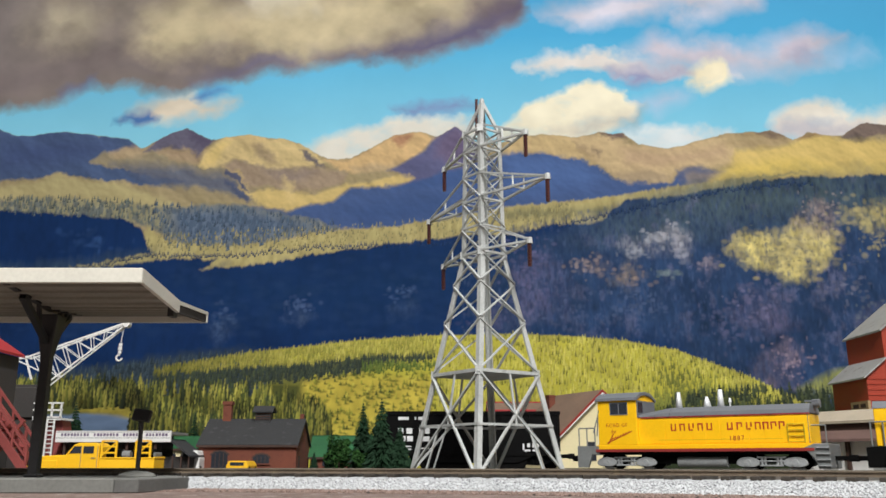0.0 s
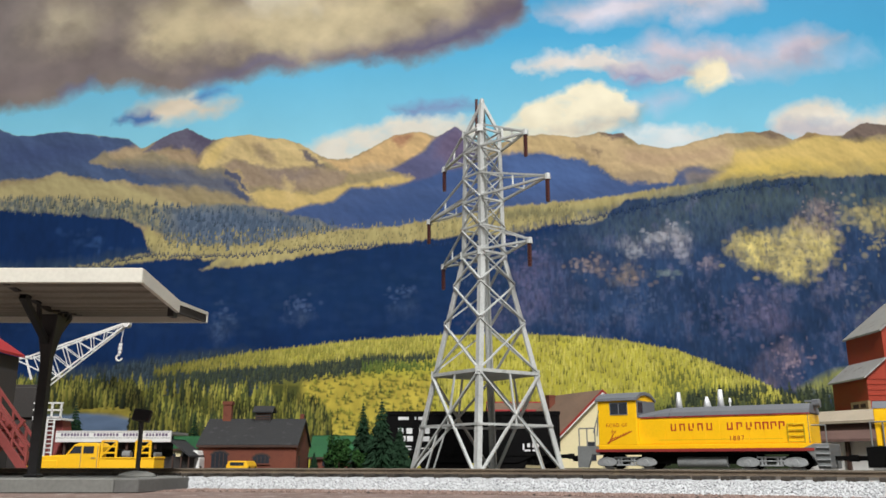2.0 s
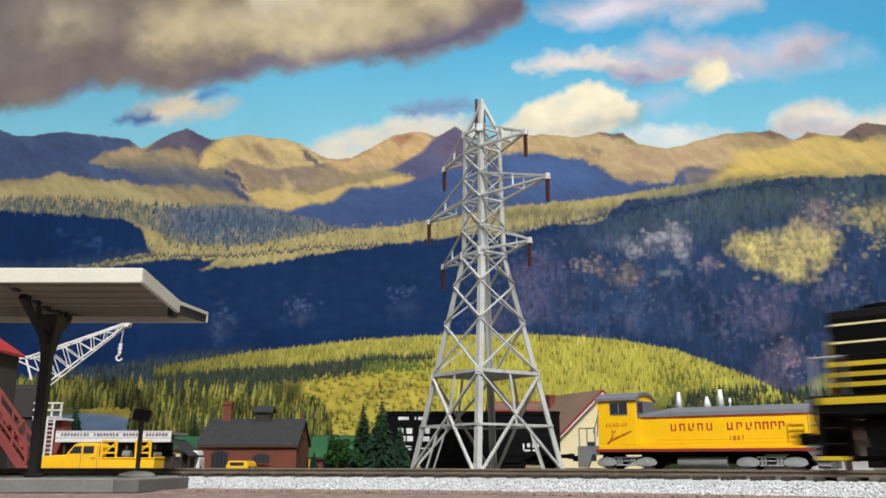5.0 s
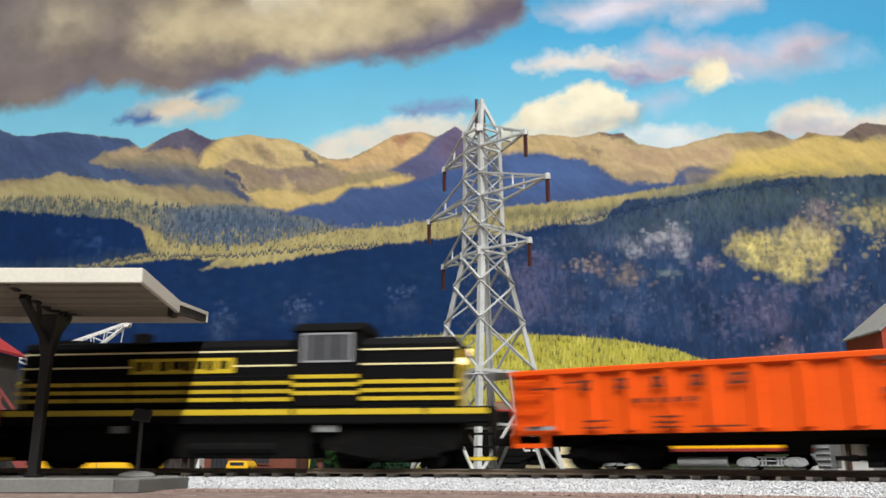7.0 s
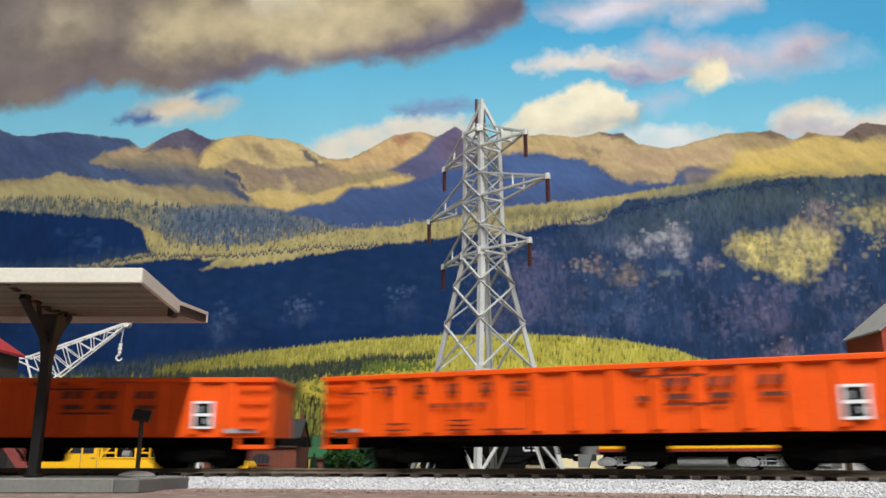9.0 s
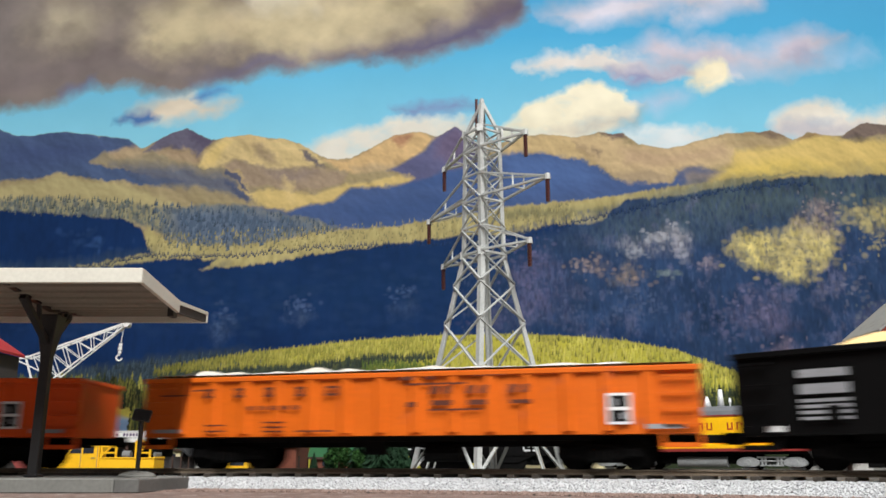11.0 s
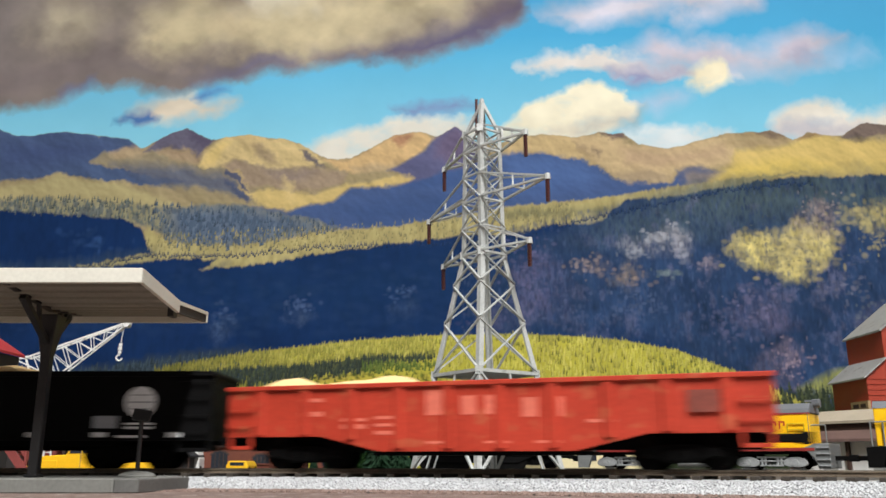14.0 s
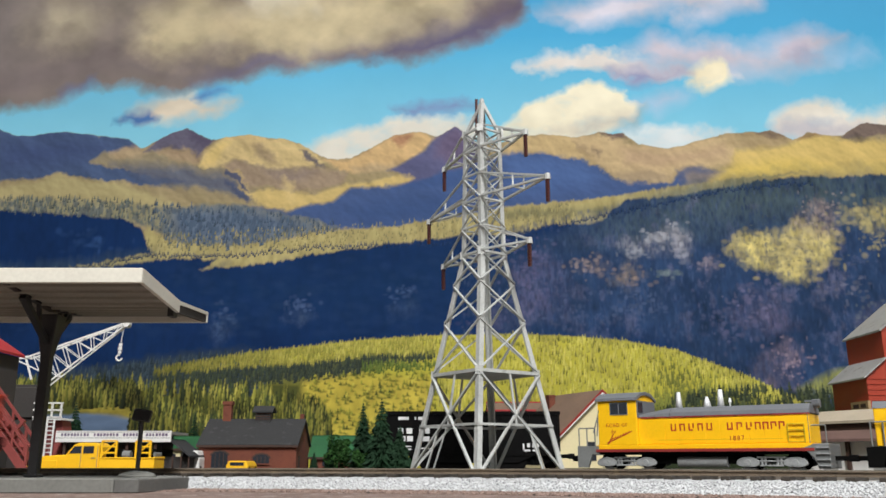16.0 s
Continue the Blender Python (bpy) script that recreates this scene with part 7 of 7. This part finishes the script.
def build_stair_house():
    h = thing("signal_house", mm(-259, 480, 0.6), "dark grey yard house with a bright red gable roof", "building")
    part("wall", Shape().box(-86, -2, 0, 34, 0, 70), M["grey_wall"], h)
    part("roof", Shape().prism([(0.5, 71.4), (-44, 100), (-88.5, 71.4), (-88.5, 69.8), (-44, 98), (0.5, 69.8)], -2, 36, "y"), M["roof_red"], h, "bright red roof")
    for x in (-22, -46):
        win = part("window", Shape().box(x, x + 12, -0.5, 0, 40, 56), M["glass"], h, "dark window")
        part("window_sill", Shape().box(x - 1, x + 13, -1.4, 0, 38.6, 40), M["roof_red"], win)
    part("trim", Shape().box(-87, -1, -1.1, 0, 67.4, 69.6), M["grey_wall"], h)
    s = thing("outside_stair", mm(-236, 462, 0.6), "oxide red timber stair with railings down the signal house", "stair")
    top, foot = Vector((-26, 0, 52)), Vector((15, 0, 3))
    for y in (-7, 7):
        part("stringer", Shape().beam(top + Vector((0, y, 0)), foot + Vector((0, y, 0)), 1.6, 4.2), M["stair_red"], s)
        part("handrail", Shape().beam(top + Vector((0, y, 13)), foot + Vector((0, y, 13)), 1.3, 1.3).beam(top + Vector((0, y, 7)), foot + Vector((0, y, 7)), 0.9, 0.9), M["stair_red"], s)
        for k in range(6):
            p = top.lerp(foot, k / 5) + Vector((0, y, 0))
            part("baluster", Shape().beam(p, p + Vector((0, 0, 13)), 1.2, 1.2), M["stair_red"], s)
    step = mesh_of("tread", Shape().box(-2.0, 2.0, -6.4, 6.4, -0.5, 0.5), M["stair_red"])
    for k in range(14):
        part("tread", step, None, s).matrix_basis = mm(*top.lerp(foot, (k + 0.5) / 14))
    part("landing", Shape().box(-60, -24, -8, 9, 50.5, 52.5), M["stair_red"], s)
    lr = Shape()
    for x in (-58, -46, -34, -25):
        lr.beam((x, -7.4, 52), (x, -7.4, 65), 1.2, 1.2).beam((x, -6, 0), (x, -6, 51), 1.6, 1.6)
    lr.beam((-60, -7.4, 65), (-24, -7.4, 65), 1.3, 1.3).beam((-60, -7.4, 58.5), (-24, -7.4, 58.5), 1.0, 1.0).beam((-58, -6, 4), (-34, -6, 48), 1.3, 1.3).beam((-34, -6, 4), (-58, -6, 48), 1.3, 1.3).beam((-34, -6, 4), (-12, -6, 34), 1.3, 1.3)
    part("landing_frame", lr, M["stair_red"], s)
    for a in (8, 15):
        part("brace", Shape().beam((a - 30, 3, 0), (a - 8, 3, 30), 1.6, 1.6), M["stair_red"], s)
    pk = thing("grey_panel", mm(-262, 455, 0.6), "pale grey leaning metal panel under the stair", "panel")
    part("sheet", Shape().prism([(0, 0), (9, 0), (6, 22), (2, 24)], 0, 1.0, "y"), M["tin"], pk)


def build_elevator():
    e = thing("grain_elevator", mm(344, 650, 0.6), "red wooden grain elevator with grey tin roofs", "building")
    part("tower", Shape().prism([(0, 0), (0, 108), (38, 138), (76, 108), (76, 0)], 0, 59, "y"), M["barn_red"], e)
    part("tower_roof", gable(Shape(), 0, 76, 0, 59, 108, 138, 2.0, 1.6, "y"), M["tin"], e, "grey tin roof")
    part("lean_to", Shape().prism([(-16, 0), (-0.02, 0), (-0.02, 84), (-16, 71)], 0.4, 58.6, "y"), M["barn_red"], e)
    part("lean_to_roof", Shape().prism([(-19, 69.6), (0, 85), (0, 86.4), (-19, 71)], -2.5, 61, "y"), M["tin"], e, "grey tin shed roof")
    for k in range(18):
        part("siding_board", Shape().box(-15.9, 75.9, -0.12, 0.35, 4 + 4.1 * k - 0.15, 4 + 4.1 * k + 0.15) if 4 + 4.1 * k < 70 else Shape().box(0.1, 75.9, -0.12, 0, 4 + 4.1 * k - 0.15, 4 + 4.1 * k + 0.15), M["barn_red"], e)
    win = part("window", Shape().box(10, 20, -0.5, 0, 56, 70), M["white"], e, "white-framed window")
    part("pane", Shape().box(11.4, 18.6, -0.7, -0.5, 57.4, 68.6), M["glass"], win)
    part("sign_board", Shape().box(-18.2, -16.2, -2, 26, 46, 53), M["wood"], e, "small pale wooden sign board")
    part("sign_bars", Shape().box(-18.3, -18.2, 2, 10, 48, 51).box(-18.3, -18.2, 13, 22, 48, 51), M["brown_dark"], e)
    s = thing("loading_shed", mm(257, 620, 0.6, 0, 0, -62), "open loading shed with a beige roof on brown posts", "shed")
    part("roof", Shape().prism([(-4, 33.0), (18, 41.5), (18, 43), (-4, 34.8)], -6, 130, "x"), M["beige"], s, "beige shed roof")
    part("roof_rear", Shape().prism([(18, 41.5), (40, 34), (40, 35.6), (18, 43)], -6, 130, "x"), M["beige"], s)
    part("beam", Shape().box(-4, 128, -2, 0, 28.4, 33.2), M["brown_dark"], s)
    part("awning", Shape().prism([(-5, 21.6), (-2.2, 27.6), (-2.2, 28.4), (-5.4, 22.4)], -8, 130, "x"), M["mauve_board"], s, "mauve-brown boarded awning")
    part("awning_fascia", Shape().box(-8, 130, -5.9, -5.2, 20.8, 22.6), M["mauve_board"], s)
    part("front_wall", Shape().box(-2, 128, 0.6, 2.4, 0, 28.3), M["white"], s, "pale whitewashed wall")
    part("rear_wall", Shape().box(-2, 128, 36, 38, 0, 33), M["white"], s, "pale rear wall")
    for x in (20, 58, 94):
        part("wall_door", Shape().box(x, x + 11, 0.2, 0.6, 0, 17), M["tin"], s)
    for x in (4, 40, 76, 112):
        part("post", Shape().box(x, x + 2.4, -1.8, 0.4, 0, 26), M["brown_dark"], s)


def build_houses():
    h = thing("gabled_house", mm(121, 650, 0.6, 0, 0, 24), "cream gabled house with brown shingle roof and red edge trim", "house")
    part("wall", Shape().prism([(-38, 0), (38, 0), (38, 27), (0, 59), (-38, 27)], 0, 70, "y"), M["cream_wall"], h)
    part("roof", gable(Shape(), -38, 38, 0, 70, 27, 59.6, 3.0, 1.6, "y"), M["brown_roof"], h, "brown shingle roof")
    for s in (-1, 1):
        part("barge_board", Shape().prism([(s * 41.2, 24.2), (0, 59.4), (0, 61.4), (s * 41.2, 26.2)], -3.9, -3.1, "y"), M["red_line"], h, "red-edged barge board")
        part("barge_edge", Shape().prism([(s * 40.8, 23.2), (0, 58.0), (0, 59.3), (s * 40.8, 24.1)], -3.7, -3.2, "y"), M["white"], h, "white under-edge")
    part("chimney", Shape().box(-14, -8.5, 52, 57.5, 40, 60.5).box(-14.4, -8.1, 51.6, 57.9, 58.8, 60), M["brick"], h, "brick chimney")
    for x in (-14, 10):
        part("window", Shape().box(x, x + 8, -0.4, 0, 8, 22), M["glass"], h)
    w = thing("white_house", mm(40, 735, 0.6), "low white house with a red-edged roof behind the hopper car", "house")
    part("wall", Shape().box(0, 62, 0, 34, 0, 49.5), M["white"], w)
    part("roof", gable(Shape(), 0, 62, 0, 34, 50, 57, 1.5, 1.2), M["brown_roof"], w)
    part("eave_trim", Shape().box(-2, 64, -2.6, -1.6, 48.8, 51), M["roof_red"], w, "red eave trim")
    part("ridge_trim", Shape().box(-2, 64, 16, 18, 58, 59), M["roof_red"], w)


build_brick_house()
build_trees()
build_yellow_truck()
build_depot()
build_crane()
build_stair_house()
build_elevator()
build_houses()
motions()
